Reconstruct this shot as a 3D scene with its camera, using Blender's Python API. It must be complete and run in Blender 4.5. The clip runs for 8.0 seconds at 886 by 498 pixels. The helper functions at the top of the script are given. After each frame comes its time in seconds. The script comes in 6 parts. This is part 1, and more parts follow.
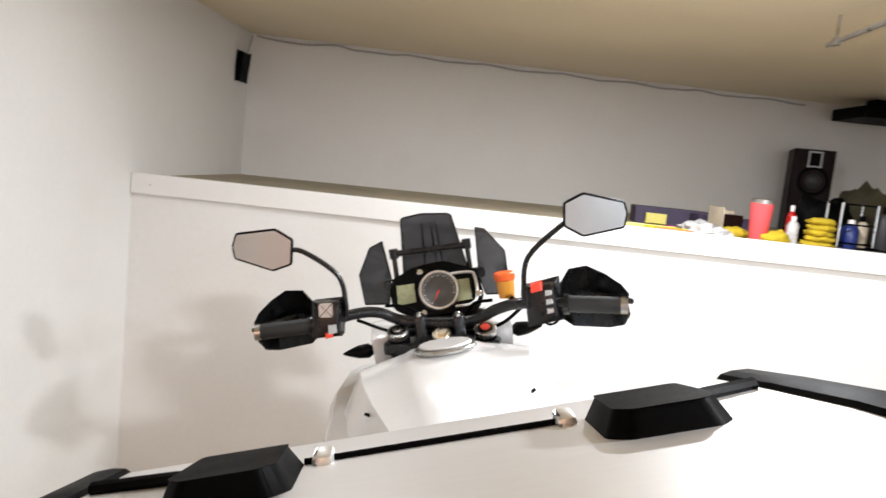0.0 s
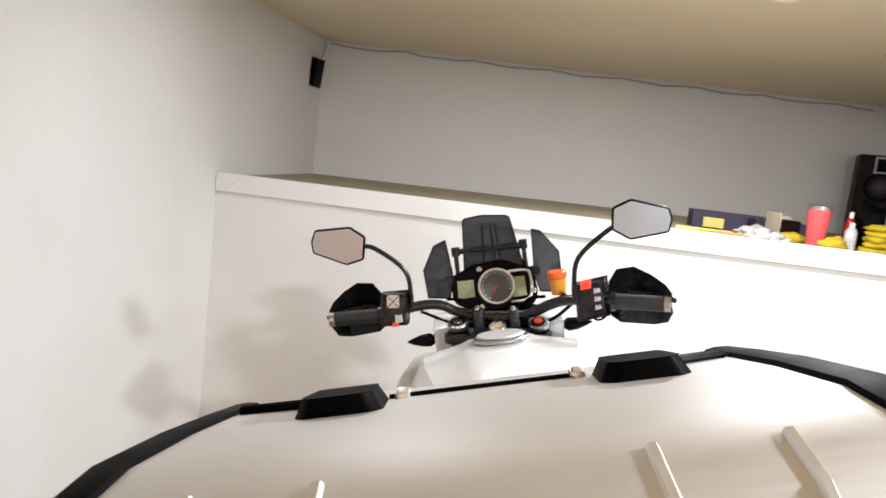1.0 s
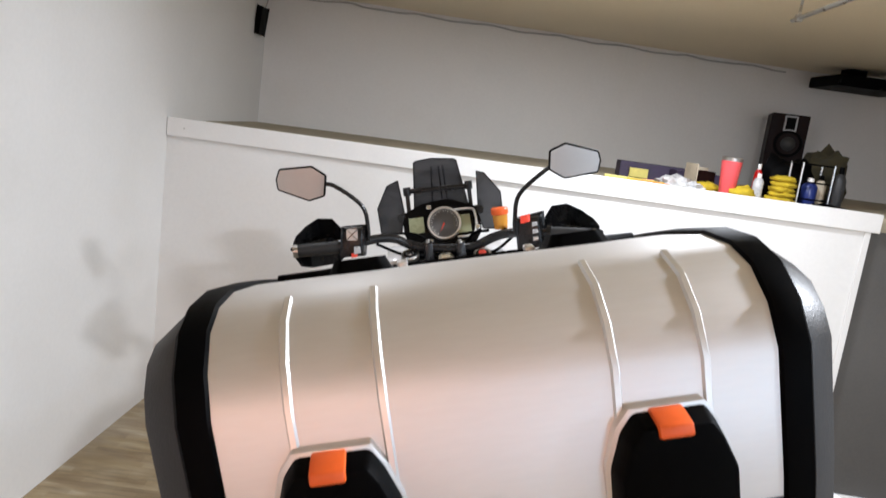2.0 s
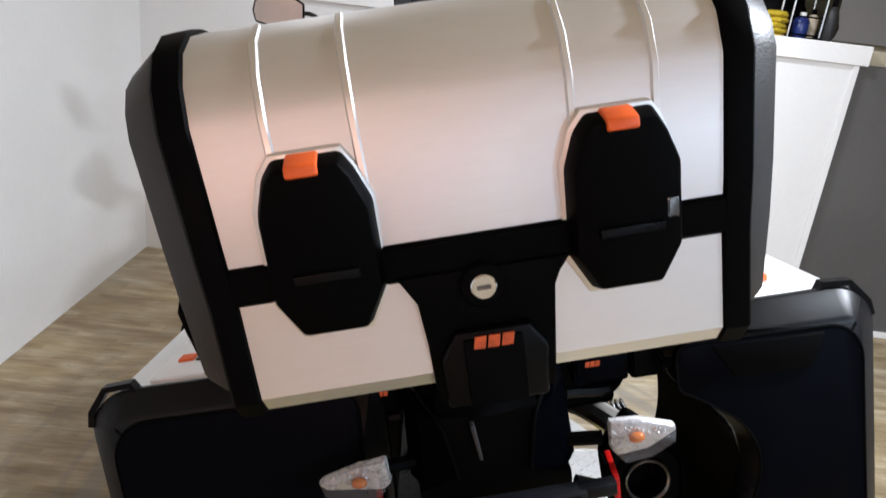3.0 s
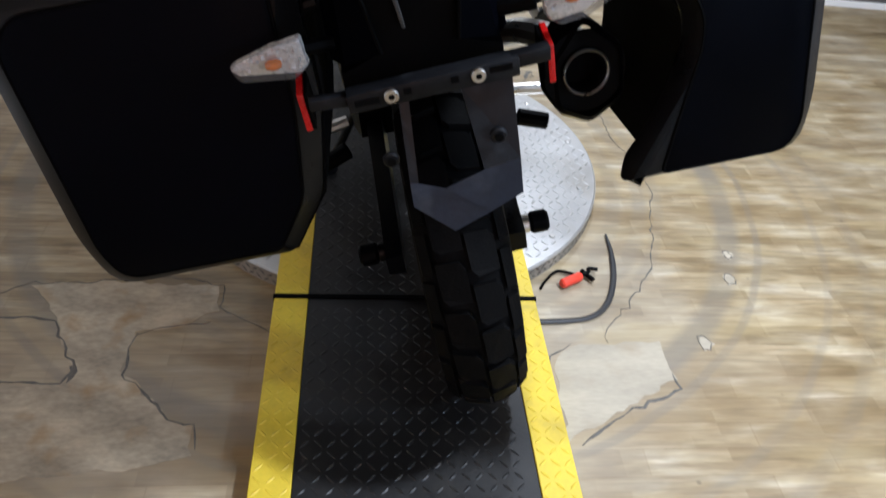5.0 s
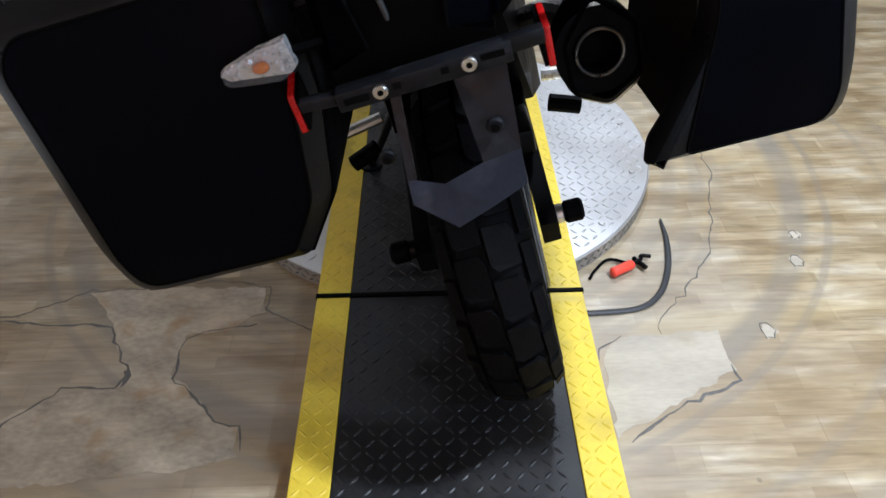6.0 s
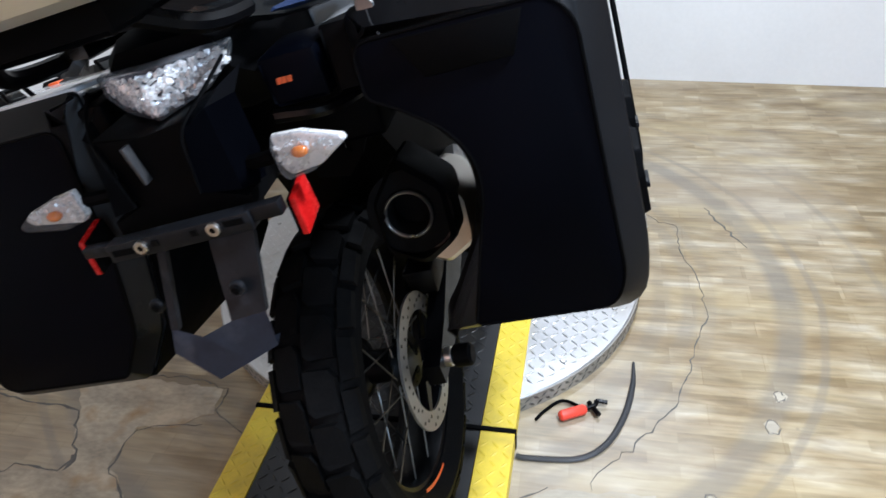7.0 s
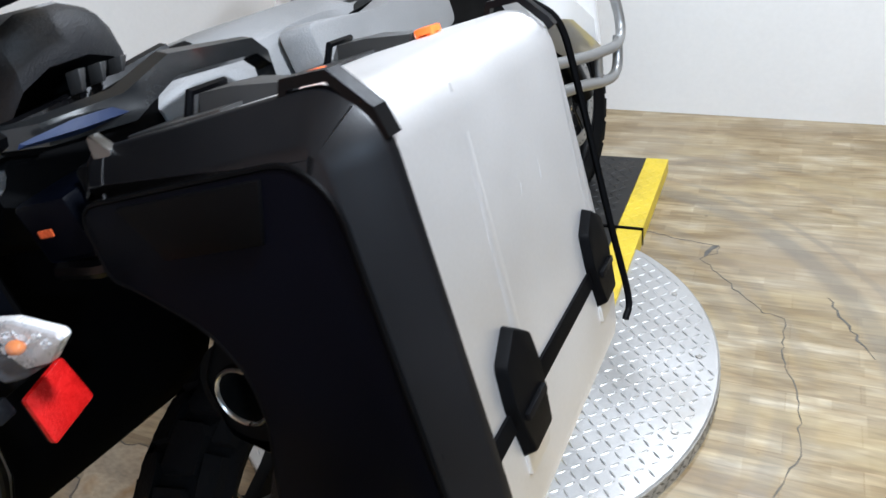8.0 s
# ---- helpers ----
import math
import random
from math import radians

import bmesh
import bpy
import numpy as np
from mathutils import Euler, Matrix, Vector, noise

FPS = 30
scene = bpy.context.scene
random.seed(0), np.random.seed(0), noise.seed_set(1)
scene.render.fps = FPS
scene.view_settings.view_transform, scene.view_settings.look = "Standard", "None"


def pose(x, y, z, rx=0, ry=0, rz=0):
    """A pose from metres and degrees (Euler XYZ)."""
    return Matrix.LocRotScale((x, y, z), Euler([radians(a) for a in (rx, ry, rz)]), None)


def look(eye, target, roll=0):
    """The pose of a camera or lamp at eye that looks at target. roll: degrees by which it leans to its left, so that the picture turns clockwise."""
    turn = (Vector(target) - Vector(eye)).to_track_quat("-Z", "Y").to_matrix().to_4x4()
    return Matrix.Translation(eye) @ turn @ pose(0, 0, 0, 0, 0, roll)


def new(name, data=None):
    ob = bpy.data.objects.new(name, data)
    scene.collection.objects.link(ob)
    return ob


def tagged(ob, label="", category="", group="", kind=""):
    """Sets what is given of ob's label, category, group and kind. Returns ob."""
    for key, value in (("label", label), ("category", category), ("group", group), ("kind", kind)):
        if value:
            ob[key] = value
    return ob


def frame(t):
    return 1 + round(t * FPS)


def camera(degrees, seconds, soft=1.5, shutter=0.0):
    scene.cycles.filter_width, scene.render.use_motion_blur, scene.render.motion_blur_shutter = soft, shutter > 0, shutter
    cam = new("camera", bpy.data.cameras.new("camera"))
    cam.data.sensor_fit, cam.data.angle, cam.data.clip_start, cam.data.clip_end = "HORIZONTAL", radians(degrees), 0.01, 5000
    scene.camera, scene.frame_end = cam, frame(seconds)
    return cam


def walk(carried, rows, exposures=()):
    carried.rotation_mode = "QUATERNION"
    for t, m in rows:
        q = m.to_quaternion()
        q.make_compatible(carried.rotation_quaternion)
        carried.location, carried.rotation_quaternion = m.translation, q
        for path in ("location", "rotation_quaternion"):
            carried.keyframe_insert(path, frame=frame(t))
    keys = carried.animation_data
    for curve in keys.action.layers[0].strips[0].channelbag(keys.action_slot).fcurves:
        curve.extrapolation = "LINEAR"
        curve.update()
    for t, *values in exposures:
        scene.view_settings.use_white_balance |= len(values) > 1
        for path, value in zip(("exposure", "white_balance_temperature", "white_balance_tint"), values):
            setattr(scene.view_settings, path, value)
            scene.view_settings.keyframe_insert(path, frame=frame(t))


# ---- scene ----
cam = camera(63.0, 8.0, shutter=0.25)
PATH = [
    (0, (0.548, -0.704, 1.519), (0.536, 1.283, 1.289), 6.0),
    (0.5, (0.61, -0.754, 1.535), (0.339, 1.204, 1.23), 6.5),
    (1, (0.56, -0.866, 1.539), (0.379, 1.11, 1.287), 6.6),
    (1.2, (0.534, -0.922, 1.545), (0.453, 1.065, 1.336), 6.7),
    (2.3, (0.526, -1.107, 1.473), (0.551, 0.84, 1.015), 7.8),
    (2.5, (0.534, -1.116, 1.447), (0.544, 0.81, 0.908), 7.7),
    (3, (0.561, -1.142, 1.405), (0.639, 0.735, 0.72), 6.8),
    (3.5, (0.573, -1.174, 1.364), (0.642, 0.644, 0.533), 7.9),
    (4, (0.592, -1.177, 1.318), (0.725, 0.553, 0.324), 6.3),
    (4.5, (0.605, -1.175, 1.266), (0.788, 0.449, 0.114), 7.3),
    (5, (0.62, -1.171, 1.216), (0.856, 0.33, -0.084), 6.9),
    (5.2, (0.624, -1.17, 1.199), (0.868, 0.279, -0.158), 6.4),
    (6.3, (0.849, -1.138, 1.217), (0.712, 0.405, -0.048), -4.0),
    (6.5, (0.976, -1.135, 1.245), (0.7, 0.453, 0.061), -3.7),
    (7, (1.151, -1.058, 1.264), (0.775, 0.55, 0.136), -4.2),
    (7.5, (1.263, -0.824, 1.255), (0.722, 0.751, 0.147), -2.6),
    (8, (1.377, -0.65, 1.248), (0.564, 0.827, 0.171), -9.4),
]
walk(cam, [(t, look(eye, target, roll)) for t, eye, target, roll in PATH], [(0.0, 0.42, 6150, 10), (1.2, 0.36, 6150, 10), (2.5, 0.05, 5700, 10), (3.5, 0.05, 5700, 10), (4.5, 0.0, 5650, 10), (5.2, -0.06, 5380, 10), (6.5, 0.06, 5330, 10), (7.0, 0.10, 5330, 9), (8.0, 0.12, 5530, 8)])

# ---- world and lamps ----
world = bpy.data.worlds.new("world")
scene.world = world
world.use_nodes = True
world.node_tree.nodes["Background"].inputs[0].default_value = (0.75, 0.82, 1.0, 1)
world.node_tree.nodes["Background"].inputs[1].default_value = 0.05

CEIL = 2.17


def disk_lamp(name, x, y, z, size, power, colour):
    data = bpy.data.lights.new(name, "AREA")
    data.shape, data.size, data.energy, data.color = "DISK", size, power, colour
    ob = new(name, data)
    ob.matrix_world = pose(x, y, z)
    return ob


# Warm and cool lamps are added to tint the reflections on the metal.
WARM, NEUTRAL, COOL = (1.0, 0.60, 0.45), (1.0, 0.985, 0.97), (0.72, 0.86, 1.0)
# First lamp is in sight, the 60 W one inferred; the rest are added.
LAMPS = [(1.33, 1.60, 27, NEUTRAL), (-0.05, 1.30, 3.5, NEUTRAL), (1.80, -0.30, 60, NEUTRAL), (0.0, -3.45, 24, WARM), (2.25, -3.5, 33, COOL), (2.95, -1.75, 44, COOL)]
for lx, ly, power, tint in LAMPS:
    disk_lamp("ceiling_and_fill_lamp", lx, ly, CEIL - 0.022, 0.17, power, tint)


# ---- materials ----
def material(name, base, rough=0.5, metal=0.0, vary=0.15, scale=6.0, fine=90.0, bump=0.15, stretch=(1, 1, 1), coat=0.0, rvary=0.12, dirt=None, amount=0.4, spec=0.5):
    m = bpy.data.materials.new(name)
    m.use_nodes = True
    nt = m.node_tree
    n, l = nt.nodes, nt.links
    p = n["Principled BSDF"]
    p.inputs["Metallic"].default_value = metal
    p.inputs["Coat Weight"].default_value = coat
    p.inputs["Specular IOR Level"].default_value = spec
    co = n.new("ShaderNodeTexCoord")
    mp = n.new("ShaderNodeMapping")
    mp.inputs["Scale"].default_value = stretch
    l.new(co.outputs["Object"], mp.inputs["Vector"])
    big = n.new("ShaderNodeTexNoise")
    big.inputs["Scale"].default_value, big.inputs["Detail"].default_value = scale, 5
    small = n.new("ShaderNodeTexNoise")
    small.inputs["Scale"].default_value, small.inputs["Detail"].default_value = fine, 3
    l.new(mp.outputs[0], big.inputs["Vector"])
    l.new(mp.outputs[0], small.inputs["Vector"])
    mix = n.new("ShaderNodeMath")
    mix.operation = "MULTIPLY_ADD"
    l.new(small.outputs["Fac"], mix.inputs[0])
    mix.inputs[1].default_value = 0.45
    l.new(big.outputs["Fac"], mix.inputs[2])
    ramp = n.new("ShaderNodeValToRGB")
    lo = [max(0.0, c * (1 - vary)) for c in base]
    hi = [min(1.0, c * (1 + vary * 0.6)) for c in base]
    ramp.color_ramp.elements[0].position, ramp.color_ramp.elements[1].position = 0.45, 0.95
    ramp.color_ramp.elements[0].color, ramp.color_ramp.elements[1].color = (*lo, 1), (*hi, 1)
    l.new(mix.outputs[0], ramp.inputs["Fac"])
    colour = ramp.outputs[0]
    if dirt:
        spots = n.new("ShaderNodeTexNoise")
        spots.inputs["Scale"].default_value, spots.inputs["Detail"].default_value = scale * 1.7, 8
        l.new(co.outputs["Object"], spots.inputs["Vector"])
        cut = n.new("ShaderNodeMapRange")
        cut.inputs["From Min"].default_value, cut.inputs["From Max"].default_value = 0.55, 0.75
        cut.inputs["To Max"].default_value = amount
        l.new(spots.outputs["Fac"], cut.inputs["Value"])
        blend = n.new("ShaderNodeMix")
        blend.data_type = "RGBA"
        l.new(cut.outputs[0], blend.inputs["Factor"])
        l.new(colour, blend.inputs["A"])
        blend.inputs["B"].default_value = (*dirt, 1)
        colour = blend.outputs["Result"]
    l.new(colour, p.inputs["Base Color"])
    rr = n.new("ShaderNodeMapRange")
    rr.inputs["From Min"].default_value, rr.inputs["From Max"].default_value = 0.4, 1.0
    rr.inputs["To Min"].default_value, rr.inputs["To Max"].default_value = max(0.02, rough - rvary), min(1.0, rough + rvary)
    l.new(mix.outputs[0], rr.inputs["Value"])
    l.new(rr.outputs[0], p.inputs["Roughness"])
    if bump:
        b = n.new("ShaderNodeBump")
        b.inputs["Strength"].default_value, b.inputs["Distance"].default_value = bump, 0.002
        l.new(small.outputs["Fac"], b.inputs["Height"])
        l.new(b.outputs[0], p.inputs["Normal"])
    return m


def glassy(name, tint, rough=0.03, alpha=0.5, glow=None):
    """Tinted clear plastic: part see-through, part glossy."""
    m = bpy.data.materials.new(name)
    m.use_nodes = True
    n, l = m.node_tree.nodes, m.node_tree.links
    p = n["Principled BSDF"]
    p.inputs["Base Color"].default_value = (*tint, 1)
    p.inputs["Roughness"].default_value = rough
    clear = n.new("ShaderNodeBsdfTransparent")
    clear.inputs["Color"].default_value = (*[0.4 + 0.6 * c for c in tint], 1)
    mix = n.new("ShaderNodeMixShader")
    grain = n.new("ShaderNodeTexNoise")
    grain.inputs["Scale"].default_value = 40
    mr = n.new("ShaderNodeMapRange")
    mr.inputs["To Min"].default_value, mr.inputs["To Max"].default_value = alpha - 0.05, alpha + 0.05
    l.new(grain.outputs["Fac"], mr.inputs["Value"])
    l.new(mr.outputs[0], mix.inputs[0])
    l.new(clear.outputs[0], mix.inputs[1])
    l.new(p.outputs[0], mix.inputs[2])
    l.new(mix.outputs[0], n["Material Output"].inputs["Surface"])
    return m


M_WALL = material("white_wall_paint", (0.80, 0.79, 0.77), 0.6, vary=0.05, scale=1.2, fine=60, bump=0.12, dirt=(0.66, 0.63, 0.58), amount=0.22)
M_CEIL = material("cream_ceiling_paint", (0.80, 0.70, 0.53), 0.8, vary=0.08, scale=0.8, fine=70, bump=0.25)
M_TRIM = material("white_trim_paint", (0.82, 0.81, 0.79), 0.45, vary=0.05, scale=3, bump=0.06)
M_CARPET = material("beige_ledge_board", (0.42, 0.37, 0.27), 0.85, vary=0.2, scale=8, fine=200, bump=0.4)
M_DARKWALL = material("charcoal_wall", (0.09, 0.085, 0.08), 0.6, vary=0.2, scale=2, bump=0.2)
M_GREYWALL = material("pale_room_wall", (0.78, 0.775, 0.78), 0.75, vary=0.1, scale=1, bump=0.2)
M_PLASTIC = material("black_textured_plastic", (0.0014, 0.0014, 0.0016), 0.5, vary=0.3, scale=14, fine=700, bump=0.09, spec=0.035)
M_GLOSSBLACK = material("satin_black_paint", (0.0018, 0.0018, 0.0022), 0.33, vary=0.3, scale=10, fine=200, bump=0.04, spec=0.10)
M_GREYPLASTIC = material("dark_grey_plastic", (0.003, 0.003, 0.0036), 0.40, vary=0.25, scale=10, fine=500, bump=0.1, dirt=(0.012, 0.012, 0.013), amount=0.2, spec=0.24)
# Bluish light reflected by the black plastic is put into this base colour.
M_NAVY = material("blue_lit_black_panel", (0.0007, 0.0010, 0.0024), 0.42, vary=0.25, scale=8, fine=900, bump=0.1, spec=0.03)
M_DUSTY = material("dusty_black_plastic", (0.006, 0.0065, 0.008), 0.45, vary=0.4, scale=20, fine=160, bump=0.2, dirt=(0.036, 0.039, 0.046), amount=0.55, spec=0.16)
M_ALU = material("brushed_aluminium", (0.80, 0.795, 0.795), 0.50, metal=1.0, vary=0.05, scale=5, fine=260, bump=0.03, stretch=(0.15, 1, 1), rvary=0.05)
M_ALUEDGE = material("bright_pressed_rib", (0.80, 0.795, 0.785), 0.42, metal=1.0, vary=0.05, scale=6, bump=0.02)
M_STEEL = material("steel", (0.55, 0.54, 0.52), 0.3, metal=1.0, vary=0.15, scale=20, bump=0.05, rvary=0.1)
M_CHROME = material("bright_chrome", (0.85, 0.85, 0.86), 0.1, metal=1.0, vary=0.04, scale=20, bump=0.0, rvary=0.04)
M_TITAN = material("bead_blasted_steel", (0.50, 0.47, 0.41), 0.42, metal=1.0, vary=0.12, scale=10, bump=0.05)
M_ORANGE = material("orange_plastic", (0.85, 0.13, 0.015), 0.42, vary=0.1, scale=25, fine=300, bump=0.08)
M_ORANGEPRINT = material("orange_print", (0.55, 0.09, 0.02), 0.5, vary=0.3, scale=90, bump=0.0)
M_REDPAINT = material("red_switch_plastic", (0.75, 0.06, 0.03), 0.4, vary=0.1, scale=40, bump=0.05)
M_WHITE = material("white_painted_bodywork", (0.80, 0.80, 0.80), 0.22, vary=0.04, scale=3, fine=100, bump=0.01, coat=0.5, rvary=0.05)
M_GREYPANEL = material("silver_grey_bodywork", (0.42, 0.42, 0.42), 0.35, vary=0.1, scale=6, bump=0.03)
M_RUBBER = material("tyre_rubber", (0.0022, 0.0022, 0.0024), 0.7, vary=0.35, scale=25, fine=220, bump=0.4, dirt=(0.0065, 0.0062, 0.006), amount=0.35, spec=0.07)
M_SEAT = material("black_seat_vinyl", (0.012, 0.012, 0.013), 0.5, vary=0.25, scale=12, fine=400, bump=0.45)
M_SEATGREY = material("grey_seat_vinyl", (0.20, 0.20, 0.20), 0.5, vary=0.15, scale=12, fine=400, bump=0.4)
M_LENS = glassy("clear_lamp_lens", (0.55, 0.55, 0.57), 0.04, 0.08)
M_LENSIN = material("faceted_reflector", (0.90, 0.90, 0.91), 0.14, metal=0.82, vary=0.1, scale=60, bump=0.0)
M_SMOKE = glassy("smoked_screen", (0.06, 0.06, 0.065), 0.08, 0.62)
M_AMBER = material("amber_bulb", (0.9, 0.25, 0.02), 0.2, vary=0.1, scale=60, bump=0.0, coat=0.5)
M_FLUID = glassy("brake_fluid_plastic", (0.85, 0.42, 0.06), 0.2, 0.7)
M_LCD = material("grey_green_lcd", (0.28, 0.29, 0.17), 0.25, vary=0.06, scale=20, bump=0.0, coat=0.4)
M_MIRROR = material("mirror_glass", (0.46, 0.45, 0.43), 0.03, metal=1.0, vary=0.02, scale=4, bump=0.0, rvary=0.01)
M_GOLD = material("brass_nut", (0.82, 0.74, 0.58), 0.3, metal=1.0, vary=0.15, scale=60, bump=0.02)
M_YELLOWPLATE = material("yellow_painted_plate", (0.70, 0.52, 0.03), 0.5, vary=0.18, scale=7, fine=120, bump=0.15, dirt=(0.16, 0.11, 0.03), amount=0.35)
M_BLACKPLATE = material("black_painted_plate", (0.011, 0.0105, 0.010), 0.42, vary=0.35, scale=6, fine=150, bump=0.2, dirt=(0.045, 0.040, 0.032), amount=0.45, spec=0.4)
M_DISCPLATE = material("diamond_plate_aluminium", (0.52, 0.515, 0.505), 0.38, metal=0.75, vary=0.12, scale=4, fine=160, bump=0.08, dirt=(0.35, 0.32, 0.27), amount=0.5)
# Invented wall colour that throws a warm tint into the metal reflections.
M_WARMBOUNCE = material("warm_bounce_wall_paint", (0.74, 0.52, 0.42), 0.75, vary=0.1, scale=1, bump=0.2)
# Blue reflection on the satin plastic, put into the base colour.
M_BLUESHEEN = material("blue_reflection_plastic", (0.010, 0.018, 0.050), 0.4, vary=0.25, scale=12, fine=300, bump=0.08, spec=0.12)
M_SIDEGREY = material("grey_case_side", (0.030, 0.030, 0.031), 0.45, vary=0.2, scale=10, fine=500, bump=0.2, spec=0.35)
M_DARKRED = material("dark_red_reflector", (0.40, 0.006, 0.005), 0.25, vary=0.3, scale=60, fine=400, bump=0.3, spec=0.3)
M_SPOKE = material("dull_spoke_steel", (0.16, 0.16, 0.155), 0.35, metal=1.0, vary=0.15, scale=20, bump=0.0)
M_BAR = material("dull_bar_steel", (0.30, 0.30, 0.295), 0.4, metal=0.8, vary=0.15, scale=20, bump=0.03)
M_COVER = material("case_cover_plastic", (0.0032, 0.0032, 0.0038), 0.34, vary=0.2, scale=10, fine=900, bump=0.06, spec=0.19)
M_TREADTOP = material("worn_tread_aluminium", (0.55, 0.55, 0.54), 0.38, metal=0.8, vary=0.15, scale=30, fine=200, bump=0.05)
M_RIMSTEEL = material("dull_rim_steel", (0.34, 0.32, 0.28), 0.5, metal=0.4, vary=0.35, scale=9, fine=120, bump=0.15, dirt=(0.10, 0.085, 0.06), amount=0.5)
M_COCKPIT = material("satin_black_cockpit", (0.006, 0.006, 0.0065), 0.26, vary=0.3, scale=14, fine=300, bump=0.06, spec=0.45)
M_GRAB = material("cast_grab_handle", (0.009, 0.0095, 0.010), 0.20, vary=0.25, scale=14, fine=300, bump=0.02, spec=0.6)
M_CLASP = material("grey_clasp_plastic", (0.016, 0.016, 0.016), 0.33, vary=0.2, scale=16, fine=400, bump=0.06, spec=0.5)
M_SIGNAL = material("silvered_signal_bowl", (0.88, 0.87, 0.85), 0.28, metal=0.35, vary=0.12, scale=70, fine=220, bump=0.25)
M_GRIP = material("grip_rubber", (0.018, 0.018, 0.018), 0.55, vary=0.25, scale=30, fine=300, bump=0.2, spec=0.4)
M_DIAL = material("grey_dial_print", (0.10, 0.10, 0.10), 0.35, vary=0.15, scale=40, bump=0.0)
# Black for soot in the pipe and for shade in holes and cut-out.
M_SOOTSHADE = material("soot_and_shade_black", (0.003, 0.003, 0.003), 0.9, vary=0.3, scale=30, bump=0.2, spec=0.05)
# Blue reflected light is mixed into the colour, along with real dust.
M_BLUEGREY = material("dusty_blue_lit_plastic", (0.030, 0.038, 0.060), 0.45, vary=0.3, scale=18, fine=160, bump=0.15, dirt=(0.10, 0.11, 0.13), amount=0.5, spec=0.4)
M_CRACK = material("dark_crack", (0.13, 0.12, 0.105), 0.9, vary=0.4, scale=40, bump=0.3)
M_PALEPATCH = material("pale_bare_screed", (0.41, 0.36, 0.27), 0.55, vary=0.25, scale=5, fine=70, bump=0.15, stretch=(0.6, 2.4, 1), dirt=(0.33, 0.26, 0.16), amount=0.6)
M_PATCH = material("worn_floor_patch", (0.40, 0.335, 0.235), 0.5, vary=0.5, scale=7, fine=60, bump=0.25, stretch=(1, 1.8, 1), dirt=(0.30, 0.185, 0.07), amount=0.9)


def floor_material():
    """Printed wood-plank vinyl: long streaks across the room, plank tones, scuffed rings where wheels have swung round."""
    m = bpy.data.materials.new("wood_print_vinyl")
    m.use_nodes = True
    n, l = m.node_tree.nodes, m.node_tree.links
    p = n["Principled BSDF"]
    co = n.new("ShaderNodeTexCoord")

    def noise(scale, sx, sy, detail=5, distort=0.0):
        mp = n.new("ShaderNodeMapping")
        mp.inputs["Scale"].default_value = (sx, sy, 1)
        t = n.new("ShaderNodeTexNoise")
        t.inputs["Scale"].default_value, t.inputs["Detail"].default_value, t.inputs["Distortion"].default_value = scale, detail, distort
        l.new(co.outputs["Object"], mp.inputs[0])
        l.new(mp.outputs[0], t.inputs["Vector"])
        return t.outputs["Fac"]

    def blend(fac, a, b):
        x = n.new("ShaderNodeMix")
        x.data_type = "RGBA"
        l.new(fac, x.inputs["Factor"])
        l.new(a, x.inputs["A"])
        if isinstance(b, tuple):
            x.inputs["B"].default_value = (*b, 1)
        else:
            l.new(b, x.inputs["B"])
        return x.outputs["Result"]

    def span(value, a, b, c, d):
        r = n.new("ShaderNodeMapRange")
        for key, v in (("From Min", a), ("From Max", b), ("To Min", c), ("To Max", d)):
            r.inputs[key].default_value = v
        l.new(value, r.inputs["Value"])
        return r.outputs[0]

    def maths(op, a, b):
        x = n.new("ShaderNodeMath")
        x.operation = op
        for k, v in enumerate((a, b)):
            if isinstance(v, (int, float)):
                x.inputs[k].default_value = v
            else:
                l.new(v, x.inputs[k])
        return x.outputs[0]

    ramp = n.new("ShaderNodeValToRGB")
    cr = ramp.color_ramp
    cr.elements[0].position, cr.elements[0].color = 0.30, (0.258, 0.188, 0.098, 1)
    cr.elements[1].position, cr.elements[1].color = 0.70, (0.530, 0.462, 0.340, 1)
    e = cr.elements.new(0.45)
    e.color = (0.352, 0.274, 0.156, 1)
    e = cr.elements.new(0.58)
    e.color = (0.432, 0.357, 0.228, 1)
    l.new(noise(3.4, 1.5, 4.4, 11, 0.35), ramp.inputs["Fac"])
    plank = n.new("ShaderNodeTexBrick")
    plank.offset = 0.37
    plank.inputs["Scale"].default_value = 1.0
    plank.inputs["Brick Width"].default_value, plank.inputs["Row Height"].default_value = 0.40, 0.062
    plank.inputs["Mortar Size"].default_value = 0.0012
    plank.inputs["Color1"].default_value, plank.inputs["Color2"].default_value = (0.74, 0.72, 0.69, 1), (1, 1, 1, 1)
    plank.inputs["Mortar"].default_value = (0.72, 0.68, 0.62, 1)
    l.new(co.outputs["Object"], plank.inputs["Vector"])
    tone = n.new("ShaderNodeMix")
    tone.data_type, tone.blend_type = "RGBA", "MULTIPLY"
    tone.inputs["Factor"].default_value = 0.9
    l.new(ramp.outputs[0], tone.inputs["A"])
    l.new(plank.outputs["Color"], tone.inputs["B"])
    strips = n.new("ShaderNodeTexBrick")
    strips.offset, strips.offset_frequency = 0.29, 3
    strips.inputs["Scale"].default_value = 1.0
    strips.inputs["Brick Width"].default_value, strips.inputs["Row Height"].default_value = 0.23, 0.031
    strips.inputs["Mortar Size"].default_value = 0.0
    strips.inputs["Color1"].default_value, strips.inputs["Color2"].default_value = (0.74, 0.70, 0.62, 1), (1.10, 1.10, 1.10, 1)
    l.new(co.outputs["Object"], strips.inputs["Vector"])
    patchy = n.new("ShaderNodeMix")
    patchy.data_type, patchy.blend_type = "RGBA", "MULTIPLY"
    patchy.inputs["Factor"].default_value = 1.0
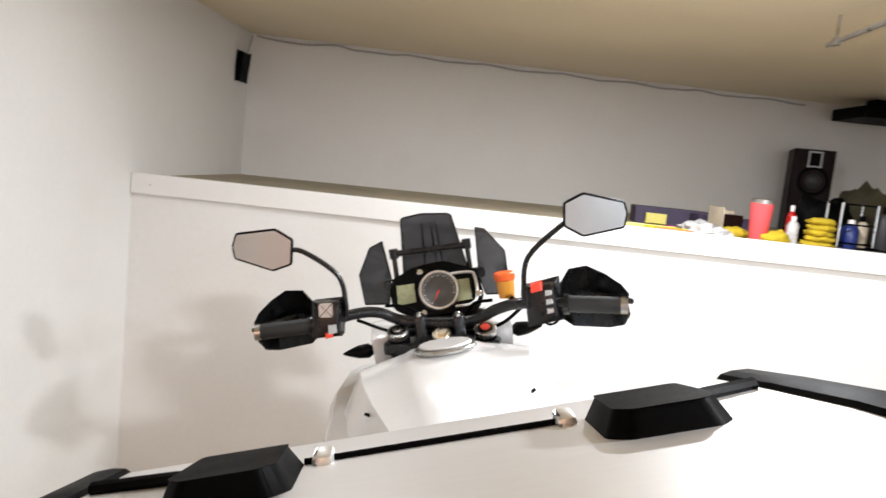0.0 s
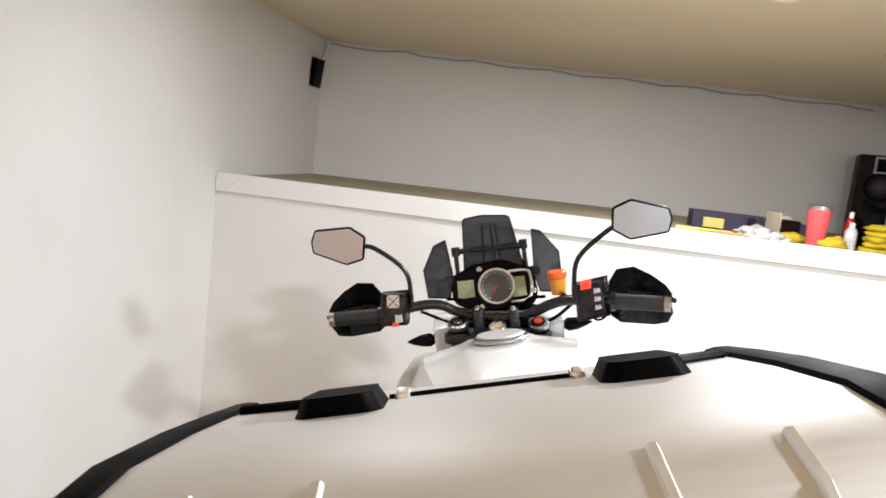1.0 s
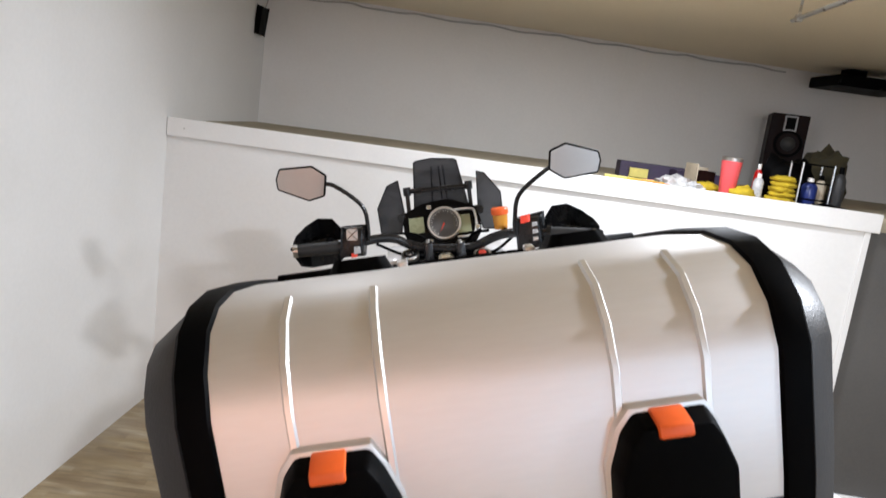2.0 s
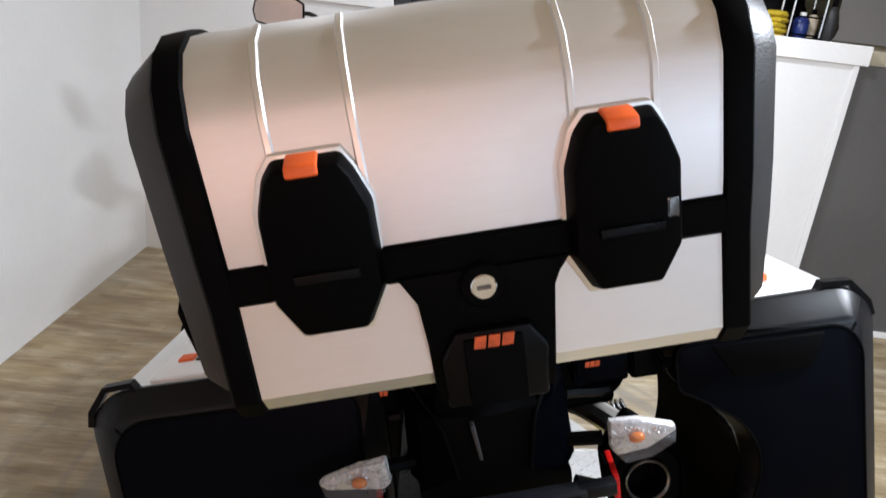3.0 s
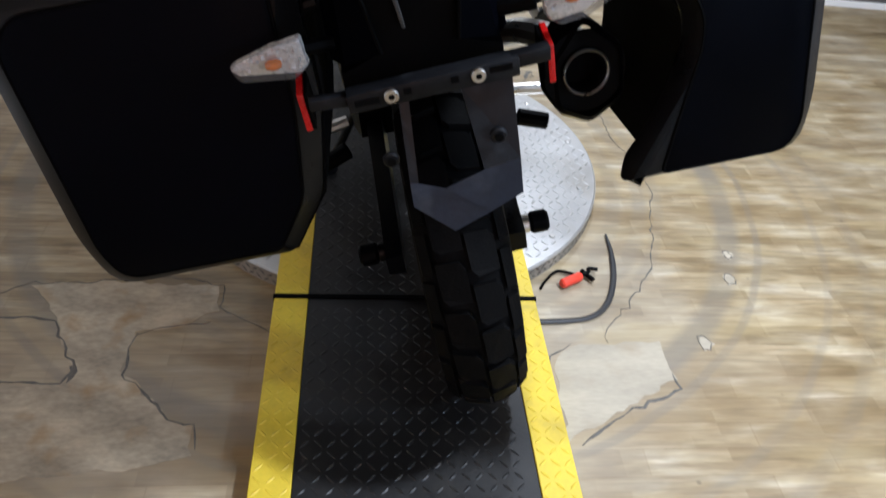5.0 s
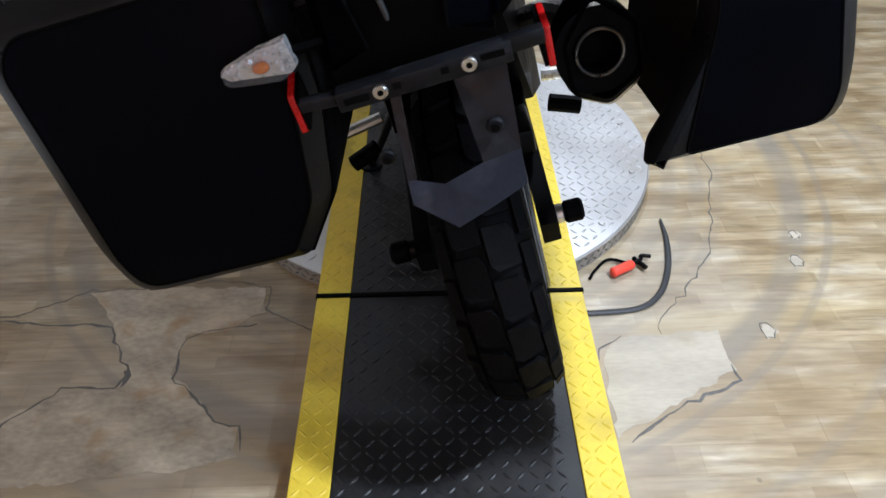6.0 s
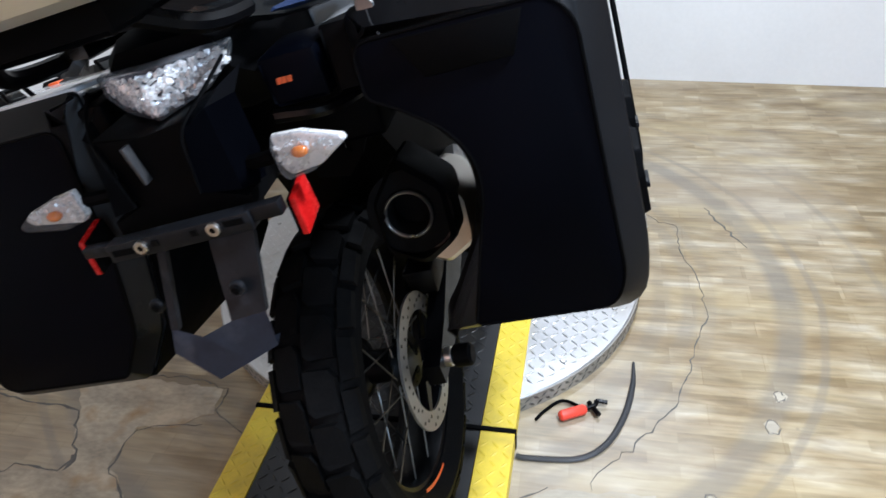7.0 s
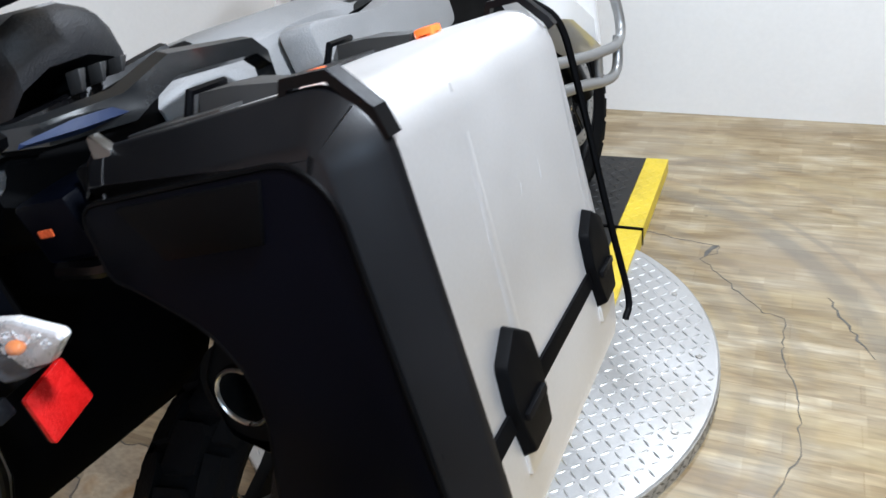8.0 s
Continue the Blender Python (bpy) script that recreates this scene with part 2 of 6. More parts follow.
    l.new(tone.outputs["Result"], patchy.inputs["A"])
    l.new(strips.outputs["Color"], patchy.inputs["B"])
    grain = n.new("ShaderNodeMix")
    grain.data_type, grain.blend_type = "RGBA", "MULTIPLY"
    grain.inputs["Factor"].default_value = 0.8
    l.new(patchy.outputs["Result"], grain.inputs["A"])
    l.new(span(noise(22, 0.45, 4.0, 9, 0.7), 0.3, 0.7, 0.68, 1.22), grain.inputs["B"])
    colour = blend(span(noise(8, 0.6, 6, 8, 0.6), 0.54, 0.74, 0, 0.32), grain.outputs["Result"], (0.17, 0.115, 0.06))
    colour = blend(span(noise(1.3, 1, 1, 8), 0.48, 0.7, 0, 0.45), colour, (0.52, 0.475, 0.395))
    # golden worn planks
    colour = blend(span(noise(2.4, 0.9, 3.2, 3, 0.3), 0.55, 0.66, 0, 0.35), colour, (0.45, 0.355, 0.18))
    # broad darker bands along the planks
    colour = blend(span(noise(0.9, 0.30, 2.6, 4, 0.5), 0.47, 0.66, 0, 0.60), colour, (0.235, 0.165, 0.085))
    colour = blend(span(noise(26, 0.22, 2.6, 6, 0.3), 0.56, 0.72, 0, 0.45), colour, (0.20, 0.14, 0.075))
    # rings
    off = n.new("ShaderNodeVectorMath")
    off.operation = "SUBTRACT"
    l.new(co.outputs["Object"], off.inputs[0])
    off.inputs[1].default_value = (0.715, 0.615, 0)
    flat = n.new("ShaderNodeVectorMath")
    flat.operation = "MULTIPLY"
    l.new(off.outputs[0], flat.inputs[0])
    flat.inputs[1].default_value = (1, 1, 0)
    dist = n.new("ShaderNodeVectorMath")
    dist.operation = "LENGTH"
    l.new(flat.outputs[0], dist.inputs[0])
    r = maths("ADD", dist.outputs["Value"], span(noise(2.2, 1, 1, 2), 0, 1, -0.02, 0.02))
    smear = span(noise(5, 1, 1, 5), 0.35, 0.65, 0.45, 1.0)
    for radius, half, strength in ((0.735, 0.028, 0.32), (0.79, 0.022, 0.28), (0.98, 0.042, 0.62), (1.06, 0.014, 0.45), (1.24, 0.014, 0.3), (1.34, 0.02, 0.2), (0.66, 0.03, 0.3)):
        band = span(maths("ABSOLUTE", maths("SUBTRACT", r, radius), 0), half * 0.45, half, strength, 0)
        colour = blend(maths("MULTIPLY", band, smear), colour, (0.17, 0.155, 0.13))
    specks = n.new("ShaderNodeTexVoronoi")
    specks.inputs["Scale"].default_value = 7
    l.new(co.outputs["Object"], specks.inputs["Vector"])
    colour = blend(span(specks.outputs["Distance"], 0.02, 0.05, 0.55, 0), colour, (0.10, 0.08, 0.05))
    l.new(colour, p.inputs["Base Color"])
    l.new(span(noise(6, 1, 3, 5), 0.3, 0.7, 0.34, 0.56), p.inputs["Roughness"])
    bump = n.new("ShaderNodeBump")
    bump.inputs["Strength"].default_value, bump.inputs["Distance"].default_value = 0.18, 0.003
    l.new(noise(30, 0.4, 3, 5), bump.inputs["Height"])
    l.new(bump.outputs[0], p.inputs["Normal"])
    return m


M_FLOOR = floor_material()


# ---- mesh helpers ----
def part(name, bm, mat, parent=None, label="", smooth=None):
    """One mesh object from a bmesh, under a thing or a part. smooth: the angle below which edges are shaded round."""
    bmesh.ops.recalc_face_normals(bm, faces=bm.faces)
    me = bpy.data.meshes.new(name)
    bm.to_mesh(me)
    if smooth:
        for f in bm.faces:
            f.smooth = True
        for e in bm.edges:
            e.smooth = not (len(e.link_faces) == 2 and e.calc_face_angle(0) > radians(smooth))
        bm.to_mesh(me)
    bm.free()
    for one in (mat if isinstance(mat, (list, tuple)) else [mat]):
        me.materials.append(one)
    ob = new(name, me)
    if parent:
        ob.parent = parent
    if label:
        tagged(ob, label)
    return ob


def thing(name, m, label, category, group="", kind=""):
    ob = new(name)
    ob.empty_display_size = 0.1
    ob.matrix_basis = m
    return tagged(ob, label, category, group, kind)


def soften(bm, verts, size, segments=2):
    if size > 0:
        edges = list({e for v in verts for e in v.link_edges})
        bmesh.ops.bevel(bm, geom=edges, offset=size, segments=segments, affect="EDGES", profile=0.5, clamp_overlap=True)


def box(bm, lo, hi, bevel=0.0, m=None):
    vs = [bm.verts.new((x, y, z)) for z in (lo[2], hi[2]) for y in (lo[1], hi[1]) for x in (lo[0], hi[0])]
    for f in ((0, 1, 3, 2), (4, 5, 7, 6), (0, 1, 5, 4), (2, 3, 7, 6), (0, 2, 6, 4), (1, 3, 7, 5)):
        bm.faces.new([vs[k] for k in f])
    if m:
        bmesh.ops.transform(bm, matrix=m, verts=vs)
    soften(bm, vs, bevel)
    return bm


def place(axis, a, b, h):
    return {"x": (h, a, b), "y": (a, h, b), "z": (a, b, h)}[axis]


def prism(bm, pts, axis, lo, hi, bevel=0.0, shrink=1.0, m=None, segments=2):
    """A polygon drawn out along an axis; at hi it may be scaled about its middle."""
    ca, cb = sum(p[0] for p in pts) / len(pts), sum(p[1] for p in pts) / len(pts)
    low = [bm.verts.new(place(axis, a, b, lo)) for a, b in pts]
    top = [bm.verts.new(place(axis, ca + (a - ca) * shrink, cb + (b - cb) * shrink, hi)) for a, b in pts]
    k = len(pts)
    bm.faces.new(low)
    bm.faces.new(top[::-1])
    for i in range(k):
        bm.faces.new((low[i], low[(i + 1) % k], top[(i + 1) % k], top[i]))
    if m:
        bmesh.ops.transform(bm, matrix=m, verts=low + top)
    soften(bm, low + top, bevel, segments)
    return bm


def loft(bm, rings, closed=True, caps=True):
    made = [[bm.verts.new(p) for p in ring] for ring in rings]
    k = len(made[0])
    for a, b in zip(made, made[1:]):
        for i in range(k if closed else k - 1):
            j = (i + 1) % k
            bm.faces.new((a[i], a[j], b[j], b[i]))
    if caps and closed:
        bm.faces.new(made[0][::-1])
        bm.faces.new(made[-1])
    return bm


def tube(bm, pts, r, n=10):
    pts = [Vector(p) for p in pts]
    rings, up = [], None
    for i, p in enumerate(pts):
        d = (pts[min(i + 1, len(pts) - 1)] - pts[max(i - 1, 0)]).normalized()
        if up is None:
            up = d.orthogonal().normalized()
        up = (up - d * up.dot(d)).normalized()
        side = d.cross(up)
        rad = r[i] if isinstance(r, (list, tuple)) else r
        rings.append([p + (up * math.cos(a) + side * math.sin(a)) * rad for a in (2 * math.pi * k / n for k in range(n))])
    return loft(bm, rings)


def smooth_path(pts, steps=6):
    """A rounded line through the points."""
    p = [Vector(q) for q in pts]
    p = [2 * p[0] - p[1]] + p + [2 * p[-1] - p[-2]]
    out = []
    for i in range(1, len(p) - 2):
        for s in range(steps):
            t = s / steps
            a, b, c, d = p[i - 1], p[i], p[i + 1], p[i + 2]
            out.append(0.5 * (2 * b + (c - a) * t + (2 * a - 5 * b + 4 * c - d) * t * t + (3 * b - a - 3 * c + d) * t ** 3))
    return out + [p[-2]]


def lathe(bm, profile, m, n=32, closed=False):
    """(radius, height) turned about the z axis of m. closed: the profile is a ring."""
    rings = []
    for k in range(n):
        a = 2 * math.pi * k / n
        rings.append([bm.verts.new(m @ Vector((r * math.cos(a), r * math.sin(a), h))) for r, h in profile])
    for k in range(n):
        a, b = rings[k], rings[(k + 1) % n]
        for i in range(len(profile) if closed else len(profile) - 1):
            j = (i + 1) % len(profile)
            bm.faces.new((a[i], b[i], b[j], a[j]))
    if not closed:
        bmesh.ops.remove_doubles(bm, verts=[v for r in rings for v in r], dist=1e-6)
    return bm


def disc(bm, m, radius, lo, hi, n=24, edge=0.0):
    if edge:
        return lathe(bm, [(0, lo), (radius - edge, lo), (radius, lo + edge), (radius, hi - edge), (radius - edge, hi), (0, hi)], m, n)
    return lathe(bm, [(0, lo), (radius, lo), (radius, hi), (0, hi)], m, n)


AX = pose(0, 0, 0, 0, 90, 0)      # z axis turned to +x
AY = pose(0, 0, 0, -90, 0, 0)     # z axis turned to +y


def at(x, y, z, turn=None):
    return Matrix.Translation((x, y, z)) @ (turn if turn else Matrix())


# ---- the room ----
def wall_y(x):
    return 2.245 - 0.058 * x


def left_x(y):
    return -0.785 + 0.034 * (y - 2.29)


def back_y(x):
    return 3.66 + 0.12 * (x + 0.73)


def plan(bm, pts, lo, hi, bevel=0.0):
    return prism(bm, pts, "z", lo, hi, bevel)


part("floor", plan(bmesh.new(), [(-1.2, -4.3), (5.2, -4.3), (5.2, 4.6), (-1.2, 4.6)], -0.12, 0.0), M_FLOOR)
tagged(bpy.data.objects["floor"], "worn wood-print vinyl floor with scuffed rings and tears", "floor", kind="structure")
ob = part("ceiling", plan(bmesh.new(), [(-1.2, -4.3), (5.2, -4.3), (5.2, 4.6), (-1.2, 4.6)], CEIL, CEIL + 0.12), M_CEIL)
tagged(ob, "low cream painted ceiling with small downlights", "ceiling", kind="structure")
ob = part("wall_west", plan(bmesh.new(), [(left_x(-4.2), -4.2), (left_x(3.75), 3.75), (left_x(3.75) - 0.2, 3.75), (left_x(-4.2) - 0.2, -4.2)], 0, CEIL), M_WALL)
tagged(ob, "white painted wall, faintly smudged all over", "wall", kind="structure")
ob = part("wall_north", plan(bmesh.new(), [(-0.76, back_y(-0.76)), (5.1, back_y(5.1)), (5.1, back_y(5.1) + 0.15), (-0.76, back_y(-0.76) + 0.15)], 0, CEIL), M_WALL)
tagged(ob, "white painted back wall above the raised ledge", "wall", kind="structure")
ob = part("wall_ledge_front", plan(bmesh.new(), [(-0.785, wall_y(-0.785)), (2.41, wall_y(2.41)), (2.41, wall_y(2.41) + 0.12), (-0.785, wall_y(-0.785) + 0.12)], 0, 1.274), M_WALL)
tagged(ob, "white painted half-height wall under the ledge", "wall", kind="structure")
ob = part("ledge_floor", plan(bmesh.new(), [(-0.78, wall_y(-0.78) + 0.035), (5.05, wall_y(5.05) + 0.035), (5.05, back_y(5.05)), (-0.74, back_y(-0.74))], 1.276, 1.338), M_CARPET)
tagged(ob, "beige floor of the raised storage ledge", "ledge", kind="structure")
bm = bmesh.new()
plan(bm, [(-0.783, wall_y(-0.783) - 0.016), (2.445, wall_y(2.445) - 0.016), (2.445, wall_y(2.445) + 0.03), (-0.783, wall_y(-0.783) + 0.03)], 1.272, 1.356, 0.003)
ob = part("trim_ledge_lip", bm, M_TRIM)
tagged(ob, "white painted lip board along the ledge", "trim", kind="structure")
bm = bmesh.new()
disc(bm, at(-0.70, wall_y(-0.7) - 0.0162, 1.312, AY), 0.004, -0.002, 0.003, 10)
part("screw", bm, M_STEEL, ob)
ob = part("wall_dark", plan(bmesh.new(), [(2.414, wall_y(2.414) + 0.02), (5.1, wall_y(5.1) + 0.02), (5.1, wall_y(5.1) + 0.12), (2.414, wall_y(2.414) + 0.12)], 0, 1.274), M_DARKWALL)
tagged(ob, "charcoal painted panel wall beside the white ledge wall", "wall", kind="structure")
ob = part("trim_floor_line", plan(bmesh.new(), [(2.416, wall_y(2.416)), (5.1, wall_y(5.1)), (5.1, wall_y(5.1) + 0.018), (2.416, wall_y(2.416) + 0.018)], 0, 0.03, 0.003), M_TRIM)
tagged(ob, "narrow white floor trim", "trim", kind="structure")
ob = part("trim_corner", plan(bmesh.new(), [(2.385, wall_y(2.4) - 0.008), (2.413, wall_y(2.413) - 0.008), (2.413, wall_y(2.413) - 0.001), (2.385, wall_y(2.4) - 0.001)], 0, 1.271, 0.002), M_TRIM)
tagged(ob, "white corner strip at the end of the ledge wall", "trim", kind="structure")
# East and south walls are unseen, added to close the room and reflect light.
ob = part("wall_east", plan(bmesh.new(), [(5.0, -4.2), (5.15, -4.2), (5.15, 4.6), (5.0, 4.6)], 0, CEIL), M_GREYWALL)
tagged(ob, "plain pale painted wall added out of view to close the room", "wall", kind="structure")
# Unseen wall, coloured warm so the aluminium picks up a pink reflection.
ob = part("wall_south_west", plan(bmesh.new(), [(-0.58, -4.2), (0.95, -4.2), (0.95, -4.05), (-0.58, -4.05)], 0, CEIL), M_WARMBOUNCE)
tagged(ob, "unseen terracotta wall added to warm the reflections on the cases", "wall", kind="structure")
ob = part("wall_south_corner", plan(bmesh.new(), [(-1.2, -4.2), (-0.582, -4.2), (-0.582, -4.05), (-1.2, -4.05)], 0, CEIL), M_GREYWALL)
tagged(ob, "plain pale painted wall added out of view to close the room", "wall", kind="structure")
ob = part("wall_south", plan(bmesh.new(), [(0.952, -4.2), (5.1, -4.2), (5.1, -4.05), (0.952, -4.05)], 0, CEIL), M_GREYWALL)
tagged(ob, "plain pale painted wall added out of view to close the room", "wall", kind="structure")


# ---- turntable and ramp ----
DISC_X, DISC_Y, DISC_R, DISC_Z, STRIP_Z = 0.715, 0.615, 0.598, 0.044, 0.0525
STRIP_X0, STRIP_X1, STRIP_W = 0.438, 1.034, 0.076


def lozenges(bm, spots, z, long=0.0122, wide=0.0030, high=0.0014):
    """Raised bars of a tread plate, turned alternately to either side."""
    for x, y, side in spots:
        a = radians(45 if side else -45)
        ux, uy = math.cos(a), math.sin(a)
        base = [(x + ux * u - uy * v, y + uy * u + ux * v, z) for u, v in ((long, 0), (long * 0.35, wide), (-long * 0.35, wide), (-long, 0), (-long * 0.35, -wide), (long * 0.35, -wide))]
        top = [(x + ux * u, y + uy * u, z + high) for u in (long * 0.55, -long * 0.55)]
        b = [bm.verts.new(p) for p in base]
        t = [bm.verts.new(p) for p in top]
        for f in ((b[0], b[1], t[0]), (b[1], b[2], t[1], t[0]), (b[2], b[3], t[1]), (b[3], b[4], t[1]), (b[4], b[5], t[0], t[1]), (b[5], b[0], t[0])):
            bm.faces.new(f)
    return bm


def tread_spots(x0, x1, y0, y1, keep=None, step=0.0245):
    spots = []
    for i in range(int((x1 - x0) / step)):
        for j in range(int((y1 - y0) / step)):
            x, y = x0 + (i + 0.5) * step, y0 + (j + 0.5) * step
            if keep is None or keep(x, y):
                spots.append((x, y, (i + j) % 2))
    return spots


turntable = thing("turntable", Matrix(), "round diamond-plate aluminium turntable set on the vinyl floor", "turntable")
bm = bmesh.new()
disc(bm, at(DISC_X, DISC_Y, 0), DISC_R, 0.0, DISC_Z, 96, 0.003)
part("plate", bm, M_DISCPLATE, turntable, "round aluminium tread plate", 40)
bm = bmesh.new()
inside = lambda x, y: math.hypot(x - DISC_X, y - DISC_Y) < DISC_R - 0.018 and not STRIP_X0 - 0.008 < x < STRIP_X1 + 0.008
lozenges(bm, tread_spots(DISC_X - 0.61, DISC_X + 0.61, DISC_Y - 0.61, DISC_Y + 0.61, inside), DISC_Z)
tagged(part("tread", bm, M_TREADTOP, turntable), kind="stuff")
bm = bmesh.new()
lathe(bm, [(DISC_R - 0.004, 0.001), (DISC_R + 0.002, 0.001), (DISC_R + 0.002, DISC_Z - 0.004), (DISC_R - 0.004, DISC_Z - 0.004)], at(DISC_X, DISC_Y, 0), 96, closed=True)
part("rim_band", bm, M_RIMSTEEL, turntable, "dull tread-plate rim", 40)
bm = bmesh.new()
for k in range(340):
    a, z, lean = 2 * math.pi * k / 170 + (0.0185 if k >= 170 else 0.0), 0.012 if k < 170 else 0.029, 1 if k % 2 else -1
    made = []
    for u, v, h in ((0.009, 0.007 * lean, 0.0), (0.003, -0.002 * lean, 0.0), (-0.009, -0.007 * lean, 0.0), (-0.003, 0.002 * lean, 0.0), (0.0, 0.0, 0.0014)):
        r, b = DISC_R + 0.0021 + h, a + u / DISC_R
        made.append(bm.verts.new((DISC_X + r * math.cos(b), DISC_Y + r * math.sin(b), z + v)))
    for i in range(4):
        bm.faces.new((made[i], made[(i + 1) % 4], made[4]))
tagged(part("rim_tread", bm, M_SPOKE, turntable), kind="stuff")
for k in range(14):
    a = 2 * math.pi * (k + 0.35) / 14
    x, y = DISC_X + (DISC_R - 0.045) * math.cos(a), DISC_Y + (DISC_R - 0.045) * math.sin(a)
    if not STRIP_X0 - 0.02 < x < STRIP_X1 + 0.02:
        bm = bmesh.new()
        disc(bm, at(x, y, DISC_Z), 0.0075, -0.002, 0.0028, 10, 0.001)
        part("bolt", bm, M_STEEL, turntable)


def ramp_section(y0, y1, label):
    root = thing("ramp_section", Matrix(), label, "ramp", "ramp sections in a row")
    bm = bmesh.new()
    box(bm, (STRIP_X0 + STRIP_W, y0, 0.001), (STRIP_X1 - STRIP_W, y1, STRIP_Z), 0.0015)
    bed = part("bed", bm, M_BLACKPLATE, root, "scuffed black tread plate")
    bm = bmesh.new()
    lozenges(bm, tread_spots(STRIP_X0 + STRIP_W + 0.004, STRIP_X1 - STRIP_W - 0.004, y0 + 0.005, y1 - 0.005), STRIP_Z)
    tagged(part("tread", bm, M_BLACKPLATE, bed), kind="stuff")
    for x0 in (STRIP_X0, STRIP_X1 - STRIP_W):
        bm = bmesh.new()
        box(bm, (x0 + 0.0008, y0, 0.001), (x0 + STRIP_W - 0.0008, y1, STRIP_Z + 0.0012), 0.0015)
        edge = part("edge_strip", bm, M_YELLOWPLATE, root, "worn yellow painted edge plate")
        bm = bmesh.new()
        lozenges(bm, tread_spots(x0 + 0.001, x0 + STRIP_W, y0 + 0.005, y1 - 0.005), STRIP_Z + 0.0012)
        tagged(part("tread", bm, M_YELLOWPLATE, edge), kind="stuff")
    return root


ramp_section(-1.75, -0.006, "black and yellow tread-plate ramp section leading to the turntable")
ramp_section(0.006, 1.205, "black and yellow tread-plate strip crossing the turntable")
ramp_section(1.217, 1.675, "short black and yellow tread-plate end section")
for y in (0.0, 1.211):
    bm = bmesh.new()
    box(bm, (STRIP_X0 - 0.002, y - 0.0055, 0.0), (STRIP_X1 + 0.002, y + 0.0055, STRIP_Z + 0.0045), 0.001)
    tagged(part("joint_bar", bm, M_PLASTIC), "dark joint bar between ramp sections", "joint", "joints of the ramp")


# ---- tears and cracks in the vinyl ----
def crack(pts, width, label="thin dark crack torn in the vinyl floor", wander=0.006):
    rng = random.Random(len(pts) * 31 + int(pts[0][0] * 1000))
    line = []
    for (x0, y0), (x1, y1) in zip(pts, pts[1:]):
        steps = max(2, int(math.hypot(x1 - x0, y1 - y0) / 0.018))
        for s in range(steps):
            f = s / steps
            line.append(Vector((x0 + (x1 - x0) * f + rng.uniform(-wander, wander), y0 + (y1 - y0) * f + rng.uniform(-wander, wander))))
    line.append(Vector(pts[-1]))
    bm = bmesh.new()
    rows = []
    for i, p in enumerate(line):
        d = (line[min(i + 1, len(line) - 1)] - line[max(i - 1, 0)]).normalized()
        w = width * rng.uniform(0.25, 1.0) * (0.3 if i in (0, len(line) - 1) else 1)
        side = Vector((-d.y, d.x)) * w
        rows.append([bm.verts.new((*(p + side), 0.0006)), bm.verts.new((*p, 0.0016)), bm.verts.new((*(p - side), 0.0006))])
    for a, b in zip(rows, rows[1:]):
        bm.faces.new((a[0], b[0], b[1], a[1]))
        bm.faces.new((a[1], b[1], b[2], a[2]))
    return tagged(part("floor_crack", bm, M_CRACK), label, "crack", "cracks in the floor", "structure")


crack([(1.01, 1.289), (1.18, 1.251), (1.25, 1.246), (1.243, 1.20), (1.208, 1.171), (1.295, 1.064), (1.386, 0.96), (1.437, 0.944), (1.44, 0.80), (1.48, 0.65), (1.483, 0.50), (1.44, 0.383), (1.427, 0.31), (1.39, 0.184), (1.28, 0.028), (1.205, -0.039), (1.20, -0.09)], 0.0022)
crack([(1.245, 1.247), (1.228, 1.225), (1.215, 1.18)], 0.009, wander=0.003)
crack([(1.534, 1.06), (1.601, 0.902), (1.633, 0.839)], 0.004)
crack([(1.111, -0.092), (1.058, -0.13), (1.05, -0.16)], 0.003)
crack([(1.328, -0.185), (1.334, -0.222), (1.193, -0.281), (1.076, -0.363)], 0.0042)
crack([(-0.34, 0.0), (-0.25, 0.012), (-0.112, 0.089), (0.059, 0.097), (0.182, 0.115), (0.309, 0.088), (0.312, 0.015), (0.43, -0.058)], 0.0022)
crack([(-0.30, 0.0), (-0.10, -0.022), (-0.023, -0.03), (0.004, -0.09), (0.052, -0.159), (0.038, -0.203), (-0.079, -0.202), (-0.20, -0.33)], 0.004)
crack([(0.147, -0.065), (0.145, -0.174), (0.257, -0.287), (0.314, -0.307), (0.323, -0.36)], 0.0035)
crack([(0.147, -0.065), (0.20, -0.045), (0.30, -0.03)], 0.002)
crack([(0.04, -0.157), (0.053, -0.17), (0.045, -0.20)], 0.009, wander=0.003)


def patch(pts, label, seed, mat=M_PATCH):
    rng = random.Random(seed)
    out = []
    for (x0, y0), (x1, y1) in zip(pts, pts[1:] + pts[:1]):
        steps = max(2, int(math.hypot(x1 - x0, y1 - y0) / 0.02))
        out += [(x0 + (x1 - x0) * s / steps + rng.uniform(-0.006, 0.006), y0 + (y1 - y0) * s / steps + rng.uniform(-0.006, 0.006)) for s in range(steps)]
    bm = bmesh.new()
    prism(bm, out, "z", 0.0, 0.0008)
    return tagged(part("floor_patch", bm, mat), label, "floor patch", "", "structure")


patch([(-0.11, 0.085), (0.06, 0.095), (0.30, 0.085), (0.31, 0.01), (0.25, -0.04), (0.147, -0.06), (0.145, -0.17), (0.257, -0.287), (0.31, -0.31), (0.315, -0.37), (0.2, -0.40), (0.0, -0.42), (-0.25, -0.43), (-0.26, -0.34), (-0.08, -0.205), (0.04, -0.20), (0.05, -0.16), (0.0, -0.09), (-0.02, -0.03)], "bare patch where the vinyl is worn through", 4)
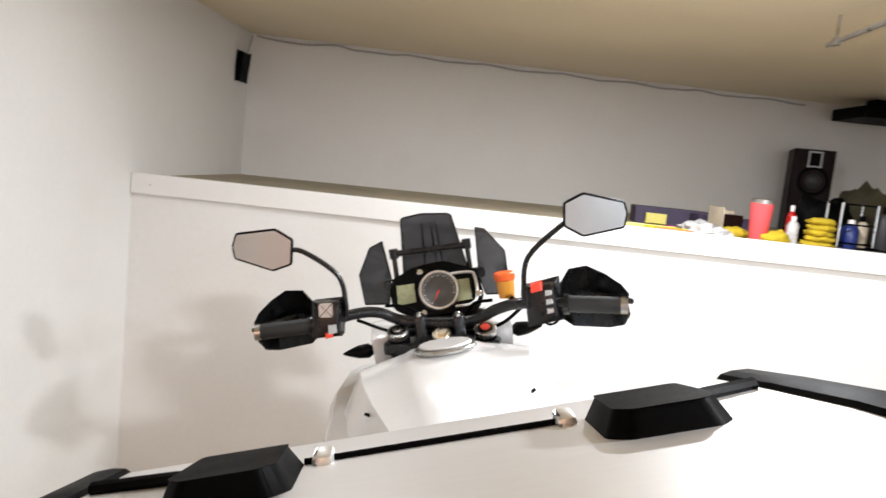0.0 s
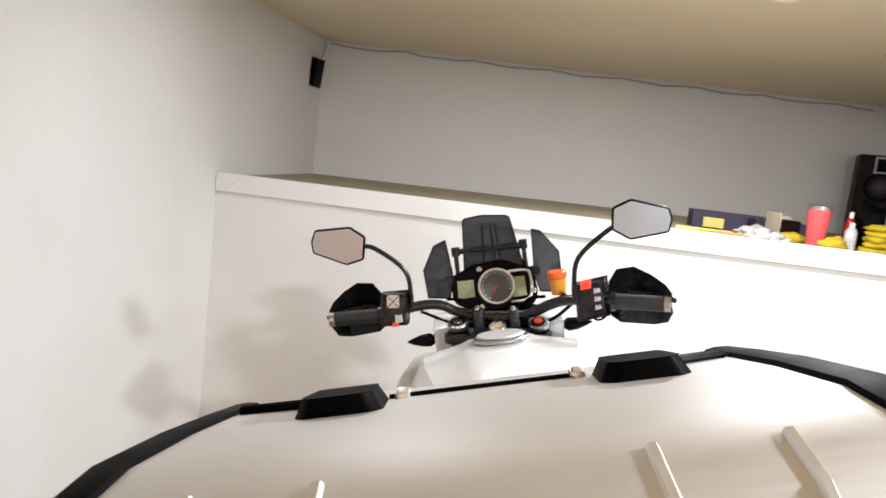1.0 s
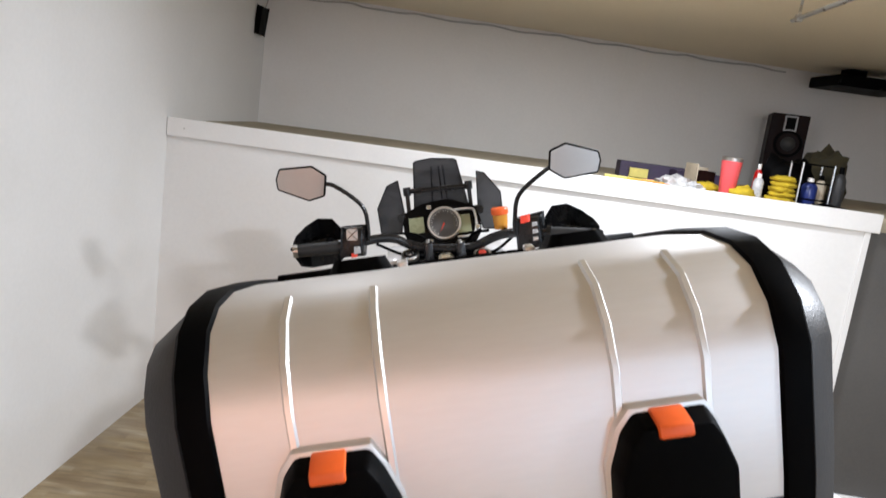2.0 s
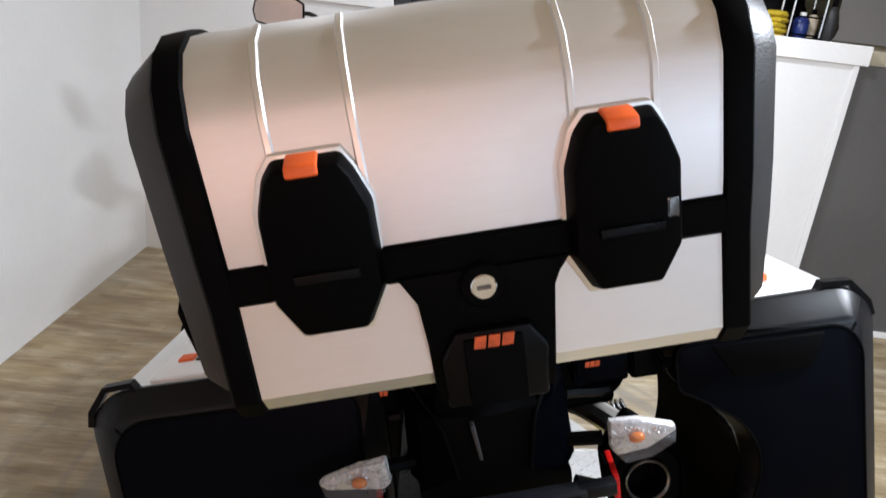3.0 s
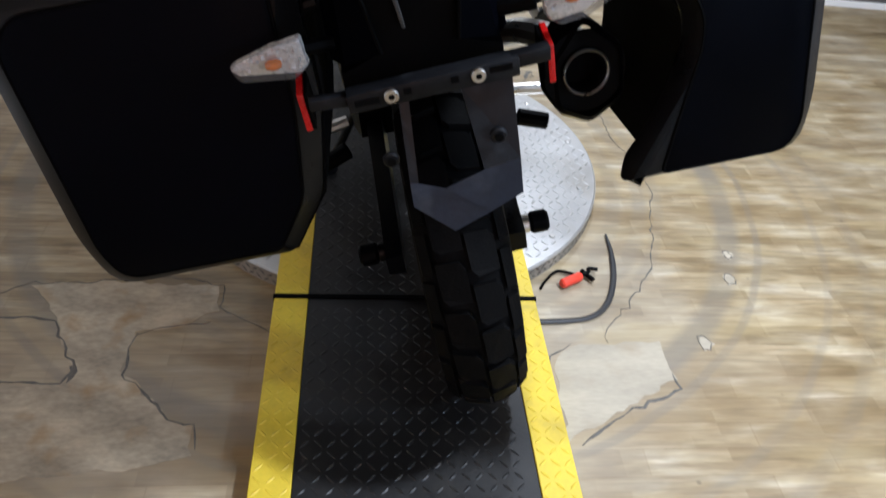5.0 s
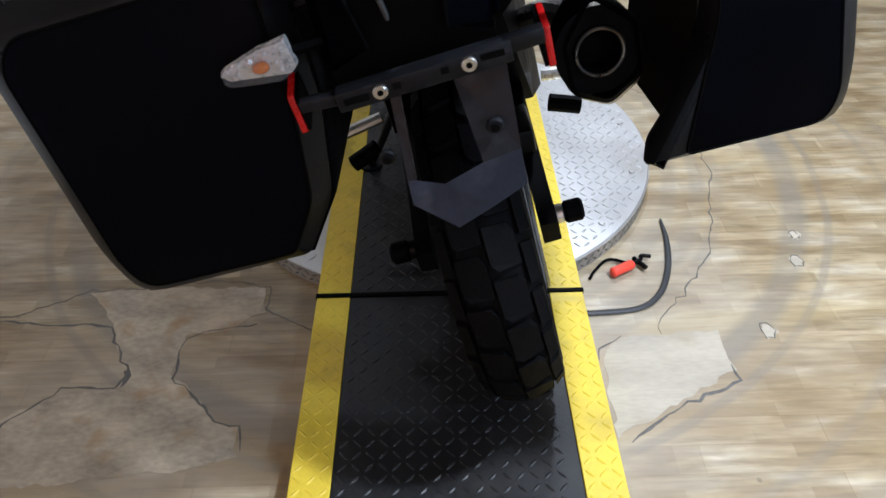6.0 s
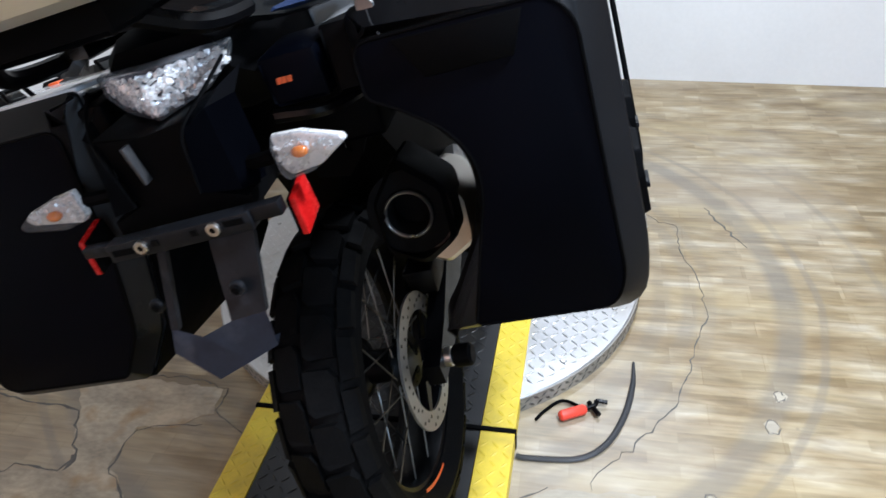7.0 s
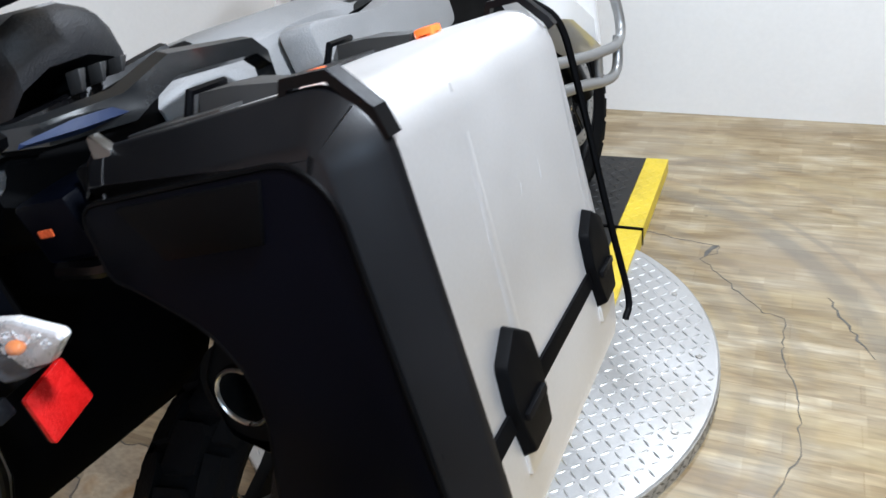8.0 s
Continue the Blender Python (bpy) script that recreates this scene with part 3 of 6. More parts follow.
patch([(1.06, -0.155), (1.11, -0.095), (1.325, -0.085), (1.328, -0.19), (1.19, -0.275), (1.05, -0.35)], "pale bare patch where the vinyl is torn away", 9, M_PALEPATCH)

for k, (x, y, r) in enumerate(((1.616, 0.23, 0.014), (1.585, 0.134, 0.019), (1.434, -0.087, 0.020))):
    ring = [(x + r * (0.7 if i % 2 else 1.0) * math.cos(i * 1.047), y + r * 1.2 * math.sin(i * 1.047)) for i in range(6)]
    patch(ring, "small pale chip worn in the vinyl", 20 + k, M_PALEPATCH)
    crack(ring + ring[:1], 0.0022, wander=0.003)


# ---- the motorcycle ----
# Its own frame: x to its right, y ahead, z up along its leaning middle plane, from the rear tyre's contact.
bike = thing("motorcycle", pose(0.8647, 0.0605, STRIP_Z + 0.002, 0, -14.0, 2.65), "white and black touring motorcycle with aluminium cases, on its side stand", "motorcycle")
STEM = Vector((0, 0.99, 1.08))
RAKE = radians(25)
STEER = Matrix.Translation(STEM) @ Matrix.Rotation(radians(-10), 4, Vector((0, -math.sin(RAKE), math.cos(RAKE)))) @ Matrix.Translation(-STEM)


def steered(bm):
    bmesh.ops.transform(bm, matrix=STEER, verts=bm.verts)
    return bm


def bp(name, bm, mat, parent=None, label="", smooth=35):
    return part(name, bm, mat, parent or bike, label, smooth)


def emblem(parent, x, y, z, w, h, turn=None, axis_y=True):
    """The maker's mark as three plain slanted orange bars."""
    bm = bmesh.new()
    m = Matrix.Translation((x, y, z)) @ (turn or Matrix())
    for k in range(3):
        u = (k - 1) * w * 0.35
        prism(bm, [(u - w * 0.16, -h / 2), (u + w * 0.13, -h / 2), (u + w * 0.19, h / 2), (u - w * 0.10, h / 2)], "y", -0.0008, 0.0008, m=m)
    bp("emblem", bm, M_ORANGEPRINT, parent, "small orange maker's mark as slanted bars", None)


# top case
RX0 = 0.197          # half width of the aluminium shell
PROFILE = [(-0.255, 1.085), (-0.628, 1.068), (-0.651, 1.077), (-0.6635, 1.094), (-0.660, 1.175), (-0.660, 1.225), (-0.648, 1.316), (-0.632, 1.345), (-0.606, 1.367), (-0.572, 1.3775), (-0.52, 1.3775), (-0.43, 1.363), (-0.35, 1.347), (-0.280, 1.332), (-0.258, 1.314), (-0.250, 1.24)]


def rounded(pts, r, steps=4):
    """A polygon with its corners rounded; r one radius or one for each corner."""
    out = []
    for i, p in enumerate(pts):
        q = Vector(p)
        a, b = (Vector(pts[i - 1]) - q), (Vector(pts[(i + 1) % len(pts)]) - q)
        rad = r[i] if isinstance(r, (list, tuple)) else r
        rad = min(rad, a.length * 0.49, b.length * 0.49)
        if rad <= 0:
            out.append(tuple(q))
            continue
        a, b = q + a.normalized() * rad, q + b.normalized() * rad
        for s in range(steps + 1):
            t = s / steps
            out.append(tuple((1 - t) ** 2 * a + 2 * t * (1 - t) * q + t * t * b))
    return out


def grown(pts, d):
    """The outline pushed outwards by d."""
    turn = 1 if sum(p[0] * q[1] - q[0] * p[1] for p, q in zip(pts, pts[1:] + pts[:1])) > 0 else -1
    out = []
    for i, p in enumerate(pts):
        a, b = Vector(pts[i - 1]), Vector(pts[(i + 1) % len(pts)])
        t = (b - a).normalized()
        nrm = Vector((t.y, -t.x)) * turn
        out.append((p[0] + nrm.x * d, p[1] + nrm.y * d))
    return out


def widen(bm):
    """The lid grows a little wider towards its top."""
    for v in bm.verts:
        v.co.x *= 1 + 0.045 * min(1.0, max(0.0, (v.co.z - 1.20) / 0.16))
    return bm


bm = bmesh.new()
prism(bm, PROFILE, "x", -RX0, RX0)
widen(bm)
top_case = bp("top_case", bm, M_ALU, None, "silver aluminium top case with black end caps and orange latch tabs", 30)


def end_cap(side):
    bm = bmesh.new()
    rings = []
    for x, d in ((RX0 - 0.004, 0.0), (RX0 - 0.002, 0.0032), (RX0 + 0.006, 0.0045), (RX0 + 0.017, 0.0040), (RX0 + 0.020, 0.0)):
        rings.append([(side * x, y, z) for y, z in grown(PROFILE, d)])
    loft(bm, rings)
    widen(bm)
    bp("end_cap", bm, M_PLASTIC, top_case, "thick black plastic corner band", 30)
    bm = bmesh.new()
    rings = []
    outline = PROFILE[:1] + [(-0.60, 1.066), (-0.632, 1.076), (-0.650, 1.100)] + PROFILE[4:]
    for x, d in ((RX0 + 0.015, -0.002), (RX0 + 0.023, -0.004), (RX0 + 0.048, -0.024), (RX0 + 0.063, -0.072), (RX0 + 0.065, -0.09)):
        rings.append([(side * x, y, z) for y, z in grown(outline, d)])
    loft(bm, rings)
    widen(bm)
    bp("side_panel", bm, M_SIDEGREY, top_case, "dark grey tapered side panel", 25)
    bm = bmesh.new()
    ring = grown(PROFILE, -0.018)
    tube(bm, [(side * (RX0 + 0.040), ring[4][0] + 0.004, 1.203), (side * (RX0 + 0.059), -0.57, 1.203), (side * (RX0 + 0.060), -0.42, 1.203)], 0.0025, 6)
    bp("seam", bm, M_PLASTIC, top_case)


end_cap(1)
end_cap(-1)


def strip_over(lo, hi, off, start, end):
    """A narrow raised strip laid over the shell from one profile point to another, following its curve."""
    bm = bmesh.new()
    line = [Vector(p) for p in PROFILE[start:end]]
    outer = [Vector(p) for p in grown(PROFILE, off)[start:end]]
    inner = [Vector(p) for p in grown(PROFILE, -0.001)[start:end]]
    rings = [[(lo, i.x, i.y), (lo + 0.002, o.x, o.y), (hi - 0.002, o.x, o.y), (hi, i.x, i.y)] for i, o in zip(inner, outer)]
    return loft(bm, rings)


for s in (1, -1):
    for x in (0.079, 0.142):
        bp("rib", widen(strip_over(s * x - 0.0040, s * x + 0.0040, 0.0026, 5, 10)), M_ALUEDGE, top_case, "raised pressed rib")
bm = bmesh.new()
prism(bm, [(-0.6615, 1.177), (-0.664, 1.180), (-0.664, 1.206), (-0.6615, 1.209), (-0.64, 1.209), (-0.64, 1.177)], "x", -RX0 + 0.002, RX0 - 0.002)
bp("belt", bm, M_PLASTIC, top_case, "black belt seam between lid and base")
bm = bmesh.new()
prism(bm, [(-0.070, 1.182), (-0.052, 1.160), (-0.050, 1.068), (0.050, 1.068), (0.052, 1.160), (0.070, 1.182)], "y", -0.668, -0.60, 0.003)
bp("lock_panel", bm, M_PLASTIC, top_case, "black centre panel with the lock")
bm = bmesh.new()
disc(bm, at(-0.002, -0.668, 1.168, AY), 0.019, -0.004, 0.004, 28, 0.002)
bp("lock_surround", bm, M_PLASTIC, top_case)
bm = bmesh.new()
disc(bm, at(-0.002, -0.672, 1.168, AY), 0.0105, -0.003, 0.003, 24, 0.001)
bp("lock_barrel", bm, M_CHROME, top_case, "round chrome lock barrel")
# Keyhole drawn as a dark bar, shade rather than depth.
bm = bmesh.new()
box(bm, (-0.0075, -0.6765, 1.1668), (0.0035, -0.6745, 1.1694))
bp("keyhole", bm, M_CRACK, top_case)
bm = bmesh.new()
prism(bm, [(-0.043, 1.063), (0.043, 1.063), (0.046, 1.110), (0.032, 1.133), (-0.030, 1.133), (-0.044, 1.110)], "y", -0.668, -0.676, 0.0022, 0.94)
plate = bp("release_plate", bm, M_GLOSSBLACK, top_case, "raised black release plate")
bm = bmesh.new()
box(bm, (-0.024, -0.6785, 1.066), (0.024, -0.6755, 1.126), 0.001)
bp("release_button", bm, M_PLASTIC, top_case)
emblem(top_case, 0.000, -0.6792, 1.1235, 0.032, 0.0105)


def case_latch(x):
    shape = [(-0.026, 1.290), (-0.036, 1.277), (-0.0445, 1.250), (-0.0455, 1.178), (-0.027, 1.145), (0.027, 1.145), (0.0445, 1.178), (0.0445, 1.250), (0.034, 1.277), (0.026, 1.290)]
    bm = bmesh.new()
    prism(bm, [(x - 0.001 + a * 1.035, 1.2175 + (b - 1.2175) * 1.022) for a, b in shape], "y", -0.650, -0.662, 0.0012)
    bp("latch_base", bm, M_ALUEDGE, top_case, "bright pressed edge round the latch", 30)
    bm = bmesh.new()
    prism(bm, [(x + a, b) for a, b in shape], "y", -0.655, -0.682, 0.003, 0.9)
    bp("latch", bm, M_PLASTIC, top_case, "black octagonal plastic latch", 30)
    bm = bmesh.new()
    box(bm, (x - 0.024, -0.6855, 1.196), (x + 0.026, -0.679, 1.204), 0.001)
    bp("latch_hinge", bm, M_GLOSSBLACK, top_case)
    bm = bmesh.new()
    prism(bm, [(-0.645, 1.2915), (-0.668, 1.2905), (-0.684, 1.2865), (-0.6862, 1.2780), (-0.682, 1.2765), (-0.645, 1.2765)], "x", x - 0.0145, x + 0.0095, 0.002)
    bp("latch_tab", bm, M_ORANGE, top_case, "orange plastic latch tab", 30)


case_latch(-0.119)
case_latch(0.113)
bm = bmesh.new()
box(bm, (0.141, -0.683, 1.204), (0.151, -0.676, 1.221), 0.002)
bp("latch_key_plate", bm, M_SPOKE, top_case, "small steel key plate on the latch")


def lid_hinge(x):
    s = 1 if x > 0 else -1
    m = at(x, -0.384, 1.3555, pose(0, 0, 0, -11.3, 0, 0))
    bm = bmesh.new()
    prism(bm, rounded([(-0.037, -0.030), (-0.026, -0.042), (0.026, -0.042), (0.037, -0.030), (0.033, 0.042), (-0.033, 0.042)], 0.004, 2), "z", -0.010, 0.012, 0.0015, 0.70, m=m)
    bp("lid_hinge", bm, M_PLASTIC, top_case, "black plastic hinge block", 25)
    bm = bmesh.new()
    tube(bm, [(x + s * 0.026, -0.365, 1.354), (x + s * 0.042, -0.350, 1.350), (s * 0.197, -0.338, 1.347)], 0.0045, 8)
    bp("hinge_arm", bm, M_PLASTIC, top_case)
    # Bright block drawn for a reflection of the rib end, not a fitting.
    bm = bmesh.new()
    box(bm, (x - s * 0.041 - 0.006, -0.362, 1.344), (x - s * 0.041 + 0.006, -0.343, 1.354), 0.003)
    bp("hinge_glint", bm, M_ALUEDGE, top_case, "small bright block standing for a reflection beside the hinge")


lid_hinge(-0.102)
lid_hinge(0.119)
bm = bmesh.new()
tube(bm, [(-0.072, -0.352, 1.3485), (0.082, -0.352, 1.3485)], 0.0024, 8)
bp("hinge_rod", bm, M_PLASTIC, top_case)
# the case sits slightly turned on its rack
top_case.matrix_basis = at(0, -0.5, 0) @ pose(0, 0, 0, 0, 0, 2.0) @ at(0, 0.5, 0)
# rack under the case
bm = bmesh.new()
box(bm, (-0.11, -0.56, 1.030), (0.11, -0.30, 1.062), 0.006)
rack = bp("luggage_rack", bm, M_PLASTIC, None, "black luggage rack plate under the top case")
for s in (1, -1):
    bm = bmesh.new()
    tube(bm, smooth_path([(s * 0.09, -0.50, 1.035), (s * 0.125, -0.44, 1.00), (s * 0.125, -0.30, 0.985), (s * 0.10, -0.10, 0.985)]), 0.011, 8)
    bp("rack_arm", bm, M_GLOSSBLACK, rack)


# side cases
FRONT_Y, REAR_Y = -0.046, -0.402
# right case: cut out round the silencer
RIGHT = rounded([(0.238, 0.957), (0.482, 0.957), (0.510, 0.926), (0.508, 0.62), (0.494, 0.547), (0.246, 0.547), (0.254, 0.582), (0.272, 0.604), (0.313, 0.668), (0.334, 0.735), (0.330, 0.775), (0.308, 0.812), (0.262, 0.862), (0.240, 0.90)], [0.02, 0.03, 0.03, 0.03, 0.035, 0.006, 0.01, 0.01, 0.03, 0.03, 0.03, 0.03, 0.03, 0.01])
RIGHT_BODY = rounded([(0.238, 0.957), (0.482, 0.957), (0.510, 0.926), (0.508, 0.62), (0.494, 0.547), (0.308, 0.547), (0.321, 0.605), (0.337, 0.665), (0.340, 0.72), (0.340, 0.765), (0.318, 0.800), (0.268, 0.858), (0.240, 0.90)], [0.02, 0.03, 0.03, 0.03, 0.035, 0.01, 0.02, 0.03, 0.03, 0.03, 0.03, 0.03, 0.01])
LEFT = rounded([(-0.13, 0.952), (-0.472, 0.953), (-0.504, 0.922), (-0.504, 0.62), (-0.484, 0.540), (-0.228, 0.540), (-0.168, 0.62), (-0.138, 0.75)], [0.01, 0.03, 0.03, 0.03, 0.035, 0.012, 0.02, 0.02])


def side_case(side, outline, y_shift, label, body_outline=None):
    pts = outline
    full = body_outline or outline
    body = bmesh.new()
    y0, y1 = REAR_Y + y_shift, FRONT_Y + y_shift
    depth = 0.044 if side > 0 else 0.037
    prism(body, full, "y", y0 - 0.010, y1 - 0.006)
    case = bp("side_case", body, M_ALU, None, label, 30)
    for ya, yb, name in ((y0 - 0.006, y0 - depth, "rear_cover"), (y1 - 0.010, y1 + 0.012, "front_cover")):
        bm = bmesh.new()
        d = 1 if yb > ya else -1
        rings = []
        tuck = 0.0 if name == "rear_cover" else 0.006
        for f, g in ((0.0, 0.0005 - tuck), (0.02, 0.003 - tuck), (0.22, 0.003 - tuck), (0.30, 0.001 - tuck), (0.92, -0.025 - tuck), (1.0, -0.030 - tuck)):
            edge = pts if name == "rear_cover" else full
            # the bevel is narrow round the inboard cut-out
            rings.append([((a + x) / 2 if 0 < x < 0.37 and z < 0.9 else a, ya + (yb - ya) * f, (b + z) / 2 if 0 < x < 0.37 and z < 0.9 else b) for (x, z), (a, b) in zip(edge, grown(edge, g))])
        loft(bm, rings)
        bp(name, bm, M_COVER, case, "dark grey moulded plastic cover", 35)
    return case


case_r = side_case(1, RIGHT, 0.0, "silver aluminium side case with black covers, cut out round the silencer", RIGHT_BODY)
case_l = side_case(-1, LEFT, 0.0, "white-topped aluminium side case with black covers")
# recessed dark panel on the right cover
inner = rounded([(0.247, 0.922), (0.457, 0.920), (0.479, 0.892), (0.478, 0.60), (0.461, 0.566), (0.295, 0.566), (0.316, 0.635), (0.346, 0.730), (0.348, 0.768), (0.327, 0.812), (0.270, 0.853), (0.247, 0.864)], [0.02, 0.025, 0.025, 0.02, 0.03, 0.006, 0.02, 0.03, 0.03, 0.03, 0.03, 0.01])
bm = bmesh.new()
prism(bm, inner, "y", REAR_Y - 0.0465, REAR_Y + 0.01, 0.002)
bp("cover_panel", bm, M_NAVY, case_r, "black inset cover panel with bluish reflected light in its colour", 30)
bm = bmesh.new()
tube(bm, [(x, REAR_Y - 0.045, z) for x, z in grown(inner, 0.002) + grown(inner, 0.002)[:1]], 0.0022, 6)
bp("cover_bead", bm, M_PLASTIC, case_r)
bm = bmesh.new()
prism(bm, [(0.290, 0.918), (0.432, 0.916), (0.414, 0.872), (0.318, 0.872)], "y", REAR_Y - 0.050, REAR_Y - 0.039, 0.002)
bp("grip_recess", bm, M_PLASTIC, case_r, "black grip recess")
innerl = rounded([(-0.160, 0.916), (-0.445, 0.918), (-0.473, 0.888), (-0.473, 0.61), (-0.456, 0.562), (-0.240, 0.560), (-0.190, 0.63), (-0.168, 0.75)], [0.02, 0.03, 0.03, 0.02, 0.03, 0.01, 0.02, 0.02])
bm = bmesh.new()
prism(bm, innerl, "y", REAR_Y - 0.0395, REAR_Y + 0.01, 0.002)
bp("cover_panel", bm, M_NAVY, case_l, "black inset cover panel with bluish reflected light in its colour", 30)
bm = bmesh.new()
tube(bm, [(x, REAR_Y - 0.038, z) for x, z in grown(innerl, 0.002) + grown(innerl, 0.002)[:1]], 0.0022, 6)
bp("cover_bead", bm, M_PLASTIC, case_l)
# heat shield lip inside the cut-out, its deep black standing for the shade there
bm = bmesh.new()
lip = [(0.304, 0.550), (0.317, 0.605), (0.332, 0.665), (0.336, 0.72), (0.335, 0.762), (0.313, 0.796), (0.263, 0.855), (0.238, 0.90)]
lip = [(p.x, p.y) for p in smooth_path([(a, b, 0) for a, b in lip], 4)]
rings = [[(x, REAR_Y - 0.004, z), (x - 0.004, REAR_Y - 0.004, z), (x - 0.005, REAR_Y + 0.345, z), (x - 0.001, REAR_Y + 0.345, z)] for x, z in lip]
loft(bm, rings)
bp("heat_shield", bm, M_SOOTSHADE, case_r, "curved black heat shield round the silencer, darkened for the shade there", 40)


# Added black block that shuts off the bright floor beside the case.
bm = bmesh.new()
box(bm, (0.198, REAR_Y - 0.002, 0.868), (0.243, FRONT_Y - 0.01, 0.950), 0.006)
bp("inner_panel", bm, M_PLASTIC, case_r, "black panel added on the inner side of the case")
# Added black sheet that keeps the case's bright inner face dark.
bm = bmesh.new()
skin = [(-0.127, 0.946), (-0.135, 0.75), (-0.165, 0.618), (-0.226, 0.5375), (-0.480, 0.5375)]
loft(bm, [[(x, REAR_Y - 0.004, z), (x + 0.003, REAR_Y - 0.004, z - 0.002), (x + 0.003, FRONT_Y, z - 0.002), (x, FRONT_Y, z)] for x, z in skin])
bp("inner_panel", bm, M_PLASTIC, case_l, "black panel added on the inner side of the case")


def outer_dressing(case, side, x_out):
    """Latches, belt, ribs and carrying loops on a side case."""
    s = side
    bm = bmesh.new()
    box(bm, (s * x_out - 0.0035, REAR_Y - 0.008, 0.664), (s * x_out + 0.0035, FRONT_Y - 0.008, 0.682), 0.001)
    bp("belt", bm, M_PLASTIC, case, "black belt seam")
    for y in (-0.345, -0.096):
        shape = rounded([(y - 0.030, 0.724), (y + 0.002, 0.744), (y + 0.032, 0.724), (y + 0.035, 0.688), (y + 0.025, 0.634), (y - 0.024, 0.634), (y - 0.034, 0.688)], 0.004, 2)
        bm = bmesh.new()
        prism(bm, [(y - 0.022, 0.652), (y + 0.038, 0.660), (y + 0.036, 0.634), (y + 0.022, 0.618), (y - 0.022, 0.618)], "x", s * (x_out - 0.004), s * (x_out + 0.003), 0.001)
        bp("latch_plate", bm, M_ALUEDGE, case, "bright pressed plate under the latch")
        bm = bmesh.new()
        prism(bm, shape, "x", s * (x_out - 0.004), s * (x_out + 0.011), 0.002, 0.9)
        bp("latch", bm, M_PLASTIC, case, "black plastic latch", 30)
        bm = bmesh.new()
        box(bm, (s * (x_out + 0.009) - 0.004, y - 0.022, 0.670), (s * (x_out + 0.009) + 0.006, y + 0.022, 0.677), 0.001)
        bp("latch_hinge", bm, M_GLOSSBLACK, case)
    for y in (-0.310, -0.062):
        bm = bmesh.new()
        rings = [[(s * (x - 0.001), y + lean - w, z), (s * (x + h), y + lean - w * 0.5, z), (s * (x + h), y + lean + w * 0.5, z), (s * (x - 0.001), y + lean + w, z)] for x, z, w, h, lean in ((x_out - 0.001, 0.928, 0.003, 0.000, 0.007), (x_out + 0.0005, 0.90, 0.010, 0.0012, 0.005), (x_out, 0.80, 0.012, 0.0022, -0.003), (x_out - 0.0005, 0.70, 0.012, 0.0024, -0.011))]
        loft(bm, rings)
        bp("rib", bm, M_ALU, case, "raised pressed rib", 60)
    top = 0.957 if s > 0 else 0.953
    for y, dy in ((REAR_Y - 0.008, 1), (FRONT_Y + 0.002, -1)):
        outer = [(x_out - 0.066, top - 0.008), (x_out - 0.058, top + 0.009), (x_out - 0.024, top + 0.007), (x_out - 0.001, top - 0.021), (x_out + 0.003, top - (0.040 if dy > 0 else 0.030))]
        bm = bmesh.new()
        rings = []
        for k, (px, pz) in enumerate(outer):
            q, r = outer[max(k - 1, 0)], outer[min(k + 1, len(outer) - 1)]
            d = Vector((r[0] - q[0], r[1] - q[1])).normalized() * 0.0040
            w = 0.008 if dy > 0 else 0.006
            rings.append([(s * (px + d.y), y - w, pz - d.x), (s * (px - d.y), y - w, pz + d.x), (s * (px - d.y), y + w, pz + d.x), (s * (px + d.y), y + w, pz - d.x)])
        loft(bm, rings)
        bp("carry_loop", bm, M_GLOSSBLACK, case, "angular black carrying loop", 20)
        bm = bmesh.new()
        yy = -0.325 if dy > 0 else -0.112
        rings = [[(s * (x_out - g), yy - w, top - 0.002), (s * (x_out - g), yy - w * 0.7, top + h), (s * (x_out - g), yy + w * 0.7, top + h), (s * (x_out - g), yy + w, top - 0.002)] for g, w, h in ((0.214, 0.018, 0.008), (0.200, 0.029, 0.018), (0.165, 0.028, 0.016), (0.118, 0.018, 0.007))]
        loft(bm, rings)
        bp("lid_clasp", bm, M_CLASP, case, "grey angular lid clasp", 20)
        bm = bmesh.new()
        tube(bm, [(s * (x_out - 0.220), yy - 0.024, top - 0.002), (s * (x_out - 0.208), yy - 0.021, top + 0.021), (s * (x_out - 0.208), yy + 0.021, top + 0.021), (s * (x_out - 0.220), yy + 0.024, top - 0.002)], 0.004, 6)
        bp("clasp_loop", bm, M_GLOSSBLACK, case, "black wire loop of the clasp", 30)
        bm = bmesh.new()
        box(bm, (s * (x_out - 0.103) - 0.011, yy - 0.012, top - 0.001), (s * (x_out - 0.103) + 0.011, yy + 0.012, top + 0.009), 0.003)
        bp("clasp_tab", bm, M_ORANGE, case, "orange clasp tab", 30)


outer_dressing(case_r, 1, 0.508)
outer_dressing(case_l, -1, 0.504)
bm = bmesh.new()
tube(bm, smooth_path([(0.490, -0.030, 0.957), (0.513, -0.026, 0.925), (0.516, -0.026, 0.85), (0.517, -0.034, 0.70), (0.517, -0.034, 0.605), (0.512, -0.050, 0.583)]), 0.0042, 8)
bp("edge_rod", bm, M_PLASTIC, case_r, "thin black edge rod")
bm = bmesh.new()
prism(bm, [(0.256, 0.953), (0.258, 0.970), (0.263, 0.972), (0.278, 0.957), (0.276, 0.950)], "y", REAR_Y - 0.022, REAR_Y - 0.012, 0.0015)
bp("cover_corner", bm, M_SPOKE, case_r, "pale grey folded corner of the cover", 20)
bm = bmesh.new()
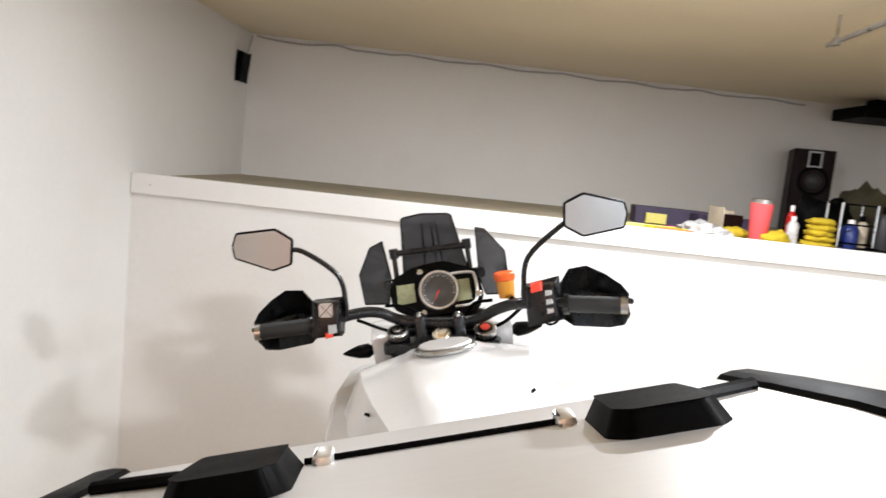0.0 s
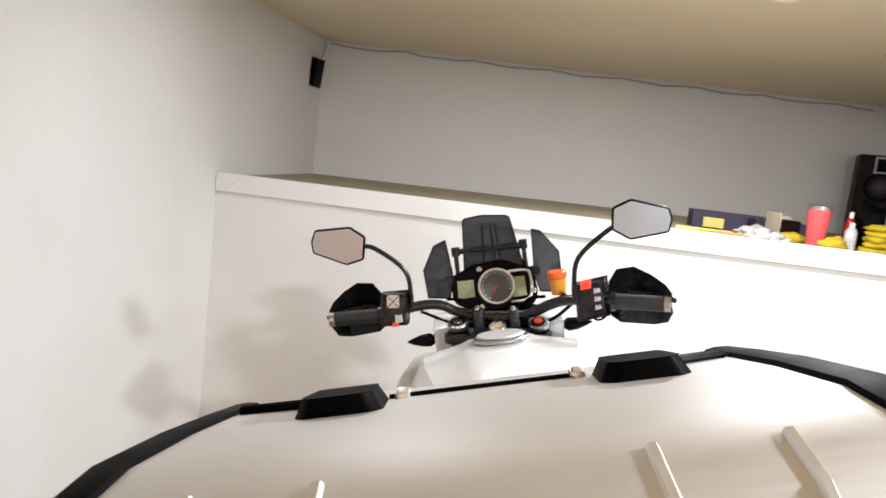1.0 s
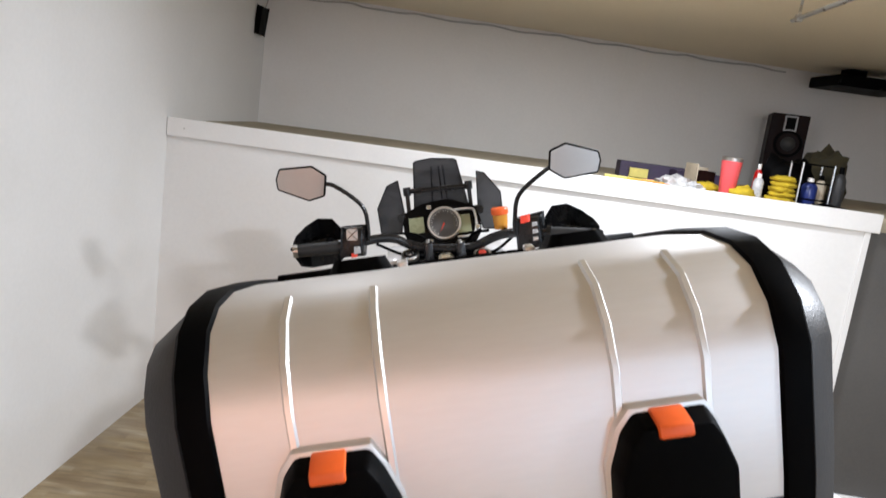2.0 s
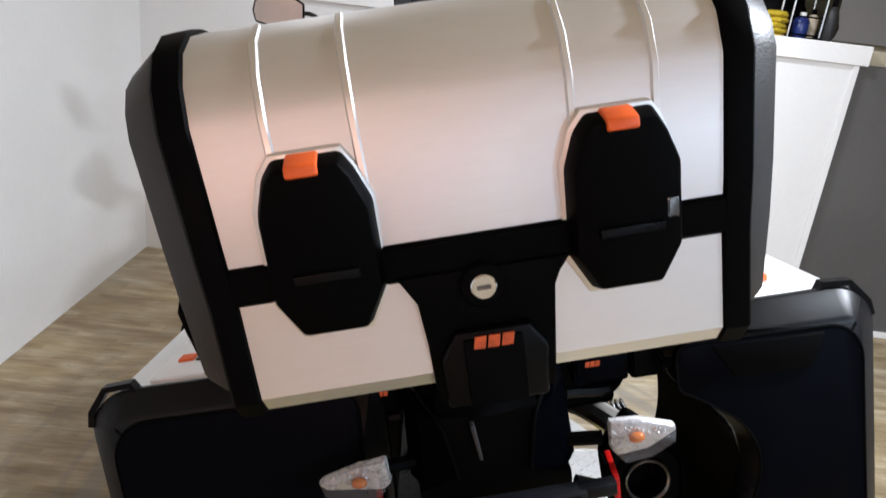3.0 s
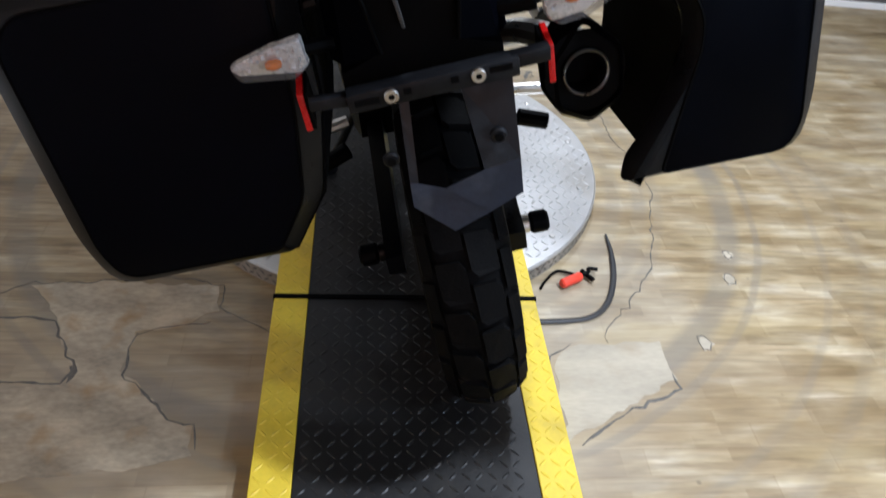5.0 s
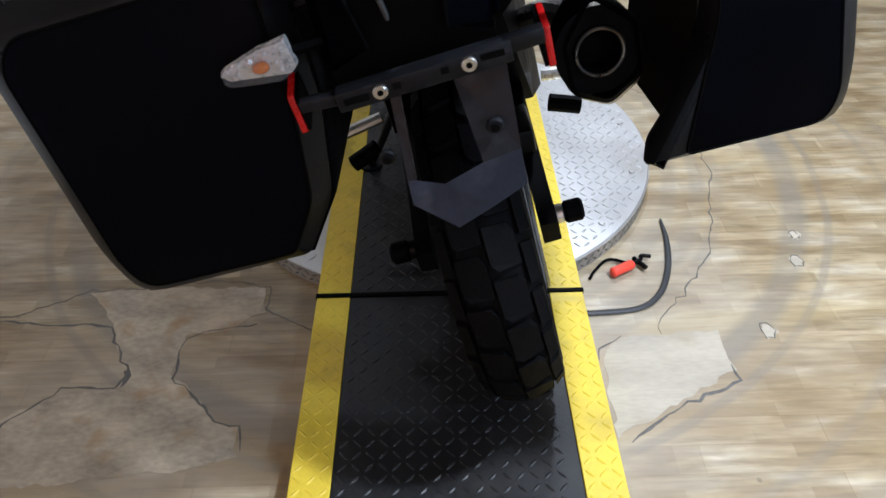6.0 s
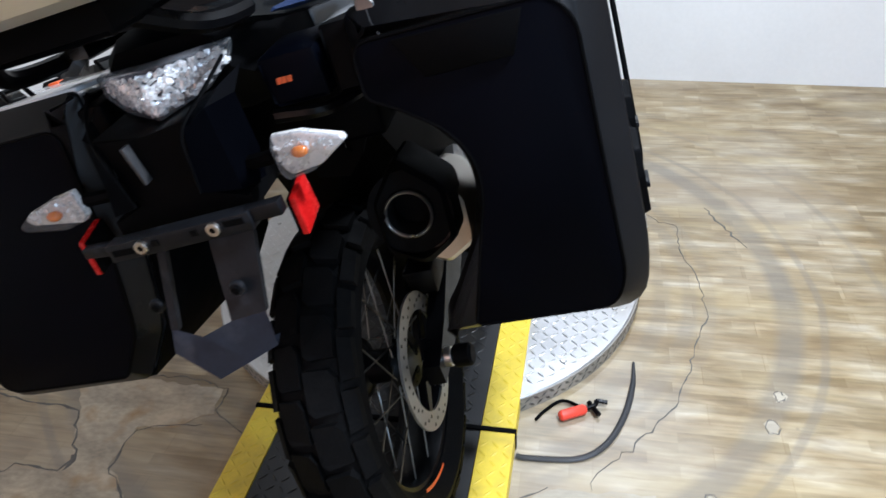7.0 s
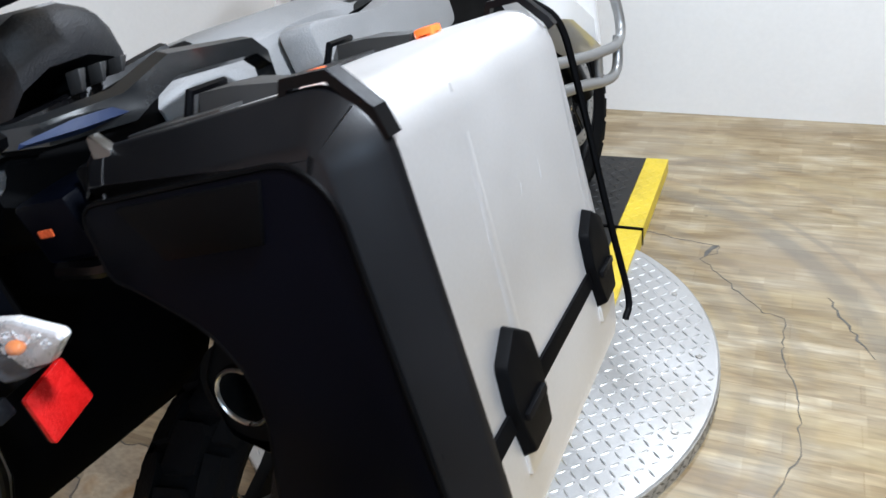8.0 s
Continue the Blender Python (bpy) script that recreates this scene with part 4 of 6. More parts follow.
tube(bm, [(0.268, REAR_Y - 0.022, 0.952), (0.272, REAR_Y - 0.033, 0.940), (0.281, REAR_Y - 0.046, 0.926)], 0.0011, 5)
bp("cover_seam", bm, M_SIDEGREY, case_r, "pale seam across the cover rim")
bm = bmesh.new()
box(bm, (0.244, FRONT_Y - 0.33, 0.956), (0.352, FRONT_Y - 0.012, 0.9605), 0.0015)
bp("lid_strip", bm, M_CLASP, case_r, "dark inboard strip of the lid")
# rub marks on the outer face
rng = random.Random(12)
bm = bmesh.new()
for k in range(9):
    y, z = rng.uniform(-0.245, -0.175), rng.uniform(0.815, 0.850)
    h = rng.uniform(0.004, 0.010)
    prism(bm, [(y, z - h), (y + 0.0012, z - h), (y + 0.005, z + h), (y + 0.0038, z + h)], "x", 0.5085, 0.5094)
tagged(bp("rub_mark", bm, M_ALUEDGE, case_r, "short bright rub marks", None), kind="stuff")
# white lid of the left case
bm = bmesh.new()
prism(bm, [(-0.43, -0.065), (-0.14, -0.065), (-0.14, -0.395), (-0.43, -0.395)], "z", 0.950, 0.958, 0.002)
bp("lid_top", bm, M_WHITE, case_l, "white lid top")

# the side cases hang nose down
for case in (case_r, case_l):
    case.matrix_basis = at(0, -0.39, 0.62) @ pose(0, 0, 0, -9.0, 0, 0) @ at(0, 0.39, -0.62)

# tail: light, wings, plate holder
bm = bmesh.new()
TL = [(-0.078, 0.962), (0.003, 0.966), (0.088, 0.960), (0.084, 0.942), (0.056, 0.922), (0.006, 0.910), (-0.042, 0.921), (-0.074, 0.940)]


def swept(bm):
    """Bent forwards towards both ends."""
    for v in bm.verts:
        v.co.y += 0.024 + 0.55 * abs(v.co.x)
    return bm


prism(bm, TL, "y", -0.405, -0.436, 0.003, 0.97)
swept(bm)
tail_light = bp("tail_light", bm, M_LENSIN, None, "clear faceted tail light", 20)
rng = random.Random(5)
bm = bmesh.new()
for k in range(700):
    x, z = rng.uniform(-0.076, 0.088), rng.uniform(0.912, 0.960)
    if z < 0.913 + (x - 0.005) ** 2 * 4.2 or z > 0.958:
        continue
    r = rng.uniform(0.0014, 0.0030)
    m = at(x, -0.437, z, pose(0, 0, 0, rng.uniform(-35, 35), rng.uniform(-35, 35), rng.uniform(0, 90)))
    box(bm, (-r, -r * 0.6, -r), (r, r * 0.6, r), 0, m)
tagged(bp("facet_reflector", swept(bm), M_SIGNAL, tail_light, "glinting reflector facets", None), kind="stuff")
bm = bmesh.new()
prism(bm, grown(TL, 0.004), "y", -0.43, -0.448, 0.003, 0.96)
swept(bm)
bp("lens", bm, M_LENS, tail_light, "clear plastic lens", 30)
bm = bmesh.new()
rings = []
for y, w, top, low in ((-0.05, 0.125, 0.985, 0.83), (-0.20, 0.125, 0.990, 0.84), (-0.31, 0.105, 0.988, 0.865), (-0.352, 0.080, 0.980, 0.900)):
    rings.append([(-w, y, low + 0.03), (-w * 0.95, y, top - 0.02), (-w * 0.7, y, top), (w * 0.7, y, top), (w * 0.95, y, top - 0.02), (w, y, low + 0.03), (w * 0.6, y, low), (-w * 0.6, y, low)])
loft(bm, rings)
bp("tail_body", bm, M_PLASTIC, None, "black tail fairing under the rack", 30)
# folded tail panels below the light
for s in (1, -1):
    bm = bmesh.new()
    rings = [[(s * 0.062, -0.440, 0.918), (s * 0.088, -0.410, 0.928), (s * 0.102, -0.370, 0.935)],
             [(s * 0.056, -0.464, 0.905), (s * 0.082, -0.448, 0.918), (s * 0.100, -0.405, 0.915)],
             [(s * 0.047, -0.470, 0.860), (s * 0.085, -0.455, 0.855), (s * 0.104, -0.415, 0.850)],
             [(s * 0.044, -0.472, 0.832), (s * 0.088, -0.462, 0.822), (s * 0.104, -0.43, 0.818)]]
    loft(bm, rings, closed=False)
    bmesh.ops.solidify(bm, geom=bm.faces[:], thickness=0.003)
    bp("tail_wing", bm, M_NAVY, None, "folded black plastic tail wing", 15)
    bm = bmesh.new()
    tube(bm, smooth_path([(s * 0.094, -0.385, 0.952), (s * 0.078, -0.432, 0.930), (s * 0.056, -0.468, 0.905), (s * 0.048, -0.473, 0.862), (s * 0.044, -0.474, 0.834)]), 0.0024, 6)
    bp("tail_edge", bm, M_PLASTIC, None, "thin black edge on the tail panel", 50)
# Grey strip standing for the highlight along the panel's left edge.
bm = bmesh.new()
prism(bm, [(-0.022, 0.905), (-0.017, 0.905), (-0.012, 0.858), (-0.016, 0.858)], "y", -0.476, -0.462, 0.001)
bp("tail_glint", bm, M_SIDEGREY, None, "slim grey strip drawn for the highlight on the tail panel")
bm = bmesh.new()
prism(bm, [(-0.062, 0.918), (0.003, 0.905), (0.062, 0.918), (0.052, 0.89), (0.044, 0.826), (0.094, 0.815), (0.094, 0.795), (-0.094, 0.79), (-0.094, 0.815), (-0.044, 0.826), (-0.052, 0.89)], "y", -0.462, -0.38, 0.003)
bp("tail_centre", bm, M_PLASTIC, None, "black centre panel below the tail light")
# number plate carrier, with no plate on it
bm = bmesh.new()
prism(bm, [(-0.092, 0.782), (0.104, 0.789), (0.104, 0.812), (-0.092, 0.805)], "y", -0.502, -0.478, 0.002)
carrier = bp("plate_carrier", bm, M_DUSTY, None, "dusty black plate carrier with a pointed lower end and no plate")
bm = bmesh.new()
prism(bm, [(0.095, 0.795), (0.1405, 0.797), (0.1405, 0.815), (0.095, 0.812)], "y", -0.497, -0.480, 0.002)
bp("reflector_arm", bm, M_DUSTY, carrier)
bm = bmesh.new()
prism(bm, [(-0.136, 0.788), (-0.09, 0.785), (-0.09, 0.800), (-0.136, 0.801)], "y", -0.490, -0.474, 0.002)
bp("reflector_arm", bm, M_DUSTY, carrier)
for x, z in ((-0.042, 0.797), (0.057, 0.801)):
    bm = bmesh.new()
    disc(bm, at(x, -0.502, z, AY), 0.0085, -0.005, 0.002, 16, 0.001)
    bp("bolt", bm, M_STEEL, carrier, "steel bolt head")
    # Socket drawn as a flat black disc for its shade.
    bm = bmesh.new()
    disc(bm, at(x, -0.5068, z, AY), 0.0038, -0.0006, 0.0008, 6)
    bp("bolt_socket", bm, M_SOOTSHADE, carrier, "", None)
# Slots are flat black plates; their shade is in the colour.
for x0, x1, z in ((-0.084, -0.056, 0.7945), (-0.028, -0.019, 0.798), (0.026, 0.035, 0.8005), (0.070, 0.096, 0.8035)):
    bm = bmesh.new()
    box(bm, (x0, -0.5032, z - 0.0038), (x1, -0.5012, z + 0.0038), 0.0)
    bp("slot", bm, M_SOOTSHADE, carrier, "slotted hole drawn as a flat black plate for its shade", None)
for s in (1, -1):
    bm = bmesh.new()
    if s > 0:
        rings = [[(0.036, -0.492, 0.786), (0.096, -0.492, 0.790), (0.096, -0.484, 0.788), (0.036, -0.484, 0.784)], [(0.046, -0.543, 0.702), (0.090, -0.537, 0.704), (0.090, -0.529, 0.703), (0.046, -0.535, 0.701)]]
    else:
        rings = [[(-0.036, -0.492, 0.784), (-0.024, -0.492, 0.785), (-0.024, -0.484, 0.784), (-0.036, -0.484, 0.783)], [(-0.042, -0.536, 0.698), (-0.032, -0.536, 0.696), (-0.032, -0.528, 0.695), (-0.042, -0.528, 0.697)]]
    loft(bm, rings)
    bp("carrier_side", bm, M_DUSTY, carrier)
bm = bmesh.new()
rings = [[(-0.042, -0.534, 0.699), (-0.002, -0.541, 0.685), (0.046, -0.543, 0.702), (0.090, -0.537, 0.704)], [(-0.043, -0.549, 0.673), (0.000, -0.556, 0.630), (0.046, -0.552, 0.646), (0.088, -0.545, 0.660)], [(-0.040, -0.530, 0.676), (0.000, -0.535, 0.640), (0.046, -0.532, 0.652), (0.086, -0.528, 0.664)]]
loft(bm, rings, closed=False)
bmesh.ops.solidify(bm, geom=bm.faces[:], thickness=0.005)
bp("carrier_tip", bm, M_BLUEGREY, carrier, "pointed dusty lower end with a blue reflection in its colour", 20)

def rear_signal(s):
    bm = bmesh.new()
    tube(bm, [(s * 0.085, -0.43, 0.838), (s * 0.136, -0.448, 0.846)], 0.009, 8)
    sig = bp("rear_indicator", bm, M_PLASTIC, None, "clear rear turn signal with an amber bulb")
    if s > 0:
        shape = [(0.143, 0.874), (0.180, 0.872), (0.224, 0.857), (0.227, 0.850), (0.190, 0.828), (0.150, 0.823), (0.143, 0.834)]
    else:
        shape = [(0.127, 0.866), (0.163, 0.860), (0.208, 0.848), (0.216, 0.841), (0.206, 0.832), (0.135, 0.822), (0.125, 0.830)]
    bm = bmesh.new()
    prism(bm, [(s * a, b) for a, b in shape], "y", -0.448, -0.460, 0.003, 0.95)
    bp("reflector", bm, M_SIGNAL, sig, "silver reflector bowl", 30)
    mid = 0.004 if s > 0 else -0.006
    bm = bmesh.new()
    pick = random.Random(8)
    for k in range(46):
        x, r = pick.uniform(0.136, 0.206) + mid, pick.uniform(0.0010, 0.0020)
        half = 0.015 * (1 - max(0.0, x - 0.15) / 0.085)
        z = 0.849 + mid * 0.8 + pick.uniform(-half, half)
        box(bm, (-r, -r * 0.6, -r), (r, r * 0.6, r), 0, at(s * x, -0.461, z, pose(0, 0, 0, pick.uniform(-40, 40), pick.uniform(-40, 40), pick.uniform(0, 90))))
    tagged(bp("facet_reflector", bm, M_SIGNAL, sig, "glinting reflector facets", None), kind="stuff")
    bm = bmesh.new()
    prism(bm, [(s * a, b) for a, b in shape], "y", -0.455, -0.482, 0.005, 0.78, segments=3)
    bp("lens", bm, M_LENS, sig, "clear pointed lens", 40)
    bm = bmesh.new()
    lathe(bm, [(0, -0.009), (0.004, -0.008), (0.0065, -0.003), (0.0065, 0.004), (0.004, 0.009), (0, 0.010)], at(s * (0.170 + mid), -0.4655, 0.848 + mid, AX), 12)
    bp("bulb", bm, M_AMBER, sig, "amber bulb", 60)
    # red reflector hung below it, facing sideways
    bm = bmesh.new()
    prism(bm, rounded([(-0.428, 0.812), (-0.474, 0.804), (-0.477, 0.756), (-0.426, 0.764)], 0.003, 2), "x", s * 0.1415, s * 0.149, 0.001)
    shield = bp("side_reflector", bm, M_DARKRED, None, "dark red square side reflector", 30)
    bm = bmesh.new()
    prism(bm, [(-0.428, 0.810), (-0.473, 0.802), (-0.476, 0.758), (-0.427, 0.766)], "x", s * 0.1365, s * 0.1413, 0.001)
    bp("backing", bm, M_PLASTIC, shield, "black backing plate")


rear_signal(1)
rear_signal(-1)
for x, y, z in ((-0.058, -0.515, 0.722), (0.068, -0.532, 0.738)):
    bm = bmesh.new()
    disc(bm, at(x, y, z, AY), 0.010, -0.004, 0.004, 16, 0.002)
    bp("boss", bm, M_DUSTY, carrier, "", 40)
    # Hole drawn as a flat black disc, dark for the shade inside.
    bm = bmesh.new()
    disc(bm, at(x, y - 0.0065, z, AY), 0.005, -0.0006, 0.001, 12)
    bp("hole", bm, M_SOOTSHADE, carrier, "", None)
# The trim's blue is reflected light held in its material.
for s in (1, -1):
    bm = bmesh.new()
    rings = [[(s * 0.156, -0.356, 0.976), (s * 0.163, -0.352, 0.977), (s * 0.160, -0.354, 0.980)], [(s * 0.172, -0.316, 0.966), (s * 0.185, -0.310, 0.969), (s * 0.182, -0.312, 0.979)], [(s * 0.186, -0.262, 0.957), (s * 0.199, -0.254, 0.961), (s * 0.196, -0.257, 0.970)]]
    loft(bm, rings)
    bp("handle_trim", bm, M_BLUESHEEN, None, "trim under the grab handle, its blue reflection put into the colour", 25)
# slotted bracket hanging ahead of the tail
bm = bmesh.new()
for quad in (((0.020, 0.812), (0.094, 0.798), (0.094, 0.766), (0.008, 0.762)), ((0.008, 0.762), (0.094, 0.766), (0.088, 0.740), (0.006, 0.739)), ((0.094, 0.798), (0.168, 0.788), (0.150, 0.752), (0.094, 0.766)),
             ((0.101, 0.764), (0.112, 0.761), (0.108, 0.728), (0.096, 0.744)), ((0.122, 0.759), (0.150, 0.752), (0.132, 0.722), (0.117, 0.728)), ((0.088, 0.740), (0.096, 0.744), (0.117, 0.728), (0.132, 0.722), (0.099, 0.690), (0.048, 0.698), (0.054, 0.722))):
    prism(bm, quad, "y", -0.202, -0.197)
bp("slotted_bracket", bm, M_PLASTIC, None, "black slotted steel bracket", None)
# small boxes with orange marks beside the tail
for s, x in ((1, 0.158), (-1, -0.135)):
    bm = bmesh.new()
    box(bm, (x - 0.038, -0.372, 0.872), (x + 0.036, -0.28, 0.933), 0.006)
    # Right box is blue-tinted and left one black, following the light on each.
    bag = bp("tool_box", bm, M_NAVY if s > 0 else M_PLASTIC, None, "small black box with an orange mark")
    emblem(bag, x - 0.012 if s > 0 else x + 0.004, -0.3725, 0.904, 0.019, 0.007)
# Made-up black block that keeps the gap beside the tail dark.
bm = bmesh.new()
box(bm, (0.088, -0.262, 0.765), (0.200, -0.08, 0.880), 0.008)
bp("gap_filler", bm, M_PLASTIC, None, "black block added beside the tail to fill the dark gap")
# case mounting frames
for s in (1, -1):
    bm = bmesh.new()
    tube(bm, smooth_path([(s * 0.11, -0.36, 0.86), (s * 0.18, -0.34, 0.85), (s * 0.215, -0.20, 0.84), (s * 0.21, 0.02, 0.83)]), 0.009, 8)
    bp("case_carrier", bm, M_GLOSSBLACK, None, "black tubular case carrier")
    bm = bmesh.new()
    tube(bm, smooth_path([(s * 0.21, -0.24, 0.84), (s * 0.225, -0.10, 0.70), (s * 0.20, 0.06, 0.62)]), 0.009, 8)
    bp("case_carrier", bm, M_GLOSSBLACK, None, "black tubular case carrier")

# silencer
EX = Vector((0.219, -0.345, 0.685))
ex_m = Matrix.Translation(EX) @ pose(0, 0, 0, -90 - 10, 0, 2)
bm = bmesh.new()
HEX = rounded([(0.0, 0.080), (0.057, 0.026), (0.054, -0.050), (0.004, -0.080), (-0.046, -0.052), (-0.048, 0.022)], 0.012, 3)
rings = []
for h, f in ((0.0, 0.86), (0.006, 0.97), (0.022, 1.0), (0.085, 1.01)):
    rings.append([ex_m @ Vector((a * f, -b * f, h)) for a, b in HEX])
loft(bm, rings, caps=False)
silencer = bp("silencer", bm, M_PLASTIC, None, "steel silencer with a black six-sided end cap", 30)
bm = bmesh.new()
lathe(bm, [(0.0, 0.044), (0.0285, 0.044), (0.0285, -0.001), (0.0305, -0.004), (0.0335, -0.002), (0.0345, 0.004), (0.058, 0.006)], ex_m, 36)
bp("outlet", bm, M_SOOTSHADE, silencer, "black outlet face", 40)
bm = bmesh.new()
lathe(bm, [(0.0285, 0.012), (0.0288, -0.003), (0.031, -0.005), (0.0332, -0.003), (0.0332, 0.002), (0.031, 0.004)], ex_m, 36)
bp("outlet_ring", bm, M_STEEL, silencer, "bright steel outlet ring", 60)
bm = bmesh.new()
rings = []
for h, f in ((0.062, 0.88), (0.068, 0.96), (0.11, 1.0), (0.18, 1.0), (0.23, 0.82), (0.27, 0.42)):
    rings.append([ex_m @ Vector((a * f * 0.96 + 0.012 + (h - 0.05) * 0.10, -b * f * 0.94 + 0.033 + (h - 0.05) * 0.12, h)) for a, b in HEX])
loft(bm, rings)
bp("muffler", bm, M_TITAN, silencer, "bead-blasted steel muffler body", 40)
bm = bmesh.new()
tube(bm, smooth_path([ex_m @ Vector((0.03, 0.02, 0.20)), (0.20, 0.02, 0.58), (0.16, 0.18, 0.50), (0.14, 0.30, 0.40), (0.12, 0.42, 0.30)]), 0.024, 10)
bp("exhaust_pipe", bm, M_STEEL, silencer)

# passenger footrest ahead of the silencer
bm = bmesh.new()
tube(bm, [(0.205, 0.05, 0.665), (0.222, 0.05, 0.615), (0.240, 0.05, 0.572)], [0.012, 0.010, 0.008], 8)
footrest = bp("footrest", bm, M_ALU, None, "folding passenger footrest on a cast hanger", 40)
bm = bmesh.new()
disc(bm, at(0.246, 0.05, 0.582, AY), 0.021, -0.010, 0.010, 16, 0.003)
bp("pivot", bm, M_COCKPIT, footrest, "black pivot", 40)
for k in range(5):
    bm = bmesh.new()
    box(bm, (0.246 + 0.010 * k, 0.032, 0.522), (0.253 + 0.010 * k, 0.072, 0.548), 0.002)
    bp("tread_rib", bm, M_COCKPIT, footrest)
bm = bmesh.new()
box(bm, (0.240, 0.036, 0.527), (0.294, 0.068, 0.541), 0.003)
bp("peg", bm, M_SPOKE, footrest, "grey peg under the rubber ribs")


# wheels
def wheel(label, centre, radius, width, rim_r, steer, disc_x, disc_r, name):
    turn = (lambda b: steered(b)) if steer else (lambda b: b)
    m = at(*centre, AX)
    w = width / 2
    bm = bmesh.new()
    prof = [(rim_r - 0.004, w * 0.66), (rim_r + 0.016, w * 0.92), (radius - 0.060, w), (radius - 0.046, w * 0.95), (radius - 0.027, w * 0.72), (radius - 0.014, w * 0.35), (radius - 0.0115, 0)]
    prof = prof + [(r, -h) for r, h in prof[-2::-1]]
    lathe(bm, prof, m, 72)
    wh = bp(name, turn(bm), M_RUBBER, None, label, 40)
    # tread blocks
    bm = bmesh.new()
    count = 24
    for k in range(count):
        a0 = 2 * math.pi * k / count
        for col, (u0, u1, shift) in enumerate(((-0.99, -0.73, 0.5), (-0.67, -0.02, 0.12), (0.04, 0.67, 0.62), (0.73, 0.99, 0.05))):
            a = a0 + shift * 2 * math.pi / count
            half = 2 * math.pi / count * 0.43
            ring_low, ring_top = [], []
            for da, u in ((-half, u0), (half * 0.7, u0 + 0.03), (half, u0 + 0.16), (half * 0.9, u1), (-half * 0.6, u1 - 0.02), (-half, u1 - 0.14)) if u1 - u0 > 0.4 else ((-half, u0), (half, u0 + 0.03), (half * 0.9, u1), (-half, u1 - 0.03)):
                drop = 0.034 * abs(u) ** 2.2
                rad = radius - drop
                for store, rr, sh in ((ring_low, rad - 0.012, 1.0), (ring_top, rad, 0.95)):
                    store.append(bm.verts.new(m @ Vector(((rr) * math.cos(a + da * sh), rr * math.sin(a + da * sh), u * w * (0.99 if store is ring_low else 0.97)))))
            bm.faces.new(ring_top)
            for i in range(len(ring_top)):
                j = (i + 1) % len(ring_top)
                bm.faces.new((ring_low[i], ring_low[j], ring_top[j], ring_top[i]))
    tagged(bp("tread", turn(bm), M_RUBBER, wh, "chunky tread blocks", None), kind="stuff")
    bm = bmesh.new()
    prof = [(rim_r + 0.006, w * 0.72), (rim_r + 0.004, w * 0.64), (rim_r - 0.012, w * 0.58), (rim_r - 0.022, w * 0.2), (rim_r - 0.022, -w * 0.2), (rim_r - 0.012, -w * 0.58), (rim_r + 0.004, -w * 0.64), (rim_r + 0.006, -w * 0.72), (rim_r - 0.004, -w * 0.66), (rim_r - 0.012, 0), (rim_r - 0.004, w * 0.66)]
    lathe(bm, prof, m, 60, closed=True)
    bp("rim", turn(bm), M_GLOSSBLACK, wh, "black spoked rim", 40)
    bm = bmesh.new()
    lathe(bm, [(0, -w * 0.8), (0.045, -w * 0.8), (0.055, -w * 0.5), (0.032, -w * 0.3), (0.030, w * 0.3), (0.055, w * 0.5), (0.045, w * 0.8), (0, w * 0.8)], m, 28)
    bp("hub", turn(bm), M_GLOSSBLACK, wh, "black hub", 30)
    for k in range(32):
        a = 2 * math.pi * k / 32
        s = 1 if k % 2 else -1
        twist = radians(24) * (1 if (k // 2) % 2 else -1)
        bm = bmesh.new()
        p = m @ Vector(((rim_r - 0.015) * math.cos(a), (rim_r - 0.015) * math.sin(a), s * w * 0.35))
        q = m @ Vector((0.05 * math.cos(a + twist * 2.2), 0.05 * math.sin(a + twist * 2.2), s * w * 0.55))
        tube(bm, [p, q], 0.0019, 5)
        bp("spoke", turn(bm), M_SPOKE, wh, "", None)
    for x in disc_x:
        dm = at(centre[0] + x, centre[1], centre[2], AX)
        bm = bmesh.new()
        lathe(bm, [(disc_r - 0.034, -0.0022), (disc_r, -0.0022), (disc_r, 0.0022), (disc_r - 0.034, 0.0022)], dm, 48, closed=True)
        rotor = bp("brake_disc", turn(bm), M_BAR, wh, "drilled steel brake disc", 30)
        bm = bmesh.new()
        # Drill holes drawn as flat black discs for the shade in them.
        for k in range(40):
            a = 2 * math.pi * k / 40
            r = disc_r - (0.009, 0.017, 0.025)[k % 3]
            sgn = 1 if x > 0 else -1
            disc(bm, dm @ at(r * math.cos(a), r * math.sin(a), sgn * 0.0024), 0.0031, -0.0004, 0.0004, 8)
        for k in range(6):
            a = 2 * math.pi * k / 6 + 0.3
            prism(bm, [(0.040 * math.cos(a - 0.3), 0.040 * math.sin(a - 0.3)), ((disc_r - 0.03) * math.cos(a - 0.08), (disc_r - 0.03) * math.sin(a - 0.08)), ((disc_r - 0.03) * math.cos(a + 0.08), (disc_r - 0.03) * math.sin(a + 0.08)), (0.040 * math.cos(a + 0.3), 0.040 * math.sin(a + 0.3))], "z", -0.002, 0.002, m=dm)
        bp("disc_carrier", turn(bm), M_GLOSSBLACK, wh, "", None)
    # coloured rim stickers
    bm = bmesh.new()
    for k in range(14):
        a = -0.72 + k * 0.036
        f = [m @ Vector(((rim_r + d) * math.cos(a + e), (rim_r + d) * math.sin(a + e), w * 0.735)) for d, e in ((0.0045, 0), (0.0045, 0.036), (-0.005, 0.036), (-0.005, 0))]
        bm.faces.new([bm.verts.new(p) for p in f])
    bp("rim_sticker", turn(bm), M_ORANGE, wh, "orange rim sticker", None)
    return wh


REAR_AXLE = (0.009, -0.196, 0.305)
